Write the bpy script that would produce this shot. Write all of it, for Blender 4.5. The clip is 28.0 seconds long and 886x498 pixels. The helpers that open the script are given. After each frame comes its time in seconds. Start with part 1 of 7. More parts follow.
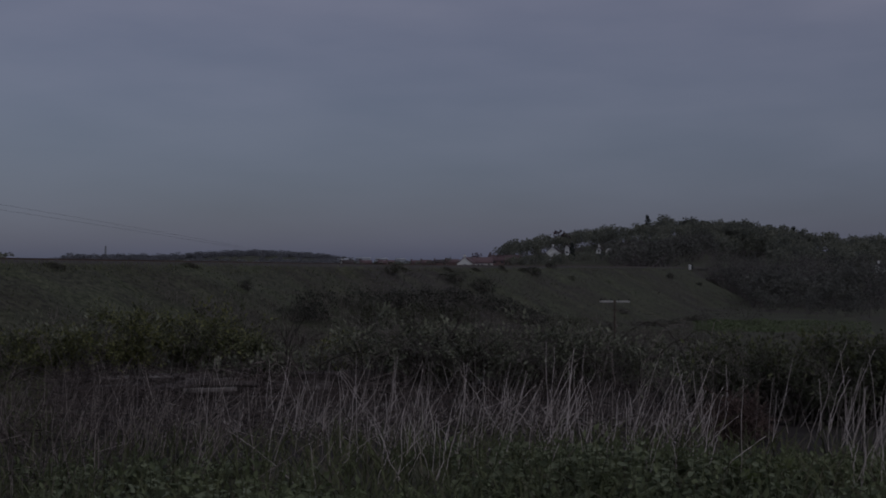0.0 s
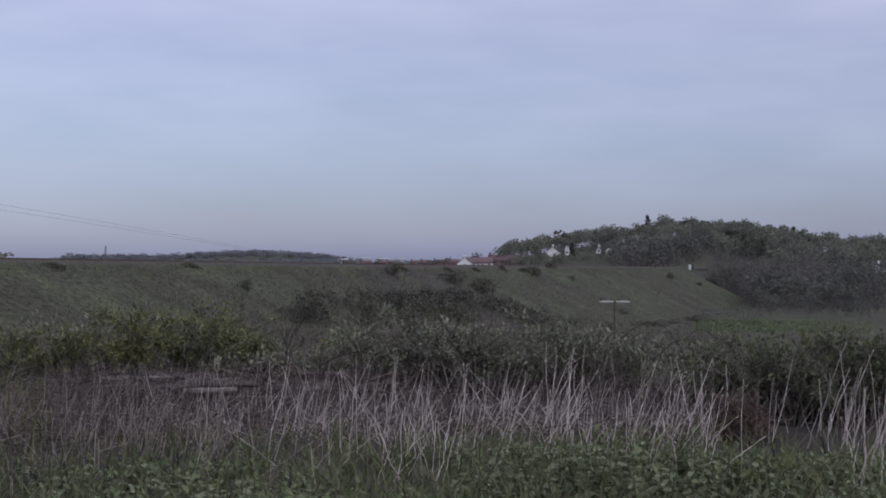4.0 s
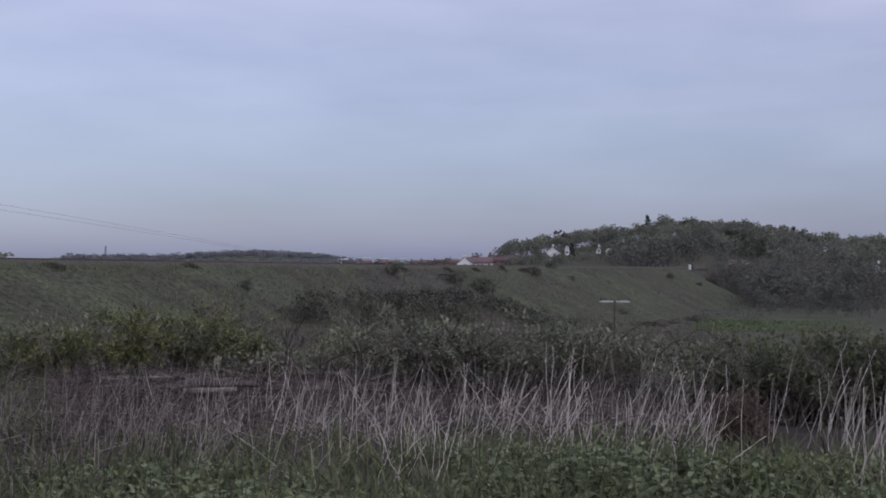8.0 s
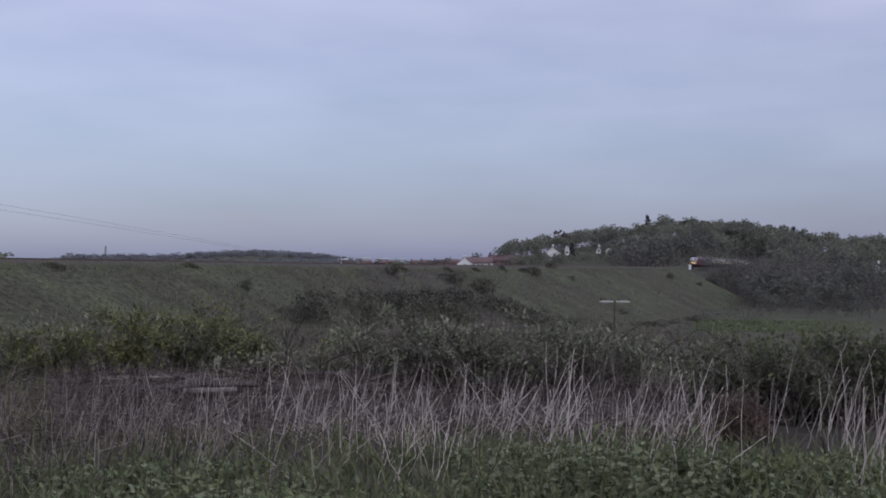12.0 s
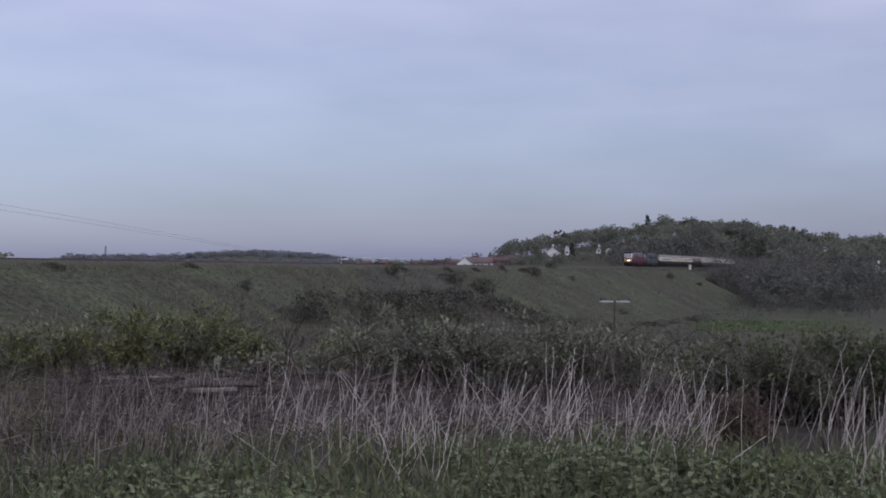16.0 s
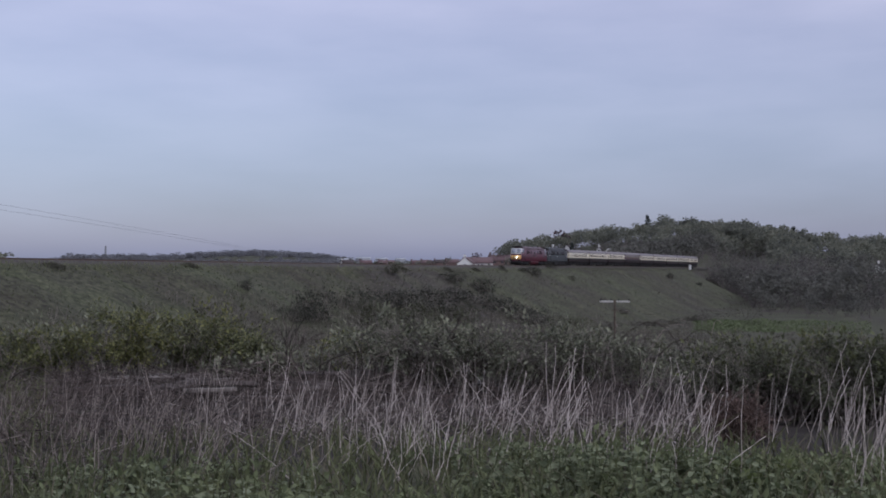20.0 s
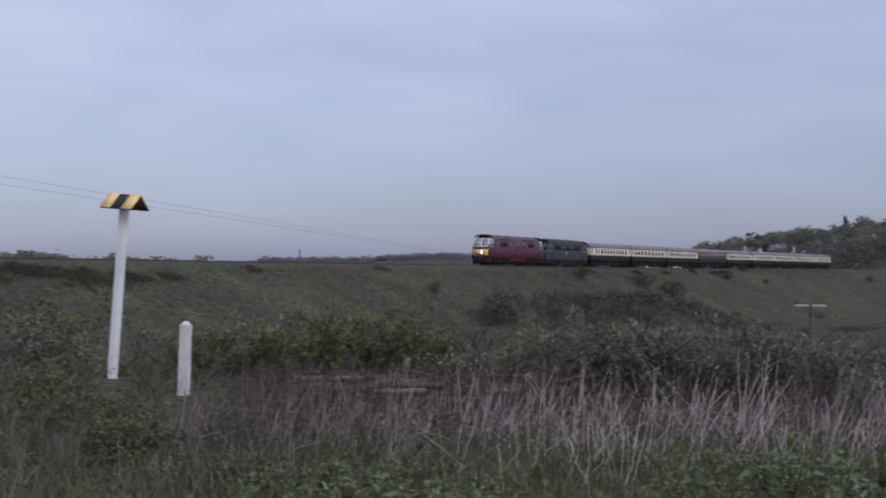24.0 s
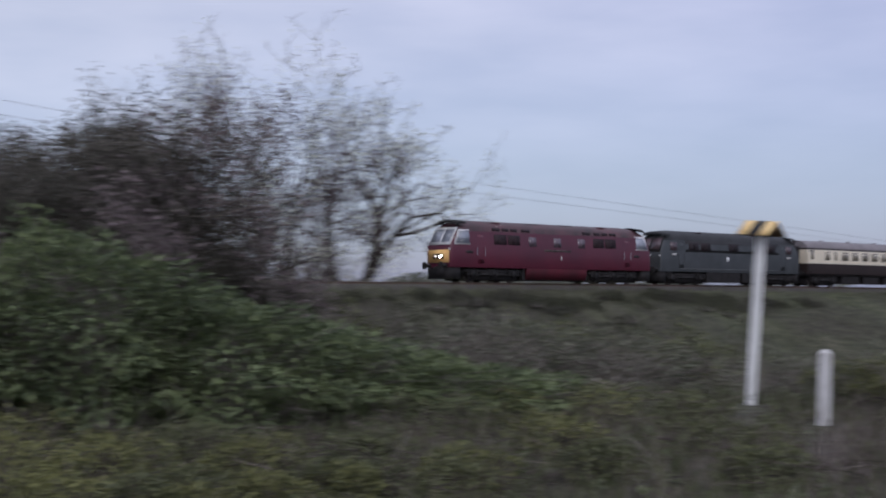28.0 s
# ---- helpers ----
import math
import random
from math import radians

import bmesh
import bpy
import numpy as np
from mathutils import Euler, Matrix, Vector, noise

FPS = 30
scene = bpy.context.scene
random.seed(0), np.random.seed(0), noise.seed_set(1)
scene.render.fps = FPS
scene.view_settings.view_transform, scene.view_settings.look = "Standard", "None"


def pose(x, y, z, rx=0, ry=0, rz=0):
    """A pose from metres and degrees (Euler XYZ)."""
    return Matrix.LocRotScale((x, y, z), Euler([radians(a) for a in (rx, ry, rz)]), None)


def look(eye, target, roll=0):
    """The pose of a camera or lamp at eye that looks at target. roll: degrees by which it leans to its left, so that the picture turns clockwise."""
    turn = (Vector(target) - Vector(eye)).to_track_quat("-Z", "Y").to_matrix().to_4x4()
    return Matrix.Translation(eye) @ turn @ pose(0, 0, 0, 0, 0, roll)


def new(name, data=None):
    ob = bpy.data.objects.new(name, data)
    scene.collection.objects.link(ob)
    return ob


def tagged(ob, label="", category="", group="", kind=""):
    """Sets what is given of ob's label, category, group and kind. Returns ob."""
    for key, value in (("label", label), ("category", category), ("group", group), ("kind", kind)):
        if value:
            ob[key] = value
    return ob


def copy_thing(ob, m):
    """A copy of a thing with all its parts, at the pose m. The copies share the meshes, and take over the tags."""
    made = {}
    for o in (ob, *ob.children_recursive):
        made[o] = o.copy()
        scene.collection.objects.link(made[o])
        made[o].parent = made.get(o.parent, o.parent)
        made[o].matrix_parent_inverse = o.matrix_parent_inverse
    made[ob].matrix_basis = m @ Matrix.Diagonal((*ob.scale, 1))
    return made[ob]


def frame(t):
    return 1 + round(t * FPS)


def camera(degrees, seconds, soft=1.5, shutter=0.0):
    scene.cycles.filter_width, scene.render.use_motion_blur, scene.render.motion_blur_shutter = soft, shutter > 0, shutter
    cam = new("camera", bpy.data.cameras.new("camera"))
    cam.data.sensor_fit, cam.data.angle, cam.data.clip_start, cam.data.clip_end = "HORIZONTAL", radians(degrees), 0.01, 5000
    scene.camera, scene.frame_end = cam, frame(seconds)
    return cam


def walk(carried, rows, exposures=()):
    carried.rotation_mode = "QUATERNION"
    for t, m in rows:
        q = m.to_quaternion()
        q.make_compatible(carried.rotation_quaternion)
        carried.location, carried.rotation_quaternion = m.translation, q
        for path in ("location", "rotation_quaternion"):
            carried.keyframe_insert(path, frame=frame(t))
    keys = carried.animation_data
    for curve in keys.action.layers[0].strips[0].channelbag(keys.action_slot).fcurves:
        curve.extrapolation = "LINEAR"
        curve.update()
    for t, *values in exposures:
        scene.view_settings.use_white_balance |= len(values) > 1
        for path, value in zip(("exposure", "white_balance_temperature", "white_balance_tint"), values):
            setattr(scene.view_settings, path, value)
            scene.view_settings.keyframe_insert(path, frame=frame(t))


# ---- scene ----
# ================= camera: a tripod pan, eye 1.6 m over the field =================
EYE = (0.0, 0.0, 1.6)
cam = camera(38.14, 28.0, soft=1.85, shutter=1.0)
PAN = [  # seconds, turn to the left, tilt up
    (0.0, 0.0, 0.55), (20.5, 0.0, 0.55), (21.2, 0.02, 0.55), (21.6, 0.3, 0.56), (22.0, 1.15, 0.59),
    (22.5, 2.93, 0.62), (23.0, 4.98, 0.62), (23.5, 6.70, 0.65), (24.0, 8.37, 0.67), (24.5, 10.08, 0.72),
    (25.0, 12.58, 0.80), (25.5, 15.38, 0.88), (26.0, 19.05, 1.00), (26.5, 22.94, 1.14), (27.0, 27.12, 1.62),
    (27.5, 30.79, 1.93), (28.0, 36.28, 1.86)]
walk(cam, [(t, pose(*EYE, 90 + tilt, 0.0, turn)) for t, turn, tilt in PAN],
     exposures=[(t, stops, 5900, 16) for t, stops in ((0.0, -1.75), (0.5, -0.85), (1.0, -0.2), (1.5, 0.0), (28.0, 0.0))])

# ================= world, sun =================
world = bpy.data.worlds.new("overcast_sky")
scene.world = world
world.use_nodes = True
wn, wl = world.node_tree.nodes, world.node_tree.links
wn.clear()
w_out = wn.new("ShaderNodeOutputWorld")
w_add = wn.new("ShaderNodeAddShader")
w_sky = wn.new("ShaderNodeTexSky")
w_sky.sky_type, w_sky.sun_disc = "NISHITA", False
w_sky.sun_elevation, w_sky.sun_rotation = radians(38), radians(140)
w_bg = wn.new("ShaderNodeBackground")
w_bg.inputs["Strength"].default_value = 0.05
w_cloud = wn.new("ShaderNodeBackground")
w_cloud.inputs["Strength"].default_value = 0.45
w_tc = wn.new("ShaderNodeTexCoord")
w_sep = wn.new("ShaderNodeSeparateXYZ")
w_ramp = wn.new("ShaderNodeValToRGB")
w_map = wn.new("ShaderNodeMapping")
w_map.inputs["Scale"].default_value = (2.2, 2.2, 9.0)
w_noise = wn.new("ShaderNodeTexNoise")
w_noise.inputs["Scale"].default_value = 2.6
w_noise.inputs["Detail"].default_value = 5
w_mix = wn.new("ShaderNodeMix")
w_mix.data_type, w_mix.blend_type = "RGBA", "MULTIPLY"
w_mix.inputs[0].default_value = 1.0
w_nr = wn.new("ShaderNodeValToRGB")
w_nr.color_ramp.elements[0].position, w_nr.color_ramp.elements[0].color = 0.30, (0.82, 0.83, 0.86, 1)
w_nr.color_ramp.elements[1].position, w_nr.color_ramp.elements[1].color = 0.72, (1.12, 1.11, 1.08, 1)
er = w_ramp.color_ramp.elements
er[0].position, er[0].color = 0.0, (0.186, 0.217, 0.49, 1)
er[1].position, er[1].color = 1.0, (1.75, 1.78, 1.85, 1)
for at, col in ((0.04, (0.253, 0.268, 0.50, 1)), (0.10, (0.492, 0.470, 0.622, 1)), (0.19, (0.785, 0.710, 0.830, 1)), (0.26, (0.935, 0.845, 0.975, 1)), (0.5, (1.4, 1.4, 1.5, 1))):
    e = er.new(at)
    e.color = col
wl.new(w_tc.outputs["Generated"], w_sep.inputs[0])
wl.new(w_sep.outputs["Z"], w_ramp.inputs[0])
wl.new(w_tc.outputs["Generated"], w_map.inputs[0])
wl.new(w_map.outputs[0], w_noise.inputs["Vector"])
wl.new(w_noise.outputs[0], w_nr.inputs[0])
# the cloud thins to a whiter sheet towards the west
w_west = wn.new("ShaderNodeMapRange")
w_west.inputs["From Min"].default_value, w_west.inputs["From Max"].default_value = -0.28, -0.78
w_west.inputs["To Min"].default_value, w_west.inputs["To Max"].default_value = 0.0, 0.8
w_pale = wn.new("ShaderNodeMix")
w_pale.data_type = "RGBA"
w_pale.inputs[7].default_value = (1.03, 0.93, 0.88, 1)
wl.new(w_sep.outputs["X"], w_west.inputs["Value"])
w_high = wn.new("ShaderNodeMapRange")
w_high.inputs["From Min"].default_value, w_high.inputs["From Max"].default_value = 0.04, 0.2
w_both = wn.new("ShaderNodeMath")
w_both.operation = "MULTIPLY"
wl.new(w_sep.outputs["Z"], w_high.inputs["Value"])
wl.new(w_west.outputs[0], w_both.inputs[0])
wl.new(w_high.outputs[0], w_both.inputs[1])
wl.new(w_both.outputs[0], w_pale.inputs[0])
wl.new(w_ramp.outputs[0], w_pale.inputs[6])
wl.new(w_pale.outputs[2], w_mix.inputs[6])
wl.new(w_nr.outputs[0], w_mix.inputs[7])
wl.new(w_mix.outputs[2], w_cloud.inputs["Color"])
wl.new(w_sky.outputs[0], w_bg.inputs["Color"])
wl.new(w_bg.outputs[0], w_add.inputs[0])
wl.new(w_cloud.outputs[0], w_add.inputs[1])
wl.new(w_add.outputs[0], w_out.inputs[0])

sun = new("sun", bpy.data.lights.new("sun", "SUN"))
sun.data.energy, sun.data.angle, sun.data.color = 0.85, radians(25), (1.0, 0.97, 0.93)
sun.matrix_world = look((60, -70, 75), (0, 0, 0))
# ================= the plan: track line and lie of the land =================
SPEED = 27.24          # metres a second
TRACK_X, TRACK_Y, TRACK_H, BEND, TWIST = -51.36, 69.49, -1.82611, 6.750e-4, 1.976e-6
S0, S1 = -1100, 420


def build_track():
    s = np.arange(S0, S1 + 1, 1.0)
    a = TRACK_H + BEND * s + TWIST * s * s / 2
    x = np.concatenate([[0], np.cumsum((np.cos(a[1:]) + np.cos(a[:-1])) / 2)])
    y = np.concatenate([[0], np.cumsum((np.sin(a[1:]) + np.sin(a[:-1])) / 2)])
    i = -S0
    return s, x - x[i] + TRACK_X, y - y[i] + TRACK_Y, a


TS, TX, TY, TA = build_track()


def rail_z(s):
    """Top of the rails, climbing gently towards the camera's side."""
    return np.interp(s, [-1100, -600, -520, -450, -316, -218, -150, -85, -30, 0, 60], [-4.2, -1.75, -1.28, -0.78, 0.22, 0.70, 1.10, 1.62, 2.04, 2.17, 2.25])


def track_at(s):
    return np.interp(s, TS, TX), np.interp(s, TS, TY), rail_z(s)


def nearest_track(x, y):
    """Chainage of the nearest point of the track, and the offset from it (positive: the camera's side)."""
    x, y = np.atleast_1d(x).astype(float), np.atleast_1d(y).astype(float)
    cx, cy = TX[::10], TY[::10]
    k = np.empty(len(x), int)
    for i in range(0, len(x), 20000):
        d = (x[i:i + 20000, None] - cx) ** 2 + (y[i:i + 20000, None] - cy) ** 2
        k[i:i + 20000] = d.argmin(1)
    k = k * 10
    ux, uy = np.cos(TA[k]), np.sin(TA[k])
    along = (x - TX[k]) * ux + (y - TY[k]) * uy
    k = np.clip(np.round(k + along).astype(int), 0, len(TS) - 1)
    ux, uy = np.cos(TA[k]), np.sin(TA[k])
    side = (x - TX[k]) * -uy + (y - TY[k]) * ux
    far = np.hypot(x - TX[k], y - TY[k])
    return TS[k], np.where(side >= 0, far, -far)


def smooth(a, lo, hi):
    u = np.clip((a - lo) / (hi - lo), 0, 1)
    return u * u * (3 - 2 * u)


def wave(x, y, size, seed=0.0):
    """Cheap rolling unevenness, about -1 to 1."""
    a, b = x / size + seed, y / size - seed * 1.7
    return (np.sin(a * 1.9 + 1.3 * np.sin(b * 1.1)) + np.sin(b * 2.3 + 1.7 * np.sin(a * 0.8 + 2)) + np.sin((a + b) * 1.3 + 4.1)) / 3


HILL_AZ = [-70, -45, -30, -22, -19, -17.5, -16.3, -15, -13.5, -12, -10.5, -9.8, -8.5, -7, -5.5, -4, -2.6, -1.5, 1]
HILL_H = [0, 6, 9, 10, 7.5, 6, 8.5, 12, 14.5, 15.5, 18.5, 19, 15, 13, 10, 6, 2, -1, -4]


def land(x, y):
    """Height of the ground at x, y (arrays)."""
    x, y = np.atleast_1d(x).astype(float), np.atleast_1d(y).astype(float)
    d = np.hypot(x, y)
    az = np.degrees(np.arctan2(-x, y))
    s, off = nearest_track(x, y)
    # the valley on the camera's side of the line
    valley = -2.9 - 8.6 * smooth(x, -45, 30) + 0.35 * wave(x, y, 23)
    west = -2.2 + 0.5 * wave(x, y, 60, 1)
    floor = np.where(off > 0, valley, west)
    behind = smooth(-y, -25, 30)
    fall = smooth(d, 16.5, 62) * (1 - behind)
    z = floor * fall + 0.06 * wave(x, y, 3.1) + 0.10 * wave(x, y, 9.0, 3) * (1 - fall)
    # the wooded hill
    hill = np.interp(az, HILL_AZ, HILL_H)
    up = smooth(d, np.interp(az, [-11, -8.5], [455, 560]), 870)
    z = np.where((az > -90) & (az < 10), z + (hill - z) * up, z)
    # open country beyond
    far = smooth(d, 600, 1300)
    plain = -3.2 + 1.2 * wave(x, y, 400, 2) - 3 * smooth(d, 1500, 4500)
    keep = np.where((az > -60) & (az < -1.5), smooth(d, 1000, 1800), far)
    z = z + (plain - z) * keep
    ridge = np.interp(az, [3.5, 4.6, 6, 8, 10, 11.5, 13, 16.2, 17.2, 60], [0, 7, 13, 16, 14, 9, 8, 8, 1, 1])
    z = z + ridge * smooth(d, 1900, 2400) * (1 - smooth(d, 2800, 4200))
    # the railway bank: formation, and slopes down or up from it
    form = rail_z(s) - 0.48
    side = np.where(off > 0, np.where(s < -400, 1.3, 2.05), 2.0)
    out = np.maximum(np.abs(off) - 3.1, 0) / side
    rough = np.minimum(out, 1.0) * (0.35 * wave(x, y, 7.0, 5) + 0.16 * wave(x, y, 2.6, 8))
    ended = np.where(s < 0, smooth(-s, 660, 720), smooth(s, 300, 400))
    low, high = form - out + rough - 60 * ended, form + out * 1.2 + 60 * ended
    return np.clip(z, low, high)


def on_bank(az, d):
    """Distance of a bank plant along its bearing, in step with the line of the railway."""
    return d * np.interp(az, [-12.4, -8, 8, 15, 24, 36, 48], [1.105, 1.09, 1.084, 1.071, 1.057, 1.038, 1.02])


def land1(x, y):
    return float(land(x, y)[0])


def spot(az, d):
    """Ground position by bearing (degrees left of straight ahead) and distance."""
    a = radians(az)
    return -d * math.sin(a), d * math.cos(a)
# ================= materials =================
def material(name, base, other=None, scale=6.0, rough=0.8, bump=0.2, metal=0.0, island=0.0, fine=None, spec=None, stain=None, thin=0.0):
    """Two colours mixed by coarse and fine noise in metres, with relief; island: how far loose pieces differ."""
    m = bpy.data.materials.new(name)
    m.use_nodes = True
    n, l = m.node_tree.nodes, m.node_tree.links
    b = n["Principled BSDF"]
    other = other or tuple(c * 0.6 for c in base)
    tc = n.new("ShaderNodeTexCoord")
    big, small = n.new("ShaderNodeTexNoise"), n.new("ShaderNodeTexNoise")
    big.inputs["Scale"].default_value, big.inputs["Detail"].default_value = scale, 4
    small.inputs["Scale"].default_value, small.inputs["Detail"].default_value = fine or scale * 9, 3
    for t in (big, small):
        l.new(tc.outputs["Object"], t.inputs["Vector"])
    both = n.new("ShaderNodeMath")
    both.operation = "MULTIPLY_ADD"
    l.new(small.outputs[0], both.inputs[0])
    both.inputs[1].default_value = 0.45
    half = n.new("ShaderNodeMath")
    half.operation = "MULTIPLY_ADD"
    l.new(big.outputs[0], half.inputs[0])
    half.inputs[1].default_value, half.inputs[2].default_value = 1.5, -0.48
    l.new(half.outputs[0], both.inputs[2])
    last = both.outputs[0]
    if island:
        geo = n.new("ShaderNodeNewGeometry")
        obj = n.new("ShaderNodeObjectInfo")
        s1, s2 = n.new("ShaderNodeMath"), n.new("ShaderNodeMath")
        s1.operation = s2.operation = "MULTIPLY_ADD"
        l.new(geo.outputs["Random Per Island"], s1.inputs[0])
        s1.inputs[1].default_value = island
        l.new(last, s1.inputs[2])
        l.new(obj.outputs["Random"], s2.inputs[0])
        s2.inputs[1].default_value = island * 0.3
        l.new(s1.outputs[0], s2.inputs[2])
        sub = n.new("ShaderNodeMath")
        sub.operation = "SUBTRACT"
        l.new(s2.outputs[0], sub.inputs[0])
        sub.inputs[1].default_value = island * 0.6
        last = sub.outputs[0]
    ramp = n.new("ShaderNodeValToRGB")
    ramp.color_ramp.elements[0].position, ramp.color_ramp.elements[0].color = 0.15, (*other, 1)
    ramp.color_ramp.elements[1].position, ramp.color_ramp.elements[1].color = 0.85, (*base, 1)
    if stain:
        e = ramp.color_ramp.elements.new(stain[0])
        e.color = (*stain[1], 1)
    l.new(last, ramp.inputs[0])
    l.new(ramp.outputs[0], b.inputs["Base Color"])
    b.inputs["Roughness"].default_value, b.inputs["Metallic"].default_value = rough, metal
    b.inputs["Specular IOR Level"].default_value = spec if spec is not None else (0.24 if rough >= 0.6 else 0.3)
    if bump:
        bp = n.new("ShaderNodeBump")
        bp.inputs["Strength"].default_value, bp.inputs["Distance"].default_value = bump, 0.02
        l.new(small.outputs[0], bp.inputs["Height"])
        l.new(bp.outputs[0], b.inputs["Normal"])
    if thin:
        tr, mx = n.new("ShaderNodeBsdfTranslucent"), n.new("ShaderNodeMixShader")
        l.new(ramp.outputs[0], tr.inputs[0])
        mx.inputs[0].default_value = thin
        l.new(b.outputs[0], mx.inputs[1])
        l.new(tr.outputs[0], mx.inputs[2])
        l.new(mx.outputs[0], n["Material Output"].inputs[0])
    return m


def glowing(name, colour, strength):
    m = bpy.data.materials.new(name)
    m.use_nodes = True
    b = m.node_tree.nodes["Principled BSDF"]
    b.inputs["Base Color"].default_value = (*colour, 1)
    b.inputs["Emission Color"].default_value = (*colour, 1)
    b.inputs["Emission Strength"].default_value = strength
    return m


def ground_material():
    """Rough grass in patches: green, olive, straw and bare brown at three scales."""
    m = bpy.data.materials.new("rough_grassland")
    m.use_nodes = True
    n, l = m.node_tree.nodes, m.node_tree.links
    b = n["Principled BSDF"]
    tc = n.new("ShaderNodeTexCoord")

    def noise_at(scale, detail, dist=0.0):
        t = n.new("ShaderNodeTexNoise")
        t.inputs["Scale"].default_value, t.inputs["Detail"].default_value, t.inputs["Distortion"].default_value = scale, detail, dist
        l.new(tc.outputs["Object"], t.inputs["Vector"])
        return t
    wide, mid, tuft = noise_at(0.028, 5, 0.6), noise_at(0.16, 6, 0.4), noise_at(1.7, 5)
    r1, r2, r3 = (n.new("ShaderNodeValToRGB") for _ in range(3))
    for r, stops in ((r1, ((0.36, (0.066, 0.054, 0.050)), (0.47, (0.064, 0.060, 0.040)), (0.55, (0.072, 0.075, 0.046)), (0.66, (0.092, 0.094, 0.062)))),
                     (r2, ((0.32, (0.040, 0.036, 0.032)), (0.46, (0.060, 0.056, 0.046)), (0.56, (0.066, 0.072, 0.044)), (0.70, (0.108, 0.106, 0.074)))),
                     (r3, ((0.30, (0.5, 0.5, 0.52)), (0.70, (1.35, 1.35, 1.3))))):
        e = r.color_ramp.elements
        e[0].position, e[0].color = stops[0][0], (*stops[0][1], 1)
        e[1].position, e[1].color = stops[-1][0], (*stops[-1][1], 1)
        for at, col in stops[1:-1]:
            e.new(at).color = (*col, 1)
    l.new(wide.outputs[0], r1.inputs[0])
    l.new(mid.outputs[0], r2.inputs[0])
    l.new(tuft.outputs[0], r3.inputs[0])
    mx, mul = n.new("ShaderNodeMix"), n.new("ShaderNodeMix")
    mx.data_type = mul.data_type = "RGBA"
    mul.blend_type = "MULTIPLY"
    mx.inputs[0].default_value, mul.inputs[0].default_value = 0.5, 1.0
    l.new(r1.outputs[0], mx.inputs[6])
    l.new(r2.outputs[0], mx.inputs[7])
    l.new(mx.outputs[2], mul.inputs[6])
    l.new(r3.outputs[0], mul.inputs[7])
    l.new(mul.outputs[2], b.inputs["Base Color"])
    bp = n.new("ShaderNodeBump")
    bp.inputs["Strength"].default_value, bp.inputs["Distance"].default_value = 0.35, 0.12
    l.new(tuft.outputs[0], bp.inputs["Height"])
    l.new(bp.outputs[0], b.inputs["Normal"])
    b.inputs["Roughness"].default_value = 0.95
    b.inputs["Specular IOR Level"].default_value = 0.1
    return m


M_GROUND = ground_material()
# Litter colour made dark to stand in for shade among the stalks.
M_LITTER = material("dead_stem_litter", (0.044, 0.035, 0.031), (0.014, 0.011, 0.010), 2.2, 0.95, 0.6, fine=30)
M_TUFT_GREEN = material("green_bank_tuft", (0.066, 0.075, 0.032), (0.034, 0.041, 0.021), 0.09, 0.95, 0, island=0.4, fine=0.7, thin=0.3)
M_TUFT_BROWN = material("faded_brown_tuft", (0.128, 0.114, 0.098), (0.062, 0.056, 0.050), 0.12, 0.95, 0, island=0.4, fine=0.7, thin=0.2)
M_STALK_MID = material("grey_tan_dead_stem", (0.50, 0.44, 0.40), (0.16, 0.135, 0.12), 2, 0.9, 0, island=0.9)
M_GORSE = material("dark_gorse_spine", (0.064, 0.064, 0.050), (0.030, 0.030, 0.025), 0.5, 0.9, 0, island=0.5, thin=0.1)
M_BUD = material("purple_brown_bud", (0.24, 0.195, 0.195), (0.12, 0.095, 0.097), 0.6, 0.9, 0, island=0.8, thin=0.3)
M_LIMB = material("dark_purple_grey_limb", (0.155, 0.130, 0.133), (0.075, 0.063, 0.064), 0.5, 0.9, 0, island=0.4)
# Dark green leaf whose depth also stands in for shade in the hollow.
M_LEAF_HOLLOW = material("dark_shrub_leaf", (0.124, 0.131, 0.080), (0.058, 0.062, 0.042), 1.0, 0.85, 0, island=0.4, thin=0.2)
M_HOLLOW_FILL = material("brown_dead_leaf", (0.110, 0.090, 0.078), (0.040, 0.033, 0.029), 1.0, 0.9, 0, island=0.8)
M_TUSSOCK = material("tussock_clump", (0.132, 0.133, 0.096), (0.072, 0.074, 0.057), 0.10, 0.95, 0, island=0.4, fine=0.6, thin=0.35)
M_FRINGE = material("bank_top_blade", (0.205, 0.210, 0.118), (0.115, 0.118, 0.074), 0.4, 0.95, 0, island=0.4, fine=2.0, thin=0.5)
M_MEADOW = material("meadow_grass", (0.125, 0.152, 0.074), (0.096, 0.118, 0.060), 0.3, 0.9, 0.3, fine=4)
M_BALLAST = material("track_ballast", (0.080, 0.070, 0.062), (0.042, 0.037, 0.033), 1.5, 0.95, 0.8, fine=22)
M_SLEEPER = material("concrete_sleeper", (0.13, 0.12, 0.11), (0.07, 0.065, 0.06), 3, 0.9)
M_RAIL = material("rusted_rail_steel", (0.10, 0.065, 0.05), (0.06, 0.042, 0.034), 5, 0.7, 0.1, metal=0.2)
M_LEAF_NETTLE = material("nettle_leaf", (0.220, 0.242, 0.145), (0.078, 0.097, 0.052), 0.9, 0.6, 0, island=0.8, thin=0.35)
M_LEAF_FRESH = material("fresh_weed_leaf", (0.215, 0.24, 0.125), (0.085, 0.102, 0.048), 1.2, 0.65, 0, island=0.6, thin=0.3)
M_LEAF_DOCK = material("dock_leaf", (0.15, 0.175, 0.06), (0.085, 0.105, 0.04), 4, 0.7, 0, island=0.4, thin=0.35)
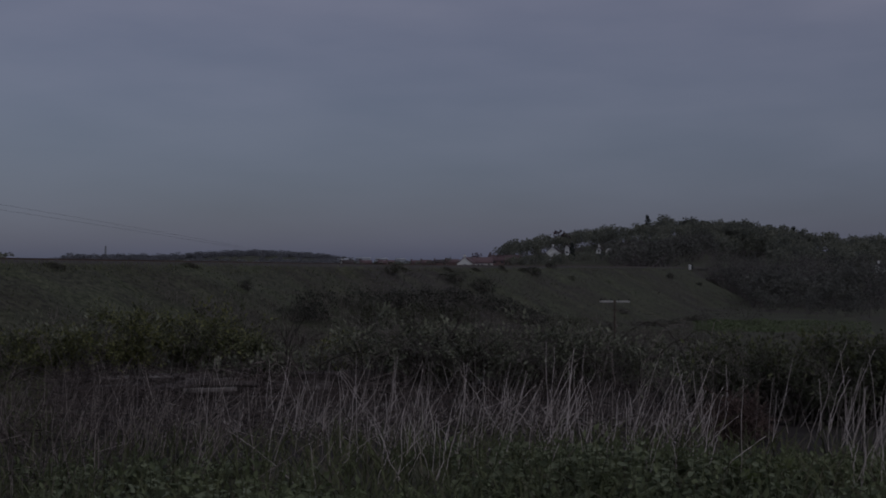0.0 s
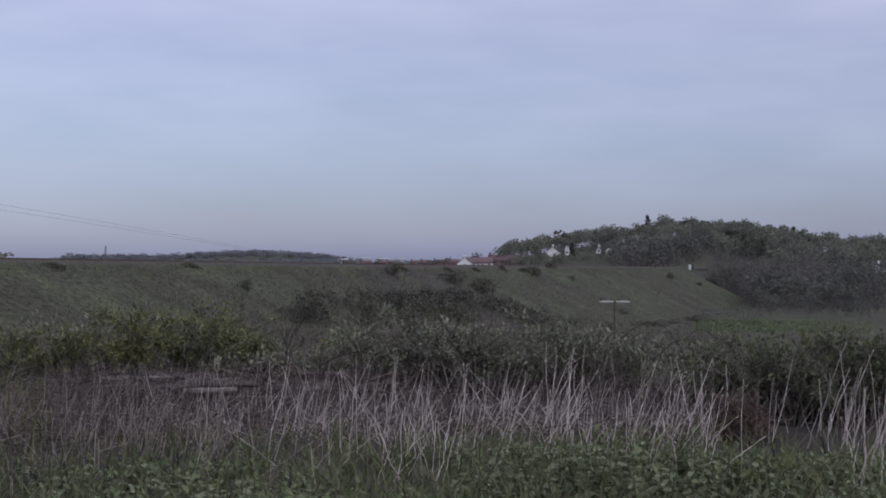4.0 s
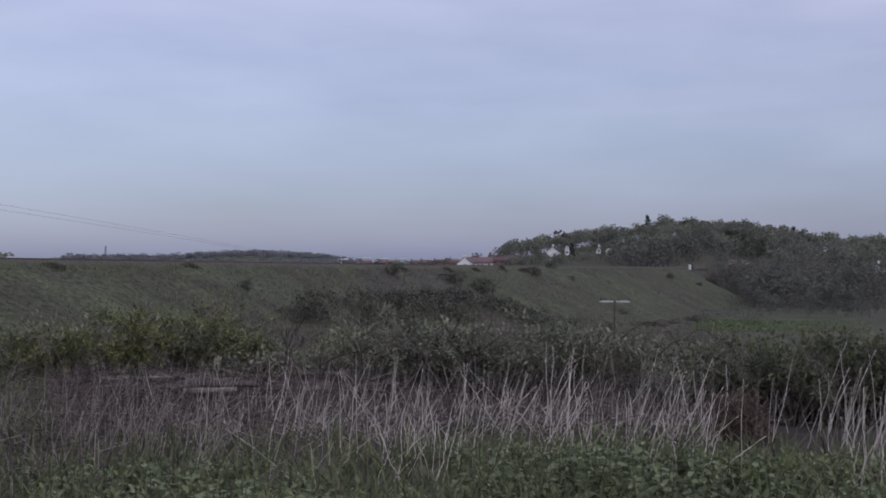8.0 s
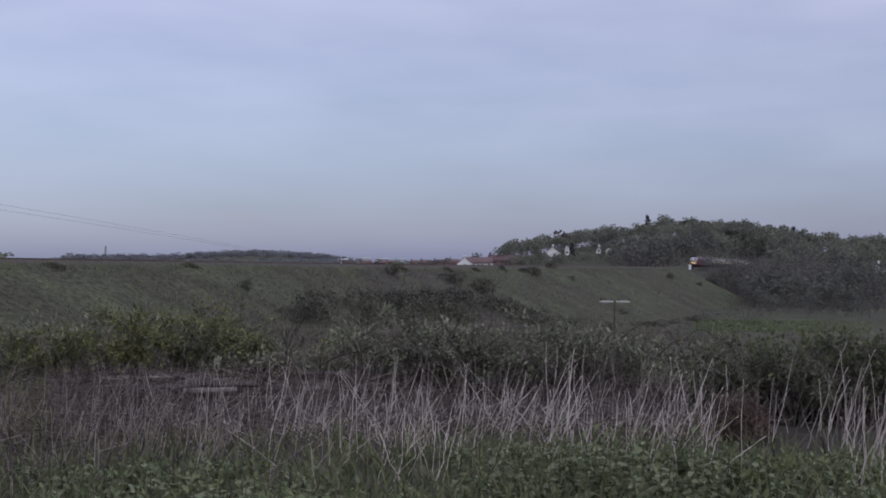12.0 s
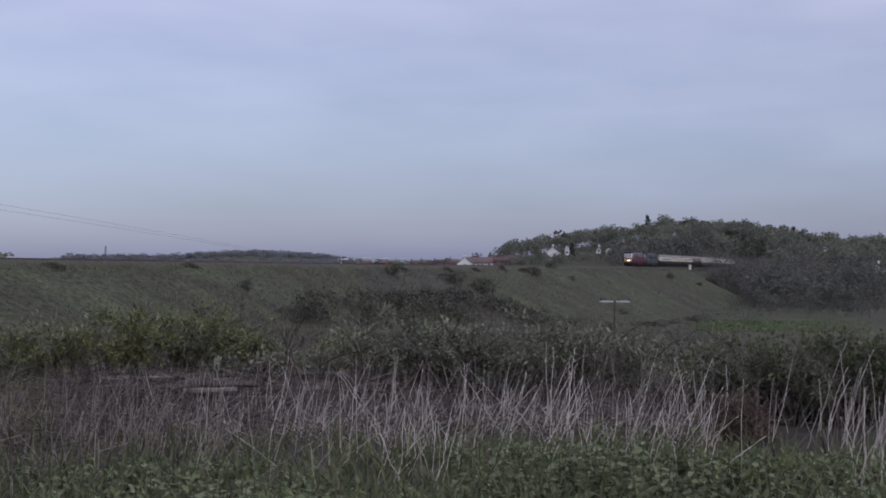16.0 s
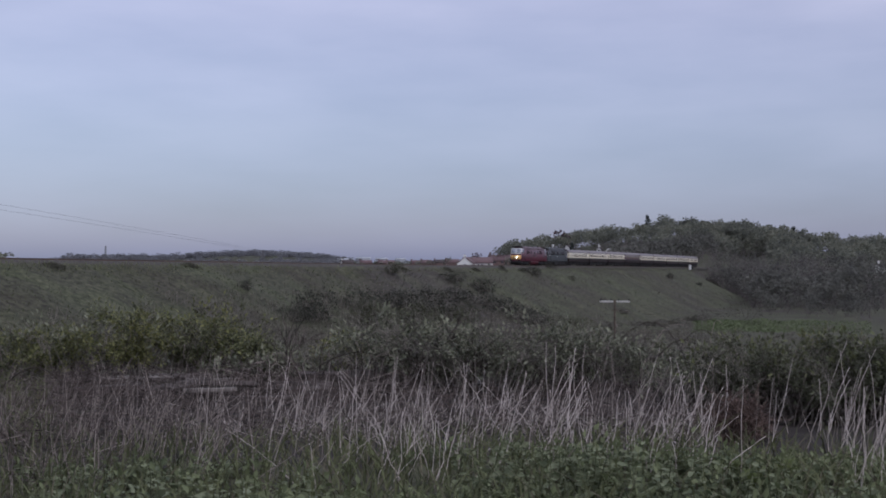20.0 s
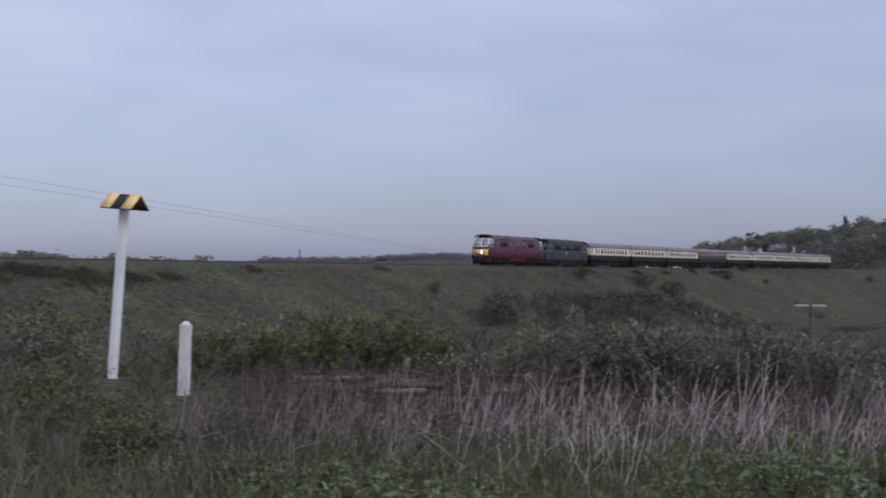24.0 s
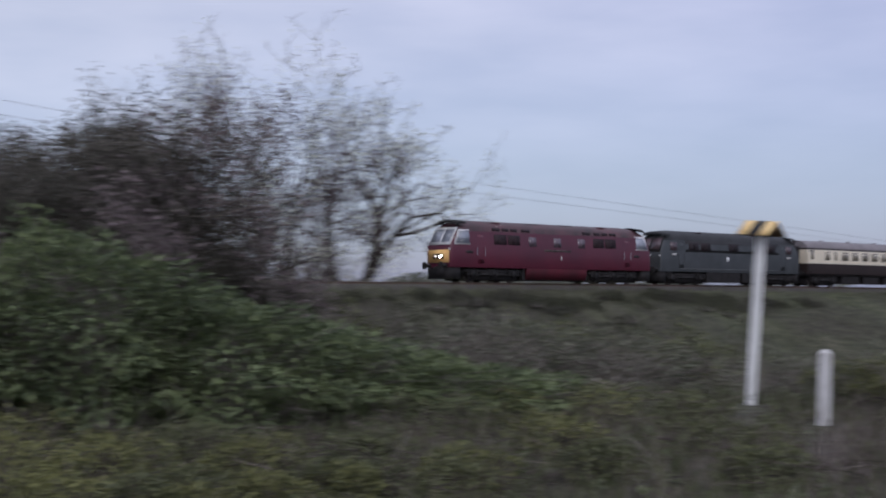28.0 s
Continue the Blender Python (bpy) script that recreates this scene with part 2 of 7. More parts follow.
M_LEAF_BUSH = material("hedge_leaf", (0.165, 0.172, 0.082), (0.062, 0.068, 0.038), 1.2, 0.7, 0, island=0.8, thin=0.2)
M_LEAF_BRAMBLE = material("bramble_leaf", (0.185, 0.190, 0.128), (0.075, 0.080, 0.056), 1.0, 0.6, 0, island=0.8, thin=0.2)
M_LEAF_PALE = material("pale_leaf_underside", (0.255, 0.26, 0.18), (0.115, 0.12, 0.08), 2.0, 0.7, 0, island=0.8, thin=0.2)
M_LEAF_DARK = material("gorse_leaf", (0.098, 0.100, 0.062), (0.050, 0.051, 0.036), 1.0, 0.85, 0, island=0.6, thin=0.2)
M_LEAF_THORN = material("thorn_twig_leaf", (0.105, 0.100, 0.078), (0.050, 0.048, 0.040), 0.5, 0.85, 0, island=0.6, thin=0.35)
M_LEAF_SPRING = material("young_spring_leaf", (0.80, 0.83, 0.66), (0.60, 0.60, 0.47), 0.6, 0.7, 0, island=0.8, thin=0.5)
# Woodland leaf and twig colours are lifted to stand in for distance haze.
M_LEAF_WOOD = material("woodland_leaf", (0.238, 0.240, 0.182), (0.102, 0.106, 0.094), 0.065, 0.9, 0, island=0.25, fine=0.35, thin=0.45)
M_TWIG_WOOD = material("woodland_twig", (0.190, 0.175, 0.163), (0.11, 0.102, 0.096), 0.05, 0.9, 0, island=0.5, fine=0.4)
M_LEAF_MOUND = material("lush_bramble_leaf", (0.200, 0.240, 0.112), (0.070, 0.090, 0.047), 1.0, 0.6, 0, island=0.8, thin=0.25)
M_SCRUB = material("low_scrub_leaf", (0.108, 0.104, 0.076), (0.054, 0.052, 0.042), 0.4, 0.85, 0, island=0.6, thin=0.2)
M_DARK_GLASS = material("dark_body_window", (0.10, 0.07, 0.078), (0.06, 0.04, 0.046), 1, 0.25, 0, spec=0.4)
M_LEAF_SHOOT = material("yellow_green_shoot", (0.235, 0.235, 0.09), (0.085, 0.09, 0.042), 1.2, 0.7, 0, island=0.7, thin=0.3)
# Blue-grey base colour stands in for distance haze over the ridge.
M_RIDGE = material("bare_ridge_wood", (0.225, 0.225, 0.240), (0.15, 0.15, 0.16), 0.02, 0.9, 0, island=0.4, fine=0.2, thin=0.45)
M_LEAF_VALLEY = material("bare_valley_wood", (0.158, 0.154, 0.132), (0.084, 0.083, 0.075), 0.065, 0.9, 0, island=0.25, fine=0.35, thin=0.4)
M_TWIG_VALLEY = material("bare_valley_twig", (0.15, 0.13, 0.125), (0.085, 0.075, 0.073), 0.05, 0.9, 0, island=0.5, fine=0.4)
M_LEAF_PLUM = material("copper_leaf", (0.095, 0.058, 0.066), (0.05, 0.034, 0.04), 0.4, 0.9, 0, island=0.5, thin=0.25)
M_FIR = material("fir_needle", (0.055, 0.062, 0.052), (0.028, 0.034, 0.03), 0.4, 0.9, 0, island=0.6)
M_BARK = material("dark_bark", (0.075, 0.060, 0.050), (0.028, 0.023, 0.020), 4, 0.95, 0.6)
M_TWIG = material("grey_brown_twig", (0.230, 0.205, 0.175), (0.090, 0.080, 0.068), 3, 0.9, 0, island=0.6)
M_STALK = material("bleached_dead_stalk", (0.68, 0.60, 0.55), (0.25, 0.21, 0.19), 3, 0.85, 0.2, island=0.7)
# Brown stem colour, also darkened for the shaded depth of the tangle.
M_STEM = material("dead_brown_stem", (0.125, 0.098, 0.088), (0.024, 0.019, 0.017), 2, 0.9, 0, island=0.9)
M_STALK_DULL = material("dull_dead_stem", (0.32, 0.27, 0.24), (0.09, 0.074, 0.066), 2, 0.9, 0, island=0.9)
M_RED_STEM = material("red_brown_dead_bracken", (0.175, 0.120, 0.100), (0.06, 0.041, 0.035), 3, 0.9, 0, island=0.9)
M_BLADE = material("grass_blade", (0.122, 0.132, 0.064), (0.052, 0.058, 0.032), 0.5, 0.85, 0, island=0.8, thin=0.2)
M_STRAW = material("straw_grass", (0.165, 0.145, 0.10), (0.072, 0.062, 0.044), 0.5, 0.9, 0, island=0.8)
M_TIMBER = material("weathered_timber", (0.115, 0.096, 0.088), (0.04, 0.033, 0.03), 5, 0.9, 0.5, fine=60)
M_TIMBER_PALE = material("pale_split_timber", (0.20, 0.176, 0.16), (0.09, 0.078, 0.070), 5, 0.9, 0.5, fine=60)
M_WHITE_POST = material("white_painted_post", (0.86, 0.85, 0.82), (0.62, 0.61, 0.57), 4, 0.6, 0.15, fine=30, stain=(0.3, (0.74, 0.73, 0.71)))
M_CONCRETE_POST = material("flaking_white_concrete", (0.72, 0.70, 0.68), (0.30, 0.28, 0.26), 9, 0.9, 0.5, fine=45, stain=(0.33, (0.62, 0.60, 0.58)))
M_YELLOW = material("marker_yellow_paint", (0.86, 0.62, 0.29), (0.74, 0.50, 0.20), 7, 0.5, 0.1)
M_BLACK = material("black_paint", (0.03, 0.03, 0.03), (0.015, 0.015, 0.015), 7, 0.6, 0.1)
M_UNDER = material("rusty_sheet_underside", (0.17, 0.11, 0.06), (0.08, 0.05, 0.03), 7, 0.8, 0.2)
M_MAROON = material("maroon_loco_paint", (0.100, 0.014, 0.030), (0.066, 0.011, 0.024), 0.5, 0.28, 0.06, fine=5, spec=0.55)
M_SKIRT = material("grimy_maroon_valance", (0.080, 0.014, 0.022), (0.045, 0.014, 0.018), 1.2, 0.7, 0.05, spec=0.1)
M_PANEL = material("warning_panel_yellow", (0.86, 0.53, 0.20), (0.72, 0.42, 0.14), 2, 0.45, 0.05)
M_WHITE = material("white_window_surround", (0.78, 0.78, 0.78), (0.62, 0.62, 0.61), 3, 0.5, 0)
# Glass base colour made pale to stand in for reflected sky.
M_GLASS = material("cab_window_glass", (0.32, 0.34, 0.39), (0.20, 0.21, 0.25), 1, 0.12, 0, spec=0.8)
M_COACH_GLASS = material("coach_window_glass", (0.30, 0.26, 0.20), (0.17, 0.15, 0.12), 1, 0.1, 0, spec=0.6)
M_GRILLE = material("dark_louvre", (0.030, 0.018, 0.022), (0.015, 0.010, 0.012), 5, 0.7, 0.1)
M_ROOF_MAROON = material("sooty_maroon_roof", (0.100, 0.042, 0.050), (0.036, 0.026, 0.028), 0.7, 0.5, 0.1)
M_SOOT = material("sooty_underframe", (0.027, 0.024, 0.024), (0.012, 0.011, 0.011), 2, 0.8, 0.2)
M_WHEEL = material("wheel_steel", (0.10, 0.085, 0.08), (0.05, 0.045, 0.042), 3, 0.5, 0.1, metal=0.5)
M_GREEN = material("dark_green_loco_paint", (0.066, 0.071, 0.076), (0.042, 0.046, 0.049), 0.8, 0.5, 0.03, fine=8, spec=0.25)
M_GREEN_DARK = material("sooty_green_upper", (0.034, 0.034, 0.036), (0.018, 0.018, 0.019), 1, 0.6, 0.1)
M_CREAM = material("cream_coach_paint", (0.72, 0.65, 0.51), (0.60, 0.53, 0.41), 1.0, 0.4, 0.03)
M_UMBER = material("umber_coach_paint", (0.036, 0.025, 0.024), (0.024, 0.017, 0.017), 1.0, 0.4, 0.03)
M_PLUM = material("maroon_coach_paint", (0.105, 0.055, 0.062), (0.075, 0.040, 0.046), 1.0, 0.4, 0.03)
M_COACH_ROOF = material("grey_coach_roof", (0.23, 0.205, 0.21), (0.14, 0.125, 0.128), 0.9, 0.7, 0.1)
M_BODY_GLASS = material("grey_body_window", (0.13, 0.095, 0.115), (0.08, 0.058, 0.07), 1, 0.25, 0, spec=0.5)
M_GREEN_LINE = material("dull_grey_lining", (0.12, 0.125, 0.13), (0.08, 0.082, 0.085), 1, 0.6, 0)
M_LAMP = glowing("headlight_on", (1.0, 0.93, 0.84), 55.0)
M_LAMP_DIM = glowing("marker_light_on", (1.0, 0.86, 0.72), 2.0)
M_RENDER = material("white_house_render", (0.80, 0.79, 0.77), (0.66, 0.65, 0.62), 0.6, 0.8, 0.1)
M_TILE_RED = material("red_brown_roof_tile", (0.165, 0.108, 0.112), (0.11, 0.076, 0.078), 0.8, 0.85, 0.4, fine=8)
M_TILE_DARK = material("dark_roof_tile", (0.085, 0.07, 0.068), (0.05, 0.04, 0.04), 0.8, 0.85, 0.4, fine=8)
M_BRICK = material("brown_brick", (0.18, 0.125, 0.115), (0.115, 0.08, 0.075), 0.8, 0.85, 0.2, fine=9)
M_WINDOW = material("house_window_glass", (0.05, 0.055, 0.065), (0.03, 0.033, 0.04), 1, 0.1, 0, spec=0.6)
M_SHED = material("pale_sheet_metal", (0.36, 0.37, 0.39), (0.24, 0.25, 0.27), 0.3, 0.5, 0)
M_POLE = material("creosoted_pole", (0.13, 0.10, 0.08), (0.06, 0.05, 0.04), 4, 0.9, 0.3)
M_INSULATOR = material("pale_crossarm", (0.55, 0.53, 0.51), (0.40, 0.38, 0.36), 4, 0.6, 0)
M_WIRE = material("line_wire", (0.36, 0.36, 0.38), (0.28, 0.28, 0.30), 4, 0.6, 0)
M_LATTICE = material("galvanised_steel", (0.32, 0.33, 0.35), (0.22, 0.23, 0.25), 1, 0.6, 0)
# ================= building tools =================
class Geo:
    """Gathers verts and faces in bulk and makes one mesh of them."""

    def __init__(self):
        self.v, self.f, self.m, self.n = [], [], [], 0

    def add(self, v, f, mat=0):
        v, f = np.asarray(v, float).reshape(-1, 3), np.asarray(f, int)
        if not len(v):
            return self
        self.v.append(v)
        self.f.append(f + self.n)
        self.m.append(np.full(len(f), mat))
        self.n += len(v)
        return self

    def mesh(self, name, mats):
        me = bpy.data.meshes.new(name)
        v = np.concatenate(self.v)
        me.vertices.add(len(v))
        me.vertices.foreach_set("co", v.astype(np.float32).ravel())
        sizes = np.concatenate([np.full(len(f), f.shape[1]) for f in self.f])
        loops = np.concatenate([f.ravel() for f in self.f])
        me.loops.add(len(loops))
        me.loops.foreach_set("vertex_index", loops.astype(np.int32))
        me.polygons.add(len(sizes))
        me.polygons.foreach_set("loop_start", np.concatenate([[0], np.cumsum(sizes)[:-1]]).astype(np.int32))
        me.polygons.foreach_set("material_index", np.concatenate(self.m).astype(np.int32))
        me.update(calc_edges=True)
        for m in mats if isinstance(mats, (list, tuple)) else [mats]:
            me.materials.append(m)
        return me


def unit(a):
    return a / np.maximum(np.linalg.norm(a, axis=-1, keepdims=True), 1e-9)


def tubes(g, p0, p1, r0, r1, n=4, mat=0):
    """Many tapered sticks at once."""
    p0, p1 = np.atleast_2d(p0).astype(float), np.atleast_2d(p1).astype(float)
    k = len(p0)
    if not k:
        return g
    r0, r1 = np.broadcast_to(r0, k), np.broadcast_to(r1, k)
    d = unit(p1 - p0)
    ref = np.where(np.abs(d[:, 2:3]) > 0.9, [[1.0, 0, 0]], [[0, 0, 1.0]])
    a = unit(np.cross(d, ref))
    b = np.cross(d, a)
    w = np.arange(n) * 2 * np.pi / n
    ring = a[:, None] * np.cos(w)[None, :, None] + b[:, None] * np.sin(w)[None, :, None]
    v = np.concatenate([p0[:, None] + ring * r0[:, None, None], p1[:, None] + ring * r1[:, None, None]], 1)
    i = np.arange(n)
    quad = np.stack([i, (i + 1) % n, (i + 1) % n + n, i + n], 1)
    f = (quad[None] + (np.arange(k) * 2 * n)[:, None, None]).reshape(-1, 4)
    return g.add(v, f, mat)


def leaves(g, pos, size, rng, mat=0, droop=0.3, slim=0.55):
    """Many small folded leaves at pos."""
    pos = np.atleast_2d(pos)
    k = len(pos)
    if not k:
        return g
    size = np.broadcast_to(size, k)[:, None] * rng.uniform(0.6, 1.3, (k, 1))
    d = unit(rng.normal(size=(k, 3)) + [0, 0, -droop])
    a = unit(np.cross(d, rng.normal(size=(k, 3))))
    up = np.cross(d, a)
    mid = pos + d * size * 0.5
    v = np.stack([pos, mid + a * size * slim * 0.5 + up * size * 0.12, pos + d * size, mid - a * size * slim * 0.5 + up * size * 0.12], 1)
    f = (np.array([[0, 1, 2], [0, 2, 3]])[None] + (np.arange(k) * 4)[:, None, None]).reshape(-1, 3)
    return g.add(v, f, mat)


def lifted(g, pos, way, size, rng, mat=0, slim=0.6, lift=0.55, full=False):
    """Leaves that grow along way and turn their faces to the sky."""
    k = len(pos)
    if not k:
        return g
    size = np.broadcast_to(size, k)[:, None] * rng.uniform(0.6, 1.25, (k, 1))
    d = unit(way + rng.normal(0, 0.35, (k, 3)))
    n = unit(np.array([0, 0, 1.0]) + rng.normal(0, lift, (k, 3)))
    a = unit(np.cross(d, n))
    up = np.cross(a, d)
    w = size * slim * 0.5
    if not full:
        m = pos + d * size * 0.45
        v = np.stack([pos, m + a * w + up * w * 0.3, pos + d * size - up * size * 0.12, m - a * w + up * w * 0.3], 1)
        return g.add(v, (np.array([[0, 1, 2], [0, 2, 3]])[None] + (np.arange(k) * 4)[:, None, None]).reshape(-1, 3), mat)
    m1, m2 = pos + d * size * 0.3, pos + d * size * 0.68 - up * size * 0.05
    v = np.stack([pos, m1 + a * w + up * w * 0.3, m2 + a * w * 0.75 + up * w * 0.2, pos + d * size - up * size * 0.16, m2 - a * w * 0.75 + up * w * 0.2, m1 - a * w + up * w * 0.3], 1)
    f = (np.array([[0, 1, 2, 3], [0, 3, 4, 5]])[None] + (np.arange(k) * 6)[:, None, None]).reshape(-1, 4)
    return g.add(v, f, mat)


def arching(rng, rx, ry, h, stems, twigs, per_twig, leaf, rad=0.007, spread=0.55, hollow=0.35, slim=0.6, gaps=-0.3):
    """A shrub of arching stems on an oval base: stems, leaves, pale tip leaves, each one mesh."""
    gs, gl, gt = Geo(), Geo(), Geo()
    ph = rng.uniform(0, 6.28, 3)
    u = np.linspace(0, 1, 7)
    w = rng.uniform(0, 2 * np.pi, stems)
    r = np.sqrt(rng.random(stems)) * 0.8
    base = np.stack([rx * r * np.cos(w), ry * r * np.sin(w), np.zeros(stems)], 1)
    out = unit(np.stack([np.cos(w) * rx, np.sin(w) * ry, np.zeros(stems)], 1) + rng.normal(0, 0.5, (stems, 3)) * [1, 1, 0])
    hh = h * (1 - 0.45 * r ** 2) * rng.uniform(0.45, 1.08, stems) * (1 + 0.18 * np.sin(base[:, 0] * 2.3 + rng.uniform(0, 6)))
    bow = rng.uniform(0.5, 0.72, stems)
    p = base[:, None] + out[:, None] * (hh * spread)[:, None, None] * (u ** 1.4)[None, :, None]
    p[:, :, 2] += hh[:, None] * np.sin(np.pi * bow[:, None] * u[None]) / np.sin(np.pi * np.minimum(bow, 0.5))[:, None]
    p[:, 1:] += np.cumsum(rng.normal(0, 0.018, (stems, 6, 3)), 1) * h
    for k in range(6):
        tubes(gs, p[:, k], p[:, k + 1], rad * (1 - 0.75 * u[k]) * rng.uniform(0.7, 1.3, stems), rad * (1 - 0.75 * u[k + 1]), 4)
    for k in range(2, 7):
        way = unit(p[:, k] - p[:, k - 1])
        n = twigs + (2 if k > 4 else 0)
        q, wy = np.repeat(p[:, k], n, 0), np.repeat(way, n, 0)
        q = q - wy * rng.random((len(q), 1)) * h * 0.12
        d = unit(wy * 0.5 + rng.normal(0, 0.6, q.shape) + [0, 0, 0.18])
        lg = h * rng.uniform(0.08, 0.24, (len(q), 1))
        tubes(gs, q, q + d * lg, rad * 0.28, rad * 0.12, 3)
        keep = q[:, 2] > h * hollow * rng.uniform(0.3, 1.2, len(q))
        keep &= np.sin(q[:, 0] * 9 + ph[0]) * np.sin(q[:, 1] * 7 + ph[1]) + 0.8 * np.sin(q[:, 2] * 13 + q[:, 0] * 5 + ph[2]) + rng.normal(0, 0.25, len(q)) > gaps
        q, d, lg = q[keep], d[keep], lg[keep]
        for j in range(per_twig):
            f = (j + 0.6) / per_twig
            way_l = d * 0.5 + rng.normal(0, 0.6, d.shape) + [0, 0, -0.1]
            tip = (j == per_twig - 1) & (rng.random(len(q)) < 0.7) & (q[:, 2] > h * 0.62)
            at = q + d * lg * f
            lifted(gl, at[~tip], way_l[~tip], leaf, rng, 0, slim)
            lifted(gt, at[tip], d[tip] + [0, 0, 0.5], leaf * 1.5, rng, 0, slim * 0.75)
    return gs, gl, gt


def make_arching(name, label, category, az, d, rx, ry, h, seed, stems, twigs, per_twig, leaf, mats, fill=0, **kw):
    """An arching shrub as one thing; mats: stems, leaves, tips; fill: brown leaves added to darken the inside."""
    rng = np.random.default_rng(seed)
    x, y, z = ground_at(az, d)
    t = empty(name, label, category, "", Matrix.Translation((x, y, z - 0.02)) @ Matrix.Rotation(radians(az), 4, "Z"))
    gs, gl, gt = arching(rng, rx, ry, h, stems, twigs, per_twig, leaf, **kw)
    tagged(part("woody_frame", gs, mats[0], t), kind="stuff")
    part("foliage", gl, mats[1], t)
    if gt.n:
        tagged(part("pale_shoot_spray", gt, mats[2], t, "pale young shoot tips"), kind="stuff")
    if fill:
        # Dark brown leaf fill stands in for shade in the shrub's hollow.
        q = rng.normal(0, 0.42, (fill, 3)) * [rx, ry, 0] + [0, 0.1, 0]
        q[:, 2] = h * 0.6 * rng.random(fill) * np.exp(-(q[:, 0] / rx) ** 2)
        tagged(part("dead_leaf_fill", leaves(Geo(), q, leaf * 1.1, rng), M_HOLLOW_FILL, t, "brown leaves added to darken the shrub's hollow"), kind="stuff")
    return t


def blades(g, pos, height, rng, mat=0, lean=0.35, width=0.012):
    """Many grass blades: slim bent strips."""
    k = len(pos)
    h = np.broadcast_to(height, k)[:, None] * rng.uniform(0.5, 1.25, (k, 1))
    w = rng.uniform(0, 2 * np.pi, k)
    side = np.stack([np.cos(w), np.sin(w), np.zeros(k)], 1) * width
    tilt = np.stack([rng.normal(0, lean, k), rng.normal(0, lean, k), np.ones(k)], 1)
    m = pos + tilt * h * 0.55
    e = pos + tilt * [1.9, 1.9, 0.95] * h
    v = np.stack([pos - side, pos + side, m + side * 0.8, m - side * 0.8, e], 1)
    o = (np.arange(k) * 5)[:, None, None]
    g.add(v, (np.array([[0, 1, 2, 3]])[None] + o).reshape(-1, 4), mat)
    g.f.append((np.array([[3, 2, 4]])[None] + o).reshape(-1, 3) + g.n - 5 * k)
    g.m.append(np.full(k, mat))
    return g


def box(g, x0, x1, y0, y1, z0, z1, mat=0):
    v = [(x, y, z) for z in (z0, z1) for x, y in ((x0, y0), (x1, y0), (x1, y1), (x0, y1))]
    return g.add(v, [(3, 2, 1, 0), (4, 5, 6, 7), (0, 1, 5, 4), (1, 2, 6, 5), (2, 3, 7, 6), (3, 0, 4, 7)], mat)


def bevel_box(x0, x1, y0, y1, z0, z1, r=0.02):
    """A block with rounded edges, as a bmesh."""
    bm = bmesh.new()
    bmesh.ops.create_cube(bm, size=1, matrix=Matrix.Translation(((x0 + x1) / 2, (y0 + y1) / 2, (z0 + z1) / 2)) @ Matrix.Diagonal((x1 - x0, y1 - y0, z1 - z0, 1)))
    bmesh.ops.bevel(bm, geom=bm.edges[:], offset=r, segments=2, profile=0.6, affect="EDGES")
    return bm


def rod(p0, p1, r, n=12, r1=None):
    """A closed round bar from p0 to p1, as a bmesh."""
    bm = bmesh.new()
    p0, p1 = Vector(p0), Vector(p1)
    d = p1 - p0
    bmesh.ops.create_cone(bm, cap_ends=True, segments=n, radius1=r, radius2=r if r1 is None else r1, depth=d.length,
                          matrix=Matrix.Translation((p0 + p1) / 2) @ d.to_track_quat("Z", "Y").to_matrix().to_4x4())
    return bm


def part(name, shape, mat, parent=None, label="", smooth_faces=False):
    """Links a bmesh, Geo or mesh as one object, under a thing or a part."""
    if isinstance(shape, Geo):
        me = shape.mesh(name, mat)
    elif isinstance(shape, bpy.types.Mesh):
        me = shape
    else:
        me = bpy.data.meshes.new(name)
        bmesh.ops.recalc_face_normals(shape, faces=shape.faces[:])
        shape.to_mesh(me)
        shape.free()
        me.materials.append(mat)
    if smooth_faces:
        me.shade_smooth()
    ob = new(name, me)
    if parent:
        ob.parent = parent
    if label:
        ob["label"] = label
    return ob


def stuff(name, g, mat, label, category, kind="stuff"):
    return tagged(part(name, g, mat), label, category, kind=kind)


def empty(name, label, category, group="", m=None):
    ob = new(name)
    ob.empty_display_size = 0.2
    if m is not None:
        ob.matrix_basis = m
    return tagged(ob, label, category, group)


def ground_at(az, d, jitter=0.0):
    x, y = spot(az, d)
    return x, y, land1(x, y)


def scatter(rng, n, az0, az1, d0, d1):
    """n points on the ground, even by area, in a sector."""
    az = rng.uniform(az0, az1, n)
    d = np.sqrt(rng.uniform(d0 * d0, d1 * d1, n))
    a = np.radians(az)
    x, y = -d * np.sin(a), d * np.cos(a)
    return np.stack([x, y, land(x, y)], 1)


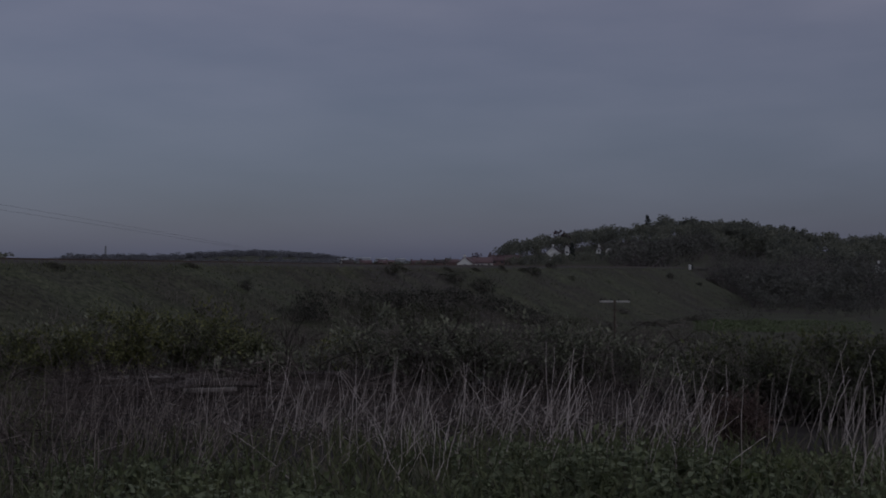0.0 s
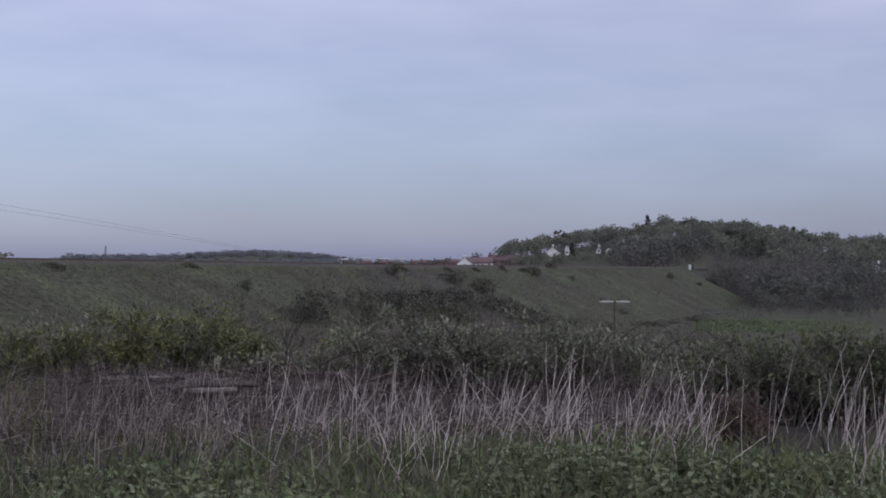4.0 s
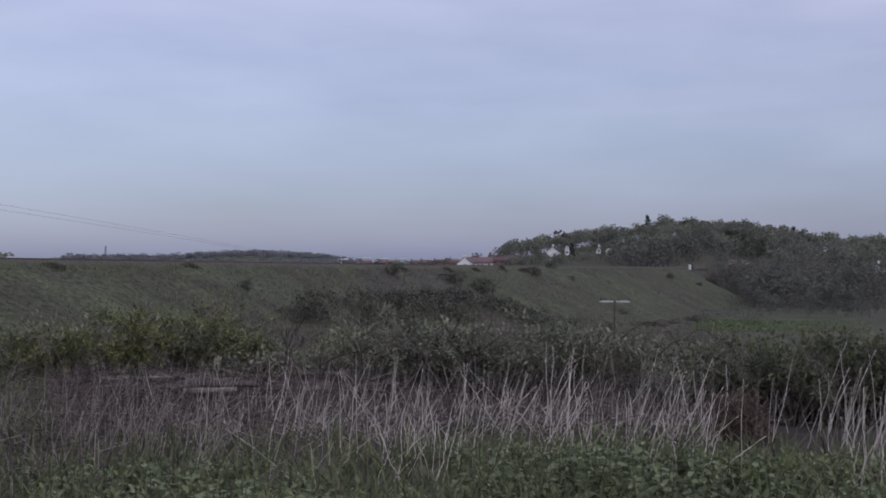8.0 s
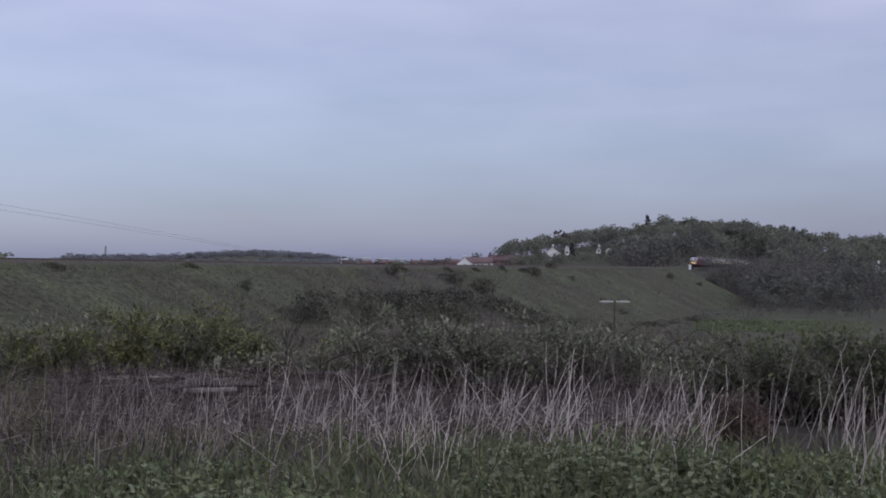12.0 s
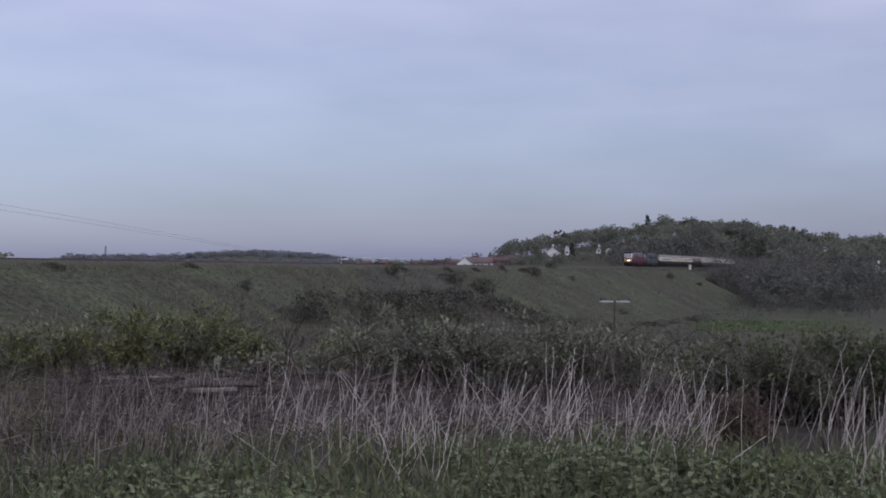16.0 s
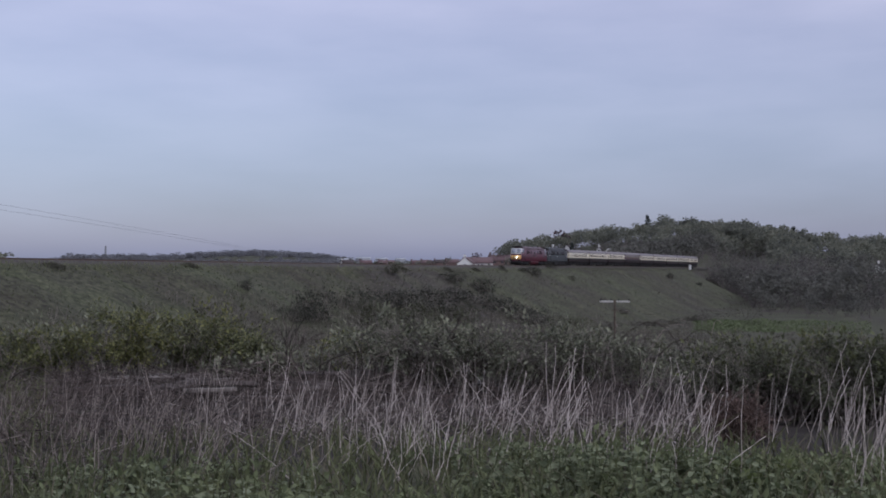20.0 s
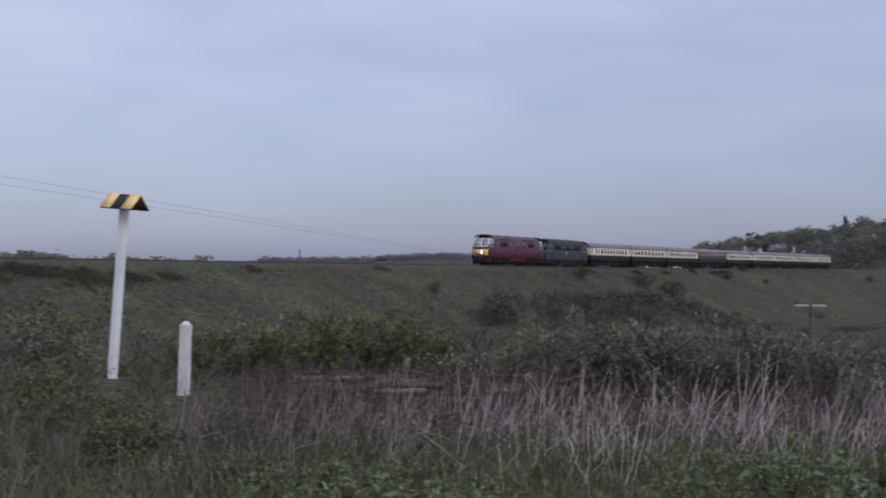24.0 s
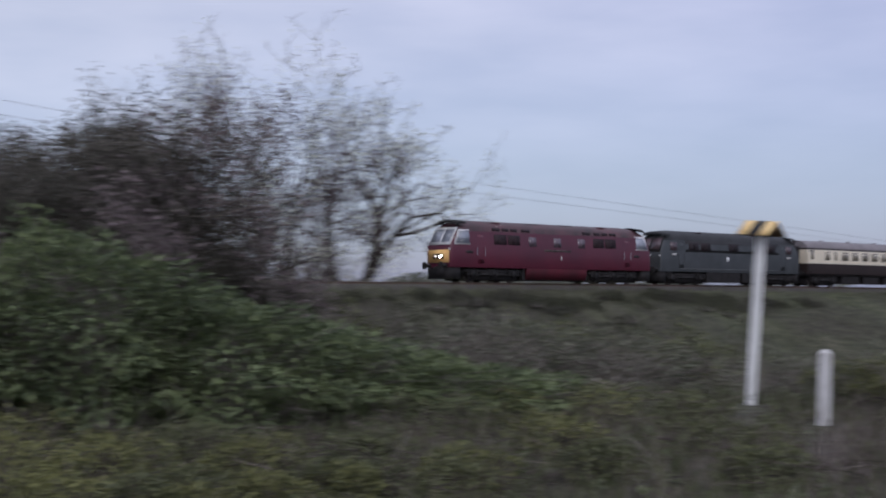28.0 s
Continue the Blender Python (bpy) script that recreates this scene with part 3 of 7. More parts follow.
def grow(rng, height, spread, levels=4, trunk=0.03, forks=3, lift=0.5, start=0.25, lean=(0, 0), boles=((0, 0, 1.0),)):
    """Limbs of a tree: sticks p0, p1, r0, r1 and the twig tips."""
    p0, p1, r0, r1, tips = [], [], [], [], []

    def limb(base, way, length, rad, level):
        pieces = 3 if level < 2 else 2
        p = base
        for i in range(pieces):
            way = unit(way + rng.normal(0, 0.16 + 0.04 * level, 3) + np.array([0, 0, 0.06 * lift]))
            q = p + way * length / pieces
            ra, rb = rad * (1 - 0.35 * i / pieces), rad * (1 - 0.35 * (i + 1) / pieces)
            p0.append(p), p1.append(q), r0.append(ra), r1.append(rb)
            if level < levels and (level > 0 or (i + 1) / pieces > start):
                for _ in range(forks if i == pieces - 1 else rng.integers(1, 3)):
                    w = rng.normal(0, 1, 3)
                    w -= way * w.dot(way)
                    limb(q, unit(way * rng.uniform(0.5, 1.0) + unit(w) * spread * rng.uniform(0.6, 1.2) + [0, 0, lift * 0.25]),
                         length * rng.uniform(0.55, 0.78), rb * rng.uniform(0.5, 0.7), level + 1)
            if level >= levels - 1:
                tips.append(q)
            p = q
    for bx, by, size in boles:
        limb(np.zeros(3), np.array([lean[0] + bx, lean[1] + by, 1.0]), height * 0.38 * size, height * trunk * (0.5 + size / 2), 0)
    return np.array(p0), np.array(p1), np.array(r0), np.array(r1), np.array(tips)
# ================= ground, track bed, far country =================
def make_ground():
    fine, coarse = np.arange(-27, 62, 0.36), np.arange(62, 333, 3.0)
    az = np.radians(np.concatenate([fine, coarse]))
    r = np.concatenate([[0.6], np.geomspace(1.5, 60, 120), np.geomspace(60.8, 450, 230), np.geomspace(462, 4900, 80)])
    a, d = np.meshgrid(az, r)
    x, y = (-d * np.sin(a)).ravel(), (d * np.cos(a)).ravel()
    z = land(x, y)
    n, k = len(az), len(r)
    i, j = np.meshgrid(np.arange(n), np.arange(k - 1))
    i, j = i.ravel(), j.ravel()
    i2 = (i + 1) % n
    f = np.stack([j * n + i, (j + 1) * n + i, (j + 1) * n + i2, j * n + i2], 1)
    g = Geo().add(np.stack([x, y, z], 1), f)
    # litter under the dead stalks, the shade between them put into its colour
    ca, cd = np.degrees(az)[i], r[j]
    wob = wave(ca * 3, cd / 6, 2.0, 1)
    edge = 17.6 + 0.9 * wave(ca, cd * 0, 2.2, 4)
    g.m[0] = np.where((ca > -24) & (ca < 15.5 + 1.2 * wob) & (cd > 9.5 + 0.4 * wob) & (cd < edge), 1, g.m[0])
    inner = np.arange(n)
    g.add([[0, 0, land1(0, 0)]], np.zeros((0, 3), int))
    g.f.append(np.stack([inner, (inner + 1) % n, np.full(n, g.n - 1)], 1))
    g.m.append(np.zeros(n, int))
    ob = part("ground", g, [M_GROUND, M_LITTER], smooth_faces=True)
    return tagged(ob, "rough olive grassland falling to a valley and railway bank", "ground", kind="structure")


def strip(g, s, offs, zs, mat=0):
    """A profile swept along the track at chainages s."""
    x, y, z = track_at(s)
    a = np.interp(s, TS, TA)
    nx, ny = -np.sin(a), np.cos(a)
    v = np.stack([np.stack([x + nx * o, y + ny * o, z + h], 1) for o, h in zip(offs, zs)], 1)
    k = len(offs)
    i, j = np.meshgrid(np.arange(len(s) - 1), np.arange(k - 1), indexing="ij")
    i, j = i.ravel(), j.ravel()
    return g.add(v, np.stack([i * k + j, (i + 1) * k + j, (i + 1) * k + j + 1, i * k + j + 1], 1), mat)


def make_track():
    s = np.arange(-720.0, 300.1, 4.0)
    bed = part("track_bed", strip(Geo(), s, (-2.9, -1.9, 1.9, 2.9), (-0.62, -0.17, -0.17, -0.62)), M_BALLAST)
    tagged(bed, "grey stone ballast bed of the single railway line", "track bed", kind="structure")
    for o in (-0.7525, 0.7525):
        g = strip(Geo(), s, (o - 0.07, o - 0.03, o - 0.03, o - 0.036, o - 0.036, o + 0.036, o + 0.036, o + 0.03, o + 0.03, o + 0.07),
                  (-0.159, -0.14, -0.05, -0.04, 0, 0, -0.04, -0.05, -0.14, -0.159))
        part("rail", g, M_RAIL, bed, "steel rail with rusted sides")
    shared = box(Geo(), -0.13, 0.13, -1.25, 1.25, -0.29, -0.155).mesh("sleeper", M_SLEEPER)
    rest = Geo()
    for c in np.arange(-500, 200, 0.7):
        x, y, z = track_at(c)
        a = float(np.interp(c, TS, TA))
        if -105 < c < 100:
            ob = part("sleeper", shared, None, bed)
            ob.matrix_basis = Matrix.Translation((x, y, z)) @ Matrix.Rotation(a, 4, "Z")
        else:
            R = np.array([[math.cos(a), -math.sin(a)], [math.sin(a), math.cos(a)]])
            q = np.array([(px, py) for px, py in ((-0.13, -1.25), (0.13, -1.25), (0.13, 1.25), (-0.13, 1.25))]) @ R.T + [x, y]
            rest.add([(*p, z - 0.155) for p in q], [(0, 1, 2, 3)])
    tagged(part("sleeper_run", rest, M_SLEEPER, bed), kind="stuff")


make_ground()
make_track()
# ================= the train (each vehicle: x forward, y to the camera's side, z from the rail) =================
PROF_Z = np.array([0.95, 1.2, 1.9, 2.3, 2.75, 3.2, 3.45, 3.65, 3.82, 3.9])
PROF_Z = np.where(PROF_Z > 2.3, 2.3 + (PROF_Z - 2.3) * 1.07, PROF_Z)
PROF_Y = np.array([0.965, 1.0, 1.0, 0.99, 0.965, 0.92, 0.83, 0.62, 0.32, 0.0])


def loft(sections, zs, ys, roof_from):
    """Body shell through sections (x, half width, rake above the belt, height factor): lower and roof shells."""
    body, roof = Geo(), Geo()
    k = len(zs)
    grid = np.array([[(x - rake * max(0.0, z - 2.3), w * y, z if z < 2.3 else 2.3 + (z - 2.3) * hf) for z, y in zip(zs, ys)] for x, w, rake, hf in sections])
    for sign in (1, -1):
        v = grid * [1, sign, 1]
        n = len(sections)
        for g, j0, j1 in ((body, 0, roof_from), (roof, roof_from, k - 1)):
            i, j = np.meshgrid(np.arange(n - 1), np.arange(j0, j1), indexing="ij")
            i, j = i.ravel(), j.ravel()
            f = np.stack([i * k + j, (i + 1) * k + j, (i + 1) * k + j + 1, i * k + j + 1], 1)
            g.add(v.reshape(-1, 3), f if sign > 0 else f[:, ::-1])
    for e, flip in ((grid[0], False), (grid[-1], True)):
        both = np.concatenate([e, e * [1, -1, 1]])
        j = np.arange(k - 1)
        f = np.stack([j, j + 1, j + 1 + k, j + k], 1)
        body.add(both, f[:, ::-1] if flip else f)
    low = np.concatenate([grid[:, 0], grid[:, 0] * [1, -1, 1]])
    i = np.arange(len(sections) - 1)
    body.add(low, np.stack([i, i + 1, i + 1 + len(sections), i + len(sections)], 1))
    return body, roof


def slab(corners, th=0.012):
    """A flat plate on four corners, raised by th along its normal."""
    c = np.array(corners, float)
    nrm = unit(np.cross(c[1] - c[0], c[3] - c[0]))
    v = np.concatenate([c - nrm * th, c + nrm * th])
    return Geo().add(v, [(3, 2, 1, 0), (4, 5, 6, 7), (0, 1, 5, 4), (1, 2, 6, 5), (2, 3, 7, 6), (3, 0, 4, 7)])


def side_plate(x0, x1, z0, z1, sign, half, th=0.02, out=0.0, prof=(PROF_Z, PROF_Y)):
    """A plate that lies on the body side."""
    y0, y1 = (np.interp(z, *prof) * half + out for z in (z0, z1))
    c = [(x1, y0, z0), (x0, y0, z0), (x0, y1, z1), (x1, y1, z1)]
    if sign < 0:
        c = [(x, -y, z) for x, y, z in (c[1], c[0], c[3], c[2])]
    return slab(c, th)


def wheelset(thing, x, rad):
    ob = part("wheelset", rod((0, -0.68, 0), (0, 0.68, 0), 0.08, 8), M_WHEEL, thing, "pair of steel wheels on an axle")
    ob.location = (x, 0, rad)
    # each wheel turned on a lathe: flange, tread, dished face, hub
    prof = np.array([(0.0, -0.095), (rad + 0.03, -0.095), (rad + 0.03, -0.065), (rad, -0.055), (rad, 0.065), (rad * 0.86, 0.065), (rad * 0.80, 0.02), (0.2, 0.03), (0.14, 0.12), (0.0, 0.12)])
    w = np.arange(20) * math.pi / 10
    for s in (1, -1):
        v = np.stack([np.stack([r * np.cos(w), np.full(20, s * (0.75 + o)), r * np.sin(w)], 1) for r, o in prof])
        i, j = np.meshgrid(np.arange(len(prof) - 1), np.arange(20), indexing="ij")
        i, j = i.ravel(), j.ravel()
        f = np.stack([i * 20 + j, i * 20 + (j + 1) % 20, (i + 1) * 20 + (j + 1) % 20, (i + 1) * 20 + j], 1)
        part("wheel", Geo().add(v, f if s < 0 else f[:, ::-1]), M_WHEEL, ob)
    return ob


def bogie(thing, x, axles, rad, long_):
    g = Geo()
    for s in (1, -1):
        y0, y1 = sorted((s * 0.98, s * 1.12))
        box(g, x - long_ / 2, x + long_ / 2, y0, y1, 0.62, 0.82)
        box(g, x - long_ * 0.22, x + long_ * 0.22, y0 - 0.02, y1 + 0.02, 0.44, 0.64)
        for a in axles:
            box(g, x + a - 0.17, x + a + 0.17, *sorted((s * 1.0, s * 1.2)), rad - 0.2, rad + 0.2)
            for o in (-0.36, 0.36):
                tubes(g, [[x + a + o, s * 1.1, rad - 0.1]], [[x + a + o, s * 1.1, 0.85]], 0.09, 0.09, 8)
        tubes(g, [[x - long_ / 2 + 0.1, s * 1.13, 0.5]], [[x + long_ / 2 - 0.1, s * 1.13, 0.5]], 0.04, 0.04, 6)
    # Dark blocks added inside the frame to shut out sky beneath the train.
    box(g, x - long_ / 2 - 0.25, x + long_ / 2 + 0.25, -0.66, 0.66, 0.10, 0.93)
    for s in (1, -1):
        box(g, x - long_ * 0.42, x + long_ * 0.42, *sorted((s * 0.94, s * 1.0)), 0.16, 0.62)
    for e in (-1, 1):
        box(g, x + e * long_ / 2 - 0.1, x + e * long_ / 2 + 0.1, -1.0, 1.0, 0.5, 0.75)
    ob = part("bogie", g, M_SOOT, thing, "sooty cast bogie frame with dark blocks added inside")
    return ob, [wheelset(thing, x + a, rad) for a in axles]


def buffers(thing, x_end, sign):
    for y in (-0.87, 0.87):
        b = part("buffer", rod((x_end - sign * 0.5, y, 1.05), (x_end, y, 1.05), 0.11, 10), M_SOOT, thing)
        part("buffer_head", rod((x_end - sign * 0.05, y, 1.05), (x_end + sign * 0.02, y, 1.05), 0.24, 14), M_SOOT, b)
    part("coupling", rod((x_end - sign * 0.45, 0, 0.98), (x_end - sign * 0.02, 0, 0.85), 0.06, 8), M_SOOT, thing)


def cab(thing, sign, xe, half, rake, lit, paint, panel, glass_top=3.42):
    """Windscreens, warning panel, lights and handrails of one cab end at x = xe."""
    def at(y, z, out):
        return (sign * (xe - rake * max(0.0, z - 2.3) + out), y * sign, z)

    def plate(y0, y1, z0, z1, out, th=0.012):
        return slab([at(y0, z0, out), at(y1, z0, out), at(y1, z1, out), at(y0, z1, out)], th)
    fr = part("windscreen_surround", plate(-half * 0.86, half * 0.86, 2.38, glass_top + 0.08, 0.02, 0.02), M_SOOT if paint is M_GREEN else M_WHITE, thing, "" if paint is M_GREEN else "white windscreen surround")
    for y0, y1 in ((-half * 0.76, -0.09), (0.09, half * 0.76)):
        part("windscreen", plate(y0, y1, 2.56, glass_top - 0.05, 0.045), M_DARK_GLASS if paint is M_GREEN else M_GLASS, fr)
    if panel:
        p = part("warning_panel", plate(-1.12, 1.12, 1.24, 2.06, 0.014, 0.012), M_PANEL, thing, "small yellow warning panel")
        part("headcode_box", plate(-0.55, 0.55, 1.48, 1.80, 0.03, 0.012), M_BLACK, p)
        for y, m in ((-0.26, M_LAMP_DIM), (0.26, M_LAMP)):
            r = 0.07 if m is M_LAMP_DIM else 0.075
            on = lit and (m is M_LAMP)
            part("headlight", rod(at(y, 1.64, 0.03), at(y, 1.64, 0.075), r, 14), m if lit else M_GLASS, p, "lit headlight" if on else "")
    for y in (-half * 0.9, half * 0.9):
        part("lamp_bracket", rod(at(y, 2.10, 0.0), at(y, 2.10, 0.09), 0.055, 10), M_WHITE, thing)
    brow = Geo()
    ys = np.linspace(-1, 1, 13) * half * 0.97
    zs = (3.52 if paint is M_GREEN else 3.62) + 0.36 * np.sqrt(np.maximum(0, 1 - (ys / (half * 1.02)) ** 2))
    rows = []
    for ox, oz in ((0.17, -0.13), (0.19, -0.05), (0.05, 0.03), (-0.6, 0.05)):
        rows.append([(sign * (xe - rake * 1.15 + ox - 0.15 * abs(y / half) ** 2), y, z + oz) for y, z in zip(ys, zs)])
    v = np.array(rows)
    k = len(ys)
    i, j = np.meshgrid(np.arange(3), np.arange(k - 1), indexing="ij")
    f = np.stack([i * k + j, i * k + j + 1, (i + 1) * k + j + 1, (i + 1) * k + j], -1).reshape(-1, 4)
    brow.add(v, f)
    brow.add(v + [0, 0, -0.05], f[:, ::-1])
    part("cab_brow", brow, M_GREEN_DARK if paint is M_GREEN else M_SOOT, thing, "dark overhanging cab brow")


def sections_for(xe, half, rake, tall=1.0):
    one = [(xe, half * 0.92, rake, 0.94 * tall), (xe - 0.06, half * 0.965, rake, 0.95 * tall), (xe - 0.3, half * 0.985, rake, 0.97 * tall), (xe - 1.3, half, rake * 0.8, tall), (xe - 2.3, half, 0.1, tall), (xe - 2.6, half, 0, tall)]
    mid = [(x, half, 0, tall) for x in np.linspace(xe - 4, -(xe - 4), 5)]
    return one + mid + [(-x, w, -r, h) for x, w, r, h in reversed(one)]


def make_maroon_loco():
    t = empty("diesel_locomotive", "maroon diesel locomotive with yellow nose panel, hauling a train", "locomotive")
    xe, half, rake = 9.82, 1.33, 0.58
    body, roof = loft(sections_for(xe, half, rake), PROF_Z, PROF_Y, 5)
    part("body", body, M_MAROON, t, "glossy maroon body shell")
    part("roof", roof, M_ROOF_MAROON, t, "sooty maroon roof", True)
    sk = Geo()
    sk.add([(x, y, z) for x in (-2.95, 2.95) for y, z in ((-1.15, 0.2), (1.15, 0.2), (1.27, 0.6), (1.283, 0.955), (-1.283, 0.955), (-1.27, 0.6))],
           [(0, 6, 7, 1), (1, 7, 8, 2), (2, 8, 9, 3), (3, 9, 10, 4), (4, 10, 11, 5), (5, 11, 6, 0)]).add([(x, y, z) for x in (-2.95, 2.95) for y, z in ((-1.15, 0.2), (1.15, 0.2), (1.27, 0.6), (1.283, 0.955), (-1.283, 0.955), (-1.27, 0.6))], [(0, 1, 2, 3, 4, 5), (11, 10, 9, 8, 7, 6)])
    part("side_skirt", sk, M_SKIRT, t, "deep maroon valance between the bogies")
    for s in (1, -1):
        nose = Geo()
        box(nose, *sorted((s * 8.9, s * (xe - 0.02))), -1.2, 1.2, 0.20, 0.97)
        part("buffer_beam", nose, M_SOOT, t, "black nose skirt and buffer beam")
        buffers(t, s * 10.36, s)
        cab(t, s, xe, half, rake, s > 0, M_MAROON, True)
        for sd in (1, -1):
            for nm, x_back, x_low, x_high, z0, z1, th, mm in (("cab_window_trim", 8.12, 9.52, 9.10, 2.40, 3.36, 0.016, M_WHITE), ("cab_side_window", 8.2, 9.42, 9.03, 2.48, 3.26, 0.03, M_GLASS)):
                ya, yb = np.interp(z0, PROF_Z, PROF_Y) * half * 0.992, np.interp(z1, PROF_Z, PROF_Y) * half * 0.992
                c = [(s * x_low, sd * ya, z0), (s * x_back, sd * ya, z0), (s * x_back, sd * yb, z1), (s * x_high, sd * yb, z1)]
                part(nm, slab(c if s * sd > 0 else c[::-1], th), mm, t, "white window trim" if mm is M_WHITE else "")
            for x in (7.55, 6.85):
                part("cab_door_rail", rod((s * x, sd * (half + 0.04), 1.70), (s * x, sd * (half + 0.04), 2.25), 0.020, 6), M_LATTICE, t)
            part("cab_door", side_plate(*sorted((s * 7.48, s * 6.92)), 1.2, 3.05, sd, half, 0.012), M_MAROON, t)
            part("number_plate", side_plate(*sorted((s * 8.5, s * 7.9)), 1.86, 2.02, sd, half, 0.014), M_BLACK, t, "dark number plate with a plain bar")
            # louvres: one part each opening, with its slats
            for x0, x1 in ((6.0, 4.85), (4.75, 3.6)):
                gr = part("louvre", side_plate(*sorted((s * x0, s * x1)), 2.46, 3.10, sd, half, 0.014), M_GRILLE, t, "dark body-side louvre")
                for z in (2.56, 2.70, 2.84, 2.98):
                    part("slat", side_plate(*sorted((s * (x0 - 0.04), s * (x1 + 0.04))), z, z + 0.022, sd, half, 0.022), M_ROOF_MAROON, gr)
            for x0, x1 in ((6.1, 5.4), (5.2, 4.6), (4.4, 3.8), (3.4, 2.6)):
                part("roof_louvre", side_plate(*sorted((s * x0, s * x1)), 3.34, 3.52, sd, half, 0.03), M_GRILLE, t, "dark roof-edge louvre")
    for sd in (1, -1):
        for x in (2.4, -0.0, -2.4):
            part("body_window", side_plate(x - 0.36, x + 0.36, 2.40, 3.02, sd, half, 0.012), M_BODY_GLASS, t)
        part("nameplate", side_plate(-1.3, 1.3, 2.10, 2.22, sd, half, 0.014), M_TIMBER, t, "long narrow metal nameplate with a plain bar")
        part("crest", side_plate(-0.42, -0.32, 1.52, 1.82, sd, half, 0.014), M_INSULATOR, t, "small pale emblem")
    for x in (-5.2, 5.2):
        fan = part("roof_fan_grille", rod((x, 0, 3.86), (x, 0, 3.94), 0.62, 20), M_GRILLE, t, "round roof fan grille")
        part("fan_rim", rod((x, 0, 3.84), (x, 0, 3.92), 0.68, 20), M_ROOF_MAROON, fan)
    for x in (-1.6, 1.7):
        part("exhaust_cover", bevel_box(x - 0.7, x + 0.7, -0.45, 0.45, 3.82, 3.96, 0.04), M_SOOT, t)
    wheels = []
    for x in (-5.9, 5.9):
        wheels += bogie(t, x, (-1.85, 0.0, 1.85), 0.546, 5.2)[1]
    part("fuel_tank", bevel_box(-3.2, 3.2, -1.1, 1.1, 0.14, 0.95, 0.06), M_SOOT, t)
    return t, wheels, 0.546


def make_green_loco():
    t = empty("diesel_locomotive", "dark green diesel locomotive with sooty upper sides, second in the train", "locomotive")
    xe, half, rake = 8.62, 1.30, 0.45
    body, roof = loft(sections_for(xe, half, rake), PROF_Z, PROF_Y * np.array([1, 1, 1, 1, 1, .99, .98, .97, .95, 0]), 5)
    part("body", body, M_GREEN, t, "dark green body shell")
    part("roof", roof, M_GREEN_DARK, t, "sooty dark roof", True)
    for s in (1, -1):
        nose = Geo()
        box(nose, *sorted((s * 7.9, s * (xe - 0.02))), -1.15, 1.15, 0.22, 0.97)
        part("buffer_beam", nose, M_SOOT, t)
        buffers(t, s * 9.12, s)
        cab(t, s, xe, half, rake, False, M_GREEN, s < 0)
        for sd in (1, -1):
            part("cab_side_window", side_plate(*sorted((s * 7.55, s * 6.8)), 2.50, 3.10, sd, half, 0.025), M_DARK_GLASS, t)
            part("cab_door", side_plate(*sorted((s * 6.6, s * 6.05)), 1.2, 3.05, sd, half, 0.012), M_GREEN, t)
            for x in (6.65, 6.0):
                part("cab_door_rail", rod((s * x, sd * (half + 0.04), 1.35), (s * x, sd * (half + 0.04), 2.25), 0.018, 6), M_GREEN, t)
            part("number_plate", side_plate(*sorted((s * 7.4, s * 6.9)), 2.14, 2.28, sd, half, 0.014), M_INSULATOR, t, "pale number plate with a plain bar")
    for sd in (1, -1):
        part("upper_band", side_plate(-5.8, 5.8, 2.42, 3.30, sd, half, 0.008), M_GREEN_DARK, t, "sooty band of engine-room panels")
        for x0, x1 in ((5.4, 4.2), (4.0, 2.8), (0.6, -0.6), (-2.8, -4.0), (-4.2, -5.4)):
            gr = part("louvre", side_plate(x1, x0, 2.55, 3.12, sd, half, 0.018), M_GRILLE, t, "dark body-side louvre")
            for z in (2.65, 2.78, 2.91, 3.03):
                part("slat", side_plate(x1 + 0.04, x0 - 0.04, z, z + 0.03, sd, half, 0.026), M_GREEN_DARK, gr)
        part("emblem", side_plate(0.62, 0.92, 1.80, 2.10, sd, half, 0.016), M_WHITE, t, "small white emblem")
        part("waist_band", side_plate(-6.6, 6.6, 1.12, 1.20, sd, half, 0.010), M_GREEN_LINE, t, "dull grey lining along the sole bar")
        # Tanks made deep to shut out sky beneath the body.
        for x in (-2.2, 0.2, 2.2):
            part("tank_cover", bevel_box(x - 1.05, x + 1.05, *sorted((sd * 0.3, sd * 1.22)), 0.20, 0.95, 0.05), M_SOOT, t)
    for x in (-3.4, 3.4):
        part("roof_fan_grille", rod((x, 0, 3.84), (x, 0, 3.93), 0.6, 20), M_GRILLE, t)
    wheels = []
    for x in (-5.6, 5.6):
        wheels += bogie(t, x, (-1.6, 1.6), 0.504, 4.6)[1]
    return t, wheels, 0.504


COACH = (np.array([1.02, 1.3, 1.8, 2.2, 2.6, 3.0, 3.14, 3.34, 3.55, 3.69, 3.76]),
         np.array([0.955, 0.985, 1.0, 1.0, 0.99, 0.965, 0.94, 0.86, 0.66, 0.36, 0.0]))


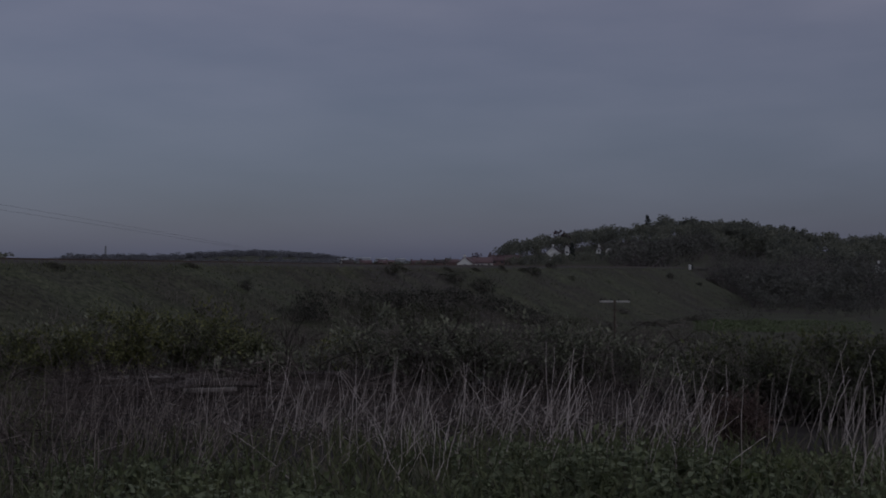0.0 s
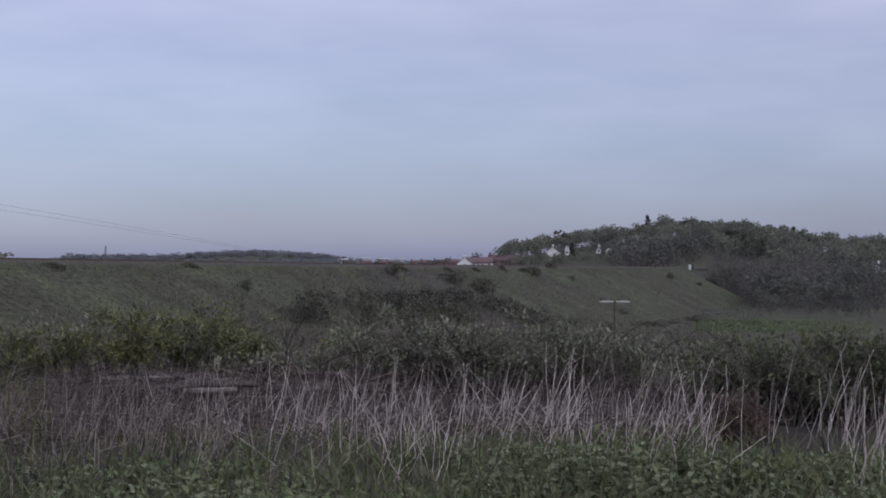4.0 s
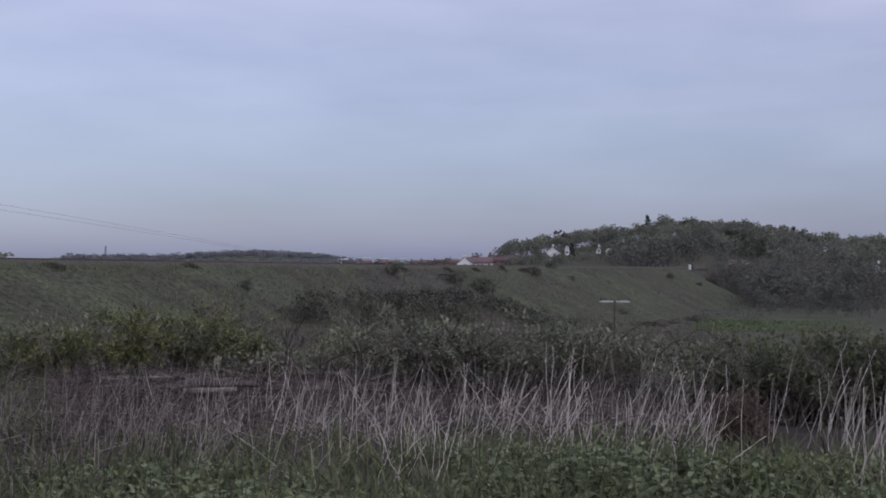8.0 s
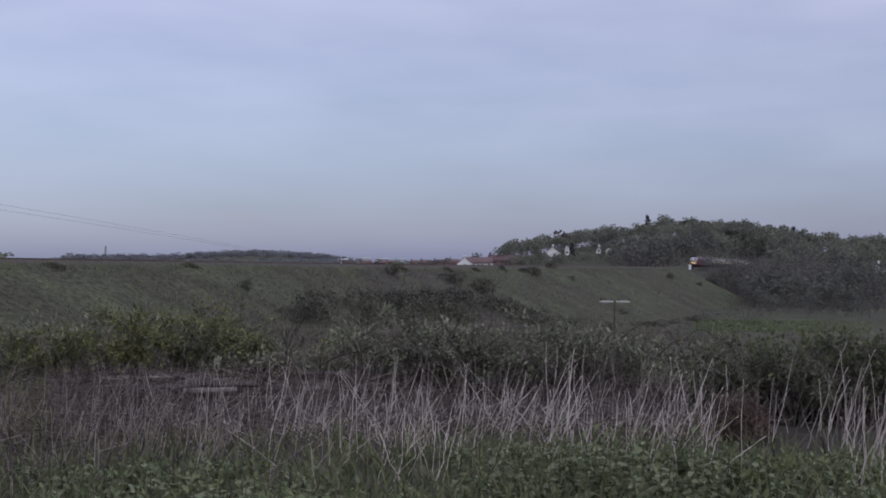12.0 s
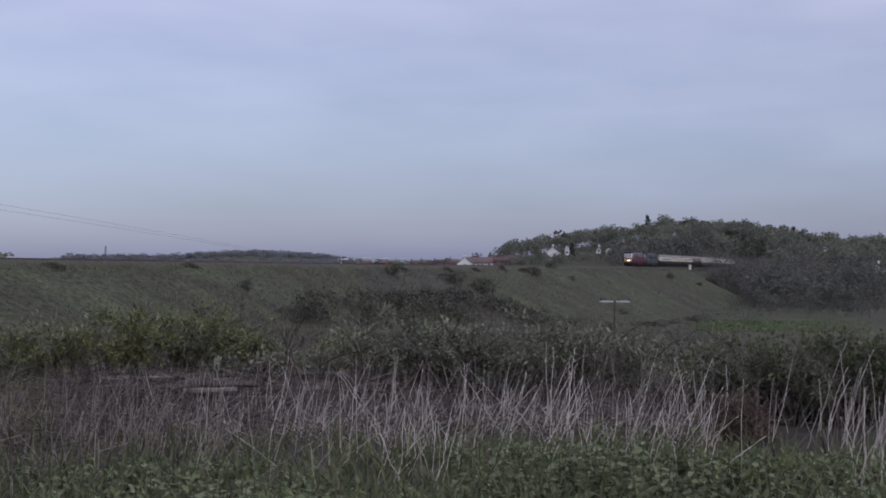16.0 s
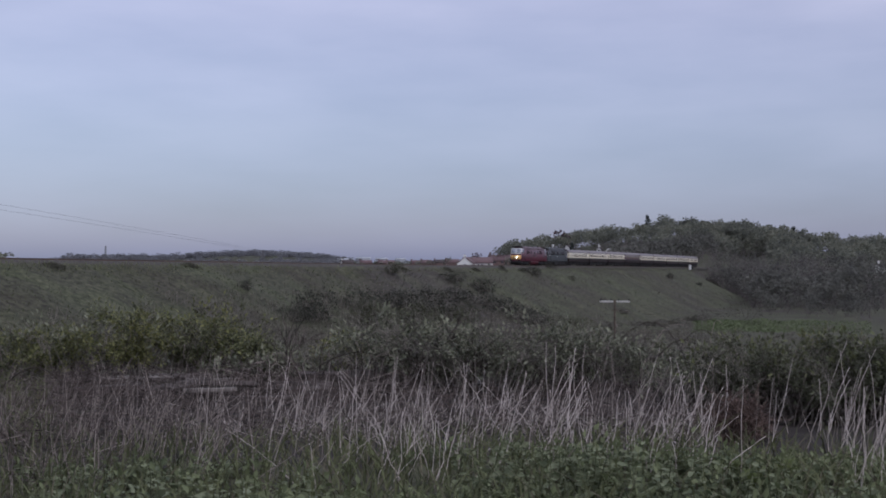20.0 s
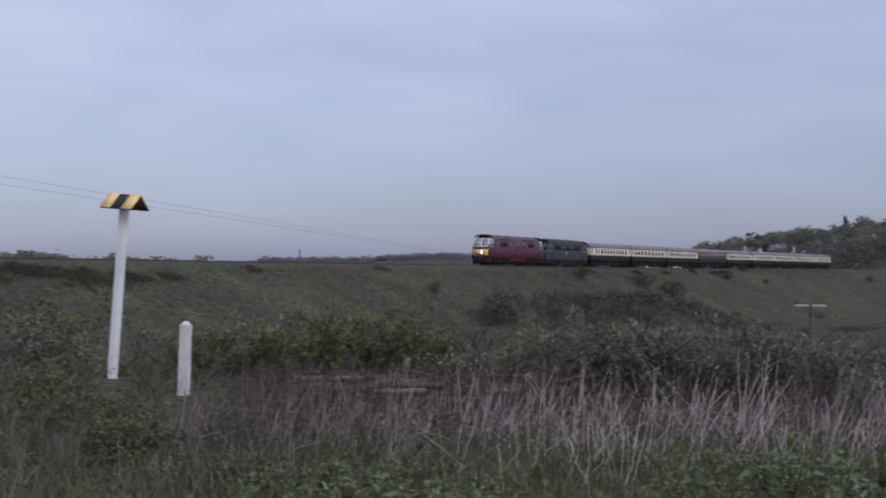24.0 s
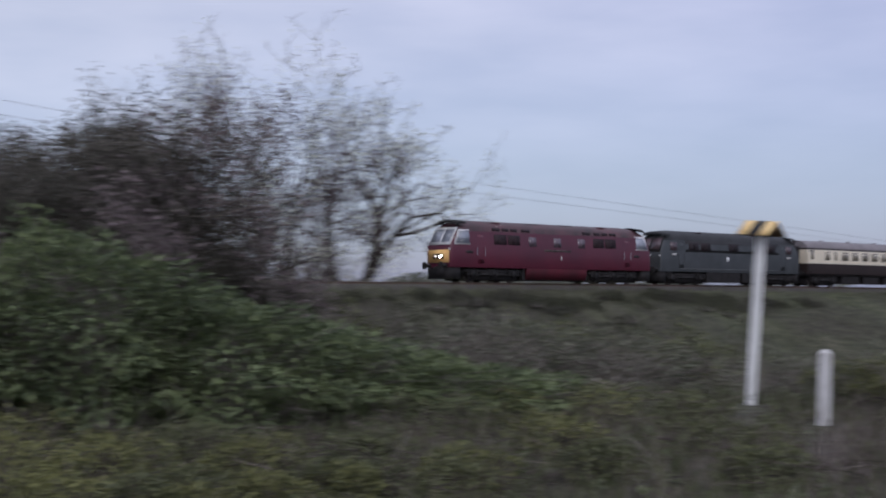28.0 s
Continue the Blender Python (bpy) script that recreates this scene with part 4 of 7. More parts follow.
def make_coach(upper, lower, windows, label):
    t = empty("passenger_coach", label, "railway coach", "coaches of the train")
    xe, half = 9.68, 1.39

    def shell(z0, z1, cap):
        zs = np.array([z0] + [z for z in COACH[0] if z0 < z < z1] + [z1])
        ys = np.interp(zs, *COACH) * half
        g = Geo()
        k = len(zs)
        for s in (1, -1):
            v = np.array([[(x, s * y, z) for z, y in zip(zs, ys)] for x in (xe, -xe)]).reshape(-1, 3)
            j = np.arange(k - 1)
            f = np.stack([j, j + k, j + k + 1, j + 1], 1)
            g.add(v, f if s > 0 else f[:, ::-1])
        for x in (xe, -xe):
            v = np.array([(x, s * y, z) for s in (1, -1) for z, y in zip(zs, ys)])
            j = np.arange(k - 1)
            g.add(v, np.stack([j, j + 1, j + k + 1, j + k], 1))
        return g
    part("lower_panel", shell(1.02, 1.86, False), lower, t)
    part("window_band", shell(1.86, 2.98, False), upper, t)
    part("cantrail", shell(2.98, 3.12, False), lower, t)
    part("roof", shell(3.12, 3.76, True), M_COACH_ROOF, t, "grey rounded roof", True)
    for sd in (1, -1):
        for x0, x1 in windows:
            w = part("window", side_plate(x0, x1, 2.16, 2.86, sd, half, 0.014, prof=COACH), M_COACH_GLASS, t)
            part("window_frame", side_plate(x0 + 0.02, x1 - 0.02, 2.66, 2.70, sd, half, 0.022, prof=COACH), upper, w)
        for x in (-9.1, 9.1):
            d = part("door", side_plate(x - 0.34, x + 0.34, 1.12, 2.92, sd, half, 0.010, prof=COACH), lower, t)
            part("door_window", side_plate(x - 0.2, x + 0.2, 2.2, 2.82, sd, half, 0.02, prof=COACH), M_COACH_GLASS, d)
    g = Geo()
    for s in (1, -1):
        box(g, -xe, xe, *sorted((s * 1.1, s * 1.22)), 0.86, 1.03)
    part("solebar", g, M_SOOT, t)
    # Boxes made full width and deep to shut out sky beneath the coach.
    for x, w in ((-3.1, 2.6), (0.2, 2.4), (3.3, 2.6)):
        part("underframe_box", bevel_box(x - w / 2, x + w / 2, -1.15, 1.15, 0.26, 0.9, 0.04), M_SOOT, t)
    for s in (1, -1):
        part("gangway", bevel_box(*sorted((s * xe, s * 10.0)), -0.5, 0.5, 1.1, 3.25, 0.05), M_SOOT, t, "black corridor connection")
        buffers(t, s * 10.03, s)
    for x in (-6, -2, 2, 6):
        part("roof_vent", bevel_box(x - 0.18, x + 0.18, -0.12, 0.12, 3.72, 3.84, 0.03), M_COACH_ROOF, t)
    wheels = []
    for x in (-7.1, 7.1):
        wheels += bogie(t, x, (-1.3, 1.3), 0.457, 3.6)[1]
    return t, wheels, 0.457


WIN_A = [(c - 0.48, c + 0.48) for c in (-7.2, -5.75, -4.3, -2.85, -1.4, 0.05, 1.5, 2.95, 4.4)] + [(5.6, 5.95), (6.6, 7.3)]
WIN_B = [(c - 0.62, c + 0.62) for c in (-7.3, -5.4, -3.5, -1.6, 0.3, 2.2, 4.1, 6.0, 7.6)]
VEHICLES = []  # thing, wheelsets, wheel radius, centre behind the nose, half the bogie spacing


def assemble_train():
    loco, w, r = make_maroon_loco()
    VEHICLES.append((loco, w, r, 9.82, 5.9))
    loco2, w, r = make_green_loco()
    VEHICLES.append((loco2, w, r, 20.2 + 9.25, 5.6))
    first = make_coach(M_CREAM, M_UMBER, WIN_A, "cream and umber passenger coach with grey roof")
    second = make_coach(M_CREAM, M_UMBER, WIN_B, "cream and umber passenger coach with wide windows")
    brown = make_coach(M_PLUM, M_UMBER, WIN_B, "plain dark maroon coach among the cream ones")
    for thing in (loco, loco2, first[0], second[0], brown[0]):
        for ob in thing.children_recursive:
            if not ob.name.startswith("wheel"):
                ob.data.transform(Matrix.Diagonal((1, 1, 1.06, 1)))
    made = {"a": first, "b": second, "m": brown}
    used = set()
    for i, kind in enumerate("abbmbabba"):
        t, w, r = made[kind]
        if kind in used:
            t = copy_thing(t, Matrix())
            w = [c for c in t.children if c.name.startswith("wheelset")]
        used.add(kind)
        VEHICLES.append((t, w, r, 20.2 + 18.55 + 10.05 + 20.1 * i, 7.1))


assemble_train()


def train_pose(t, behind, pivot):
    s = SPEED * (t - 28.0) - behind
    a, b = (np.array([float(c) for c in track_at(s + o)]) for o in (pivot, -pivot))
    m, d = (a + b) / 2, a - b
    turn = math.degrees(math.atan2(d[1], d[0]))
    climb = -math.degrees(math.atan2(d[2], math.hypot(d[0], d[1])))
    return pose(*m, 0, climb, turn)


def motions():
    """The train runs in along the bank at a steady speed, its wheels turning."""
    for thing, wheels, rad, behind, pivot in VEHICLES:
        walk(thing, [(t, train_pose(t, behind, pivot)) for t in np.arange(0, 28.01, 1.0)])
        step = math.degrees(SPEED / FPS / rad)
        step = min(step, 87.0)
        for w in wheels if behind < 90 else ():
            x, y, z = w.location
            walk(w, [(k / FPS, pose(x, y, z, 0, step * k, 0)) for k in range(0, 28 * FPS + 1)])
    sway_stalks()


def sway_stalks():
    """The tallest dead stalks nod a little in the wind."""
    rng = np.random.default_rng(55)
    for ob, x, y, z, h, lean, tip, turn in STALKS[:90]:
        a, b, amp = rng.uniform(0, 6.28), rng.uniform(0.7, 1.3), rng.uniform(0.5, 1.6)
        rows = []
        for t in np.arange(0, 28.01, 0.7):
            nod = amp * (math.sin(b * t * 2.1 + a) + 0.5 * math.sin(b * t * 3.7 + 2 * a))
            rows.append((t, pose(x, y, z, tip, lean + nod, 0) @ Matrix.Rotation(turn, 4, "Z")))
        walk(ob, rows)
# ================= posts, pole, wires, houses =================
def make_marker_post():
    x, y, z = ground_at(22.84, 19.6)
    t = empty("marker_post", "leaning white marker post with a black and yellow striped roof cap", "marker post",
              m=Matrix.Translation((x, y, z - 0.03)) @ Euler((radians(1.0), radians(4.6), 0)).to_matrix().to_4x4() @ Matrix.Rotation(radians(-21), 4, "Z"))
    part("shaft", bevel_box(-0.058, 0.058, -0.05, 0.05, -0.3, 2.535, 0.01), M_WHITE_POST, t, "white painted timber shaft")
    ridge, eave, drop, long_ = 2.76, 0.19, 0.21, 0.31
    for s in (1, -1):
        # each slope of the cap is a row of slanting painted stripes on a sheet
        n = 3
        edges = np.linspace(-long_, long_, n + 1)
        slope = Geo().add([(-long_, 0, ridge), (long_, 0, ridge), (long_, s * eave, ridge - drop), (-long_, s * eave, ridge - drop),
                           (-long_, 0, ridge - 0.02), (long_, 0, ridge - 0.02), (long_, s * (eave - 0.012), ridge - drop - 0.012), (-long_, s * (eave - 0.012), ridge - drop - 0.012)],
                          [(0, 1, 2, 3), (7, 6, 5, 4), (2, 6, 7, 3), (0, 4, 5, 1), (1, 5, 6, 2), (3, 7, 4, 0)])
        sheet = part("cap_slope", slope, M_UNDER, t, "bent sheet slope of the cap, brown beneath")
        for i in range(n):
            c = []
            for e, v in ((edges[i], 0), (edges[i + 1], 0), (edges[i + 1], 1), (edges[i], 1)):
                xx = float(e)
                c.append((xx, s * (eave * v + 0.004), ridge - drop * v + 0.004))
            if s < 0:
                c = c[::-1]
            part("stripe", slab(c, 0.002), M_YELLOW if i % 2 == 0 else M_BLACK, sheet)


def make_stub_post():
    x, y, z = ground_at(19.8, 15.9)
    t = empty("concrete_post", "short flaking white concrete post in the brambles", "post",
              m=Matrix.Translation((x, y, z)) @ Euler((radians(-1), radians(1.6), radians(-14))).to_matrix().to_4x4())
    bm = bevel_box(-0.06, 0.06, -0.06, 0.06, -0.3, 0.87, 0.012)
    for v in bm.verts:
        v.co += Vector((noise.noise(v.co * 7), noise.noise(v.co * 7 + Vector((5, 0, 0))), noise.noise(v.co * 6 + Vector((0, 9, 0))))) * 0.012
    part("shaft", bm, M_CONCRETE_POST, t)
    part("chamfered_top", rod((0, 0, 0.86), (0, 0, 0.90), 0.072, 4, 0.035), M_CONCRETE_POST, t)


def make_power_pole(x, y, top, arm=2.4, turn=20):
    z = land1(x, y)
    t = empty("power_pole", "wooden power pole with a pale crossarm, standing in the valley", "power pole", m=Matrix.Translation((x, y, z)) @ Matrix.Rotation(radians(turn), 4, "Z"))
    h = top - z
    part("pole", rod((0, 0, -1), (0, 0, h + 0.15), 0.12, 10, 0.08), M_POLE, t)
    for s in (1, -1):
        a = part("crossarm", bevel_box(*sorted((s * 0.14, s * arm / 2)), -0.05, 0.05, h - 0.07, h + 0.07, 0.01), M_INSULATOR, t, "pale steel crossarm")
        for o in (0.3, arm / 2 - 0.08):
            part("insulator", rod((s * o, 0, h + 0.05), (s * o, 0, h + 0.24), 0.05, 8), M_SOOT, a)
    part("brace", bevel_box(-0.26, 0.26, -0.04, 0.04, h - 0.74, h - 0.66, 0.01), M_POLE, t)
    return t


def make_line():
    """Two slack wires on far poles, beyond the railway, their line fitted to the camera's view."""
    ends = [((-69, 28), 14.4), ((-142, 1010), 10.0)]
    for (x, y), top in ends:
        z = land1(x, y)
        t = empty("line_pole", "plain wooden line pole beyond the railway", "power pole", "poles of the slack line", Matrix.Translation((x, y, z)))
        part("pole", rod((0, 0, -1), (0, 0, top - z), 0.16, 10, 0.11), M_POLE, t)
        part("crossarm", bevel_box(-0.9, 0.9, -0.05, 0.05, top - z - 0.2, top - z - 0.08, 0.01), M_POLE, t)
    for off, dz in ((-0.5, 0.0), (0.6, -1.15)):
        u = np.linspace(0, 1, 60) ** 1.6
        x = -69 + off - 73 * u ** 1.15
        y = 28 + 982 * u
        sag = np.interp(u, [0, 0.02, 0.07, 0.26, 1], [14.4, 13.7, 12.4, 12.0, 9.9]) + dz
        p = np.stack([x, y, sag], 1)
        # Radius grows with distance to hold the wire's width in the camera's view.
        r = np.interp(u, [0, 0.3, 1], [0.014, 0.034, 0.085])
        g = tubes(Geo(), p[:-1], p[1:], r[:-1], r[1:], 5)
        tagged(part("overhead_wire", g, M_WIRE), "slack overhead line wire, thicker with distance", "wire", "wires of the slack line")


def make_house(x, y, turn, w, d, h, roof_h, wall_m, roof_m, label, windows=2, chimneys=1, gable_windows=1, floors=2):
    """A house with gabled roof: width w along its ridge, depth d."""
    z = land1(x, y)
    t = empty("house", label, "house", m=Matrix.Translation((x, y, z)) @ Matrix.Rotation(radians(turn), 4, "Z"))
    g = Geo()
    v = [(-w / 2, -d / 2, -1.5), (w / 2, -d / 2, -1.5), (w / 2, d / 2, -1.5), (-w / 2, d / 2, -1.5), (-w / 2, -d / 2, h), (w / 2, -d / 2, h), (w / 2, d / 2, h), (-w / 2, d / 2, h), (-w / 2, 0, h + roof_h), (w / 2, 0, h + roof_h)]
    g.add(v, [(0, 1, 5, 4), (2, 3, 7, 6)]).add(v, [(1, 2, 6, 9, 5), (3, 0, 4, 8, 7)])
    part("wall", g, wall_m, t)
    for s in (1, -1):
        o, e = 0.35, 0.4
        drop = roof_h * (d / 2 + e) / (d / 2)
        c = [(-w / 2 - o, 0, h + roof_h + 0.12), (w / 2 + o, 0, h + roof_h + 0.12), (w / 2 + o, s * (d / 2 + e), h + roof_h - drop + 0.12), (-w / 2 - o, s * (d / 2 + e), h + roof_h - drop + 0.12)]
        part("roof", slab(c if s < 0 else c[::-1], 0.1), roof_m, t)
        for f in range(floors):
            for k in range(windows):
                wx = (k + 0.5) / windows * w - w / 2
                y0 = s * (d / 2)
                wz = 1.0 + f * 2.6
                if wz + 1.1 < h + 0.1:
                    win = part("window", box(Geo(), wx - 0.6, wx + 0.6, *sorted((y0 - s * 0.02, y0 + s * 0.04)), wz, wz + 1.1), M_WINDOW, t)
                    part("window_frame", box(Geo(), wx - 0.04, wx + 0.04, *sorted((y0, y0 + s * 0.07)), wz, wz + 1.1), M_WHITE, win)
        for k in range(gable_windows):
            x0 = s * w / 2
            wz = 1.0 + k * 2.6
            win = part("window", box(Geo(), *sorted((x0 - s * 0.02, x0 + s * 0.04)), -0.6, 0.6, wz, wz + 1.1), M_WINDOW, t)
            part("window_frame", box(Geo(), *sorted((x0, x0 + s * 0.07)), -0.04, 0.04, wz, wz + 1.1), M_WHITE, win)
    for k in range(chimneys):
        cx = (-w / 2 + 0.6) if k % 2 == 0 else (w / 2 - 0.6)
        ch = part("chimney", bevel_box(cx - 0.45, cx + 0.45, -0.4, 0.4, h + roof_h * 0.6, h + roof_h + 1.3, 0.03), wall_m if wall_m is M_RENDER else M_BRICK, t)
        part("chimney_pot", rod((cx, 0, h + roof_h + 1.25), (cx, 0, h + roof_h + 1.7), 0.16, 8), M_BRICK, ch)
    part("door", box(Geo(), -0.45, 0.45, -d / 2 - 0.05, -d / 2 + 0.02, 0, 2.05), M_UMBER, t)
    return t


def make_houses():
    def house(az, d, *a, **k):
        x, y = spot(az, d)
        return make_house(x, y, *a, **k)
    house(-4.94, 700, 76, 7.5, 6.6, 4.2, 2.8, M_RENDER, M_TILE_DARK, "white rendered house with a gable, below the wooded hill", chimneys=1, gable_windows=0)
    house(-7.40, 715, 84, 6, 4.0, 2.2, 2.4, M_RENDER, M_TILE_DARK, "narrow white gabled house among trees", chimneys=1)
    house(-7.70, 722, 8, 9, 6, 2.2, 1.8, M_BRICK, M_TILE_RED, "red-roofed house behind the white gable", chimneys=0)
    house(-6.98, 722, 70, 5, 3.0, 1.8, 1.8, M_RENDER, M_TILE_DARK, "small white gable half hidden by trees", chimneys=1)
    house(-7.82, 728, 84, 4, 2.0, 3.0, 1.2, M_RENDER, M_TILE_DARK, "white chimney end of a house among trees", windows=1, chimneys=1)
    house(-5.57, 735, 60, 3, 2.2, 4.6, 1.2, M_RENDER, M_TILE_DARK, "small white gable above the house, among trees", windows=1, chimneys=0)
    house(-1.05, 655, 80, 11, 8, 2.4, 3.2, M_RENDER, M_TILE_RED, "white gabled bungalow with a red-brown roof", floors=1)
    house(-1.55, 668, 4, 15, 8, 2.5, 2.9, M_RENDER, M_TILE_RED, "long white bungalow with a red-brown tiled roof", floors=1, windows=4)
    house(-2.75, 690, 8, 17, 9, 2.4, 2.9, M_BRICK, M_TILE_RED, "brick house with a broad red-brown roof", floors=1, windows=4)
    house(-11.2, 790, 5, 16, 9, 3.4, 2.5, M_BRICK, M_LATTICE, "brick house with a grey roof in the hillside wood", windows=4)
    house(-12.5, 800, 12, 11, 8, 3.0, 2.4, M_BRICK, M_LATTICE, "grey-roofed house half hidden in the hillside wood", windows=3)
    house(-18.95, 640, 15, 6, 5, 2.4, 1.8, M_RENDER, M_TILE_DARK, "white house half hidden among the bare trees", windows=3)
    # the town beyond the bank
    rng = np.random.default_rng(31)
    for az in (-0.5, 0.25, 0.7, 1.3, 2.3, 2.6, 3.4, 4.3):
        a, d = az + rng.uniform(-0.12, 0.12), rng.uniform(1000, 1300)
        house(a, d, rng.uniform(-25, 25), rng.uniform(9, 13), 7.5, 3.8, 2.4, M_BRICK if rng.random() < 0.75 else M_RENDER, M_TILE_RED if rng.random() < 0.7 else M_TILE_DARK,
              "small house with a tiled roof at the edge of the town", windows=3)
    for az, d, w, h in ((4.35, 1750, 22, 6.5), (2.75, 1750, 16, 7), (3.55, 1850, 20, 8.5), (1.9, 1700, 12, 6.5)):
        x, y = spot(az, d)
        t = empty("warehouse", "long pale sheet-metal warehouse in the distance", "warehouse", m=Matrix.Translation((x, y, land1(x, y))) @ Matrix.Rotation(radians(4), 4, "Z"))
        part("wall", box(Geo(), -w / 2, w / 2, -15, 15, -2, h), M_SHED, t)
        for s in (1, -1):
            c = [(-w / 2 - 0.4, 0, h + 2.2), (w / 2 + 0.4, 0, h + 2.2), (w / 2 + 0.4, s * 15.4, h), (-w / 2 - 0.4, s * 15.4, h)]
            part("roof", slab(c if s < 0 else c[::-1], 0.15), M_SHED, t)
        for k in range(3):
            part("door", box(Geo(), -w / 4 * (k - 1) - 2, -w / 4 * (k - 1) + 2, -15.1, -14.9, 0, 4.5), M_LATTICE, t)
    # mast on the far ridge
    x, y = spot(14.75, 2450)
    g = Geo()
    z0, hh = 0.0, 26.0
    for k in range(4):
        a = k * math.pi / 2
        tubes(g, [[2.2 * math.cos(a), 2.2 * math.sin(a), z0]], [[0.9 * math.cos(a), 0.9 * math.sin(a), hh]], 0.5, 0.4, 5)
        for i in range(8):
            b = a + math.pi / 2
            r0, r1 = 2.2 - 1.3 * i / 8, 2.2 - 1.3 * (i + 1) / 8
            tubes(g, [[r0 * math.cos(a), r0 * math.sin(a), hh * i / 8]], [[r1 * math.cos(b), r1 * math.sin(b), hh * (i + 1) / 8]], 0.2, 0.2, 4)
    mast = part("mast", g, M_LATTICE)
    mast.location = (x, y, land1(x, y) - 1)
    tagged(mast, "grey lattice mast on the far wooded ridge", "mast")
    # lineside cabinets at the end of the bank
    for off, back, mat, lab in ((3.4, -409, M_WHITE, "small white lineside cabinet on the bank"), (3.3, -413, M_SOOT, "small dark lineside cabinet on the bank")):
        tx, ty, tz = (float(c) for c in track_at(back))
        a = float(np.interp(back, TS, TA))
        x, y = tx - math.sin(a) * off, ty + math.cos(a) * off
        t = empty("lineside_cabinet", lab, "cabinet", m=Matrix.Translation((x, y, land1(x, y))) @ Matrix.Rotation(a, 4, "Z"))
        part("body", bevel_box(-0.6, 0.6, -0.4, 0.4, -0.1, 1.5, 0.03), mat, t)
        part("lid", bevel_box(-0.68, 0.68, -0.48, 0.48, 1.5, 1.6, 0.02), mat, t)


make_marker_post()
make_stub_post()
make_power_pole(*spot(-7.63, 105), 1.6 - 105 * math.tan(radians(1.78)), turn=-8)
make_line()
make_houses()
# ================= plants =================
def off_post_sightline(p, near=15.0):
    """False along the camera's sight lines to the feet of the two posts."""
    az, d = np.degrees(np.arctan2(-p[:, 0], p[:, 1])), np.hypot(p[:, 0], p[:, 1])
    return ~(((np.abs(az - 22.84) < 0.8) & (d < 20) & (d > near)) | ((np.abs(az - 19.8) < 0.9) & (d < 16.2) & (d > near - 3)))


def bush_geo(rng, blobs, leaf, count, twig_n=0, leafy=0.75):
    """Leaves and twigs of a shrub filling ellipsoids (x, y, z, rx, ry, rz): two meshes."""
    gl, gt = Geo(), Geo()
    vol = np.array([b[3] * b[4] + b[3] * b[5] for b in blobs])
    for b, share in zip(blobs, vol / vol.sum()):
        n = int(count * share)
        d = unit(rng.normal(size=(n, 3)))
        lump = 1 + 0.22 * np.sin(d[:, 0] * 7 + b[0]) * np.sin(d[:, 1] * 6 + b[1]) + 0.15 * np.sin(d[:, 2] * 9 + d[:, 0] * 5)
        rad = lump * rng.uniform(leafy ** 2, 1.12, n) ** 0.5
        p = np.array(b[:3]) + d * rad[:, None] * np.array(b[3:])
        p_keep = p[:, 2] > 0.02
        p = p[p_keep]
        lifted(gl, p, d[p_keep] * 0.7 + [0, 0, -0.15], leaf * 1.1, rng)
        m = int(twig_n * share)
        if m:
            base = np.stack([b[0] + rng.normal(0, b[3] * 0.35, m), b[1] + rng.normal(0, b[4] * 0.35, m), np.zeros(m)], 1)
            d = unit(rng.normal(size=(m, 3)) + [0, 0, 0.7])
            end = np.array(b[:3]) + d * np.array(b[3:]) * rng.uniform(0.7, 1.2, (m, 1))
            end[:, 2] = np.maximum(end[:, 2], 0.1)
            mid = (base + end) / 2 + rng.normal(0, 0.1, (m, 3)) * b[3]
            tubes(gt, base, mid, leaf * 0.16, leaf * 0.11, 3)
            tubes(gt, mid, end, leaf * 0.11, leaf * 0.05, 3)
    return gl, gt


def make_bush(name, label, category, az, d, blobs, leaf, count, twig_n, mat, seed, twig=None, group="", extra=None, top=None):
    """top: elevation in degrees from the camera; the height is fitted to this view."""
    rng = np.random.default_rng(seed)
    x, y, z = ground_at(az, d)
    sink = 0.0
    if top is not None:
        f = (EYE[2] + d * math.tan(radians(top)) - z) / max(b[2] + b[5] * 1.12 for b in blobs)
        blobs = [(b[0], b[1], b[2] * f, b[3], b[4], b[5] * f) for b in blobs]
    t = empty(name, label, category, group, Matrix.Translation((x, y, z - sink)) @ Matrix.Rotation(radians(az), 4, "Z"))
    gl, gt = bush_geo(rng, blobs, leaf, count, twig_n)
    part("foliage", gl, mat, t)
    if twig_n:
        tagged(part("woody_frame", gt, twig or M_TWIG, t), kind="stuff")
    if extra:
        m2, n2, size2 = extra
        g2, _ = bush_geo(rng, [(b[0], b[1], b[2] + b[5] * 0.25, b[3] * 1.02, b[4] * 1.02, b[5] * 0.85) for b in blobs], size2, n2, 0, 0.95)
        tagged(part("pale_shoot_spray", g2, m2, t, "pale young shoots"), kind="stuff")
    return t


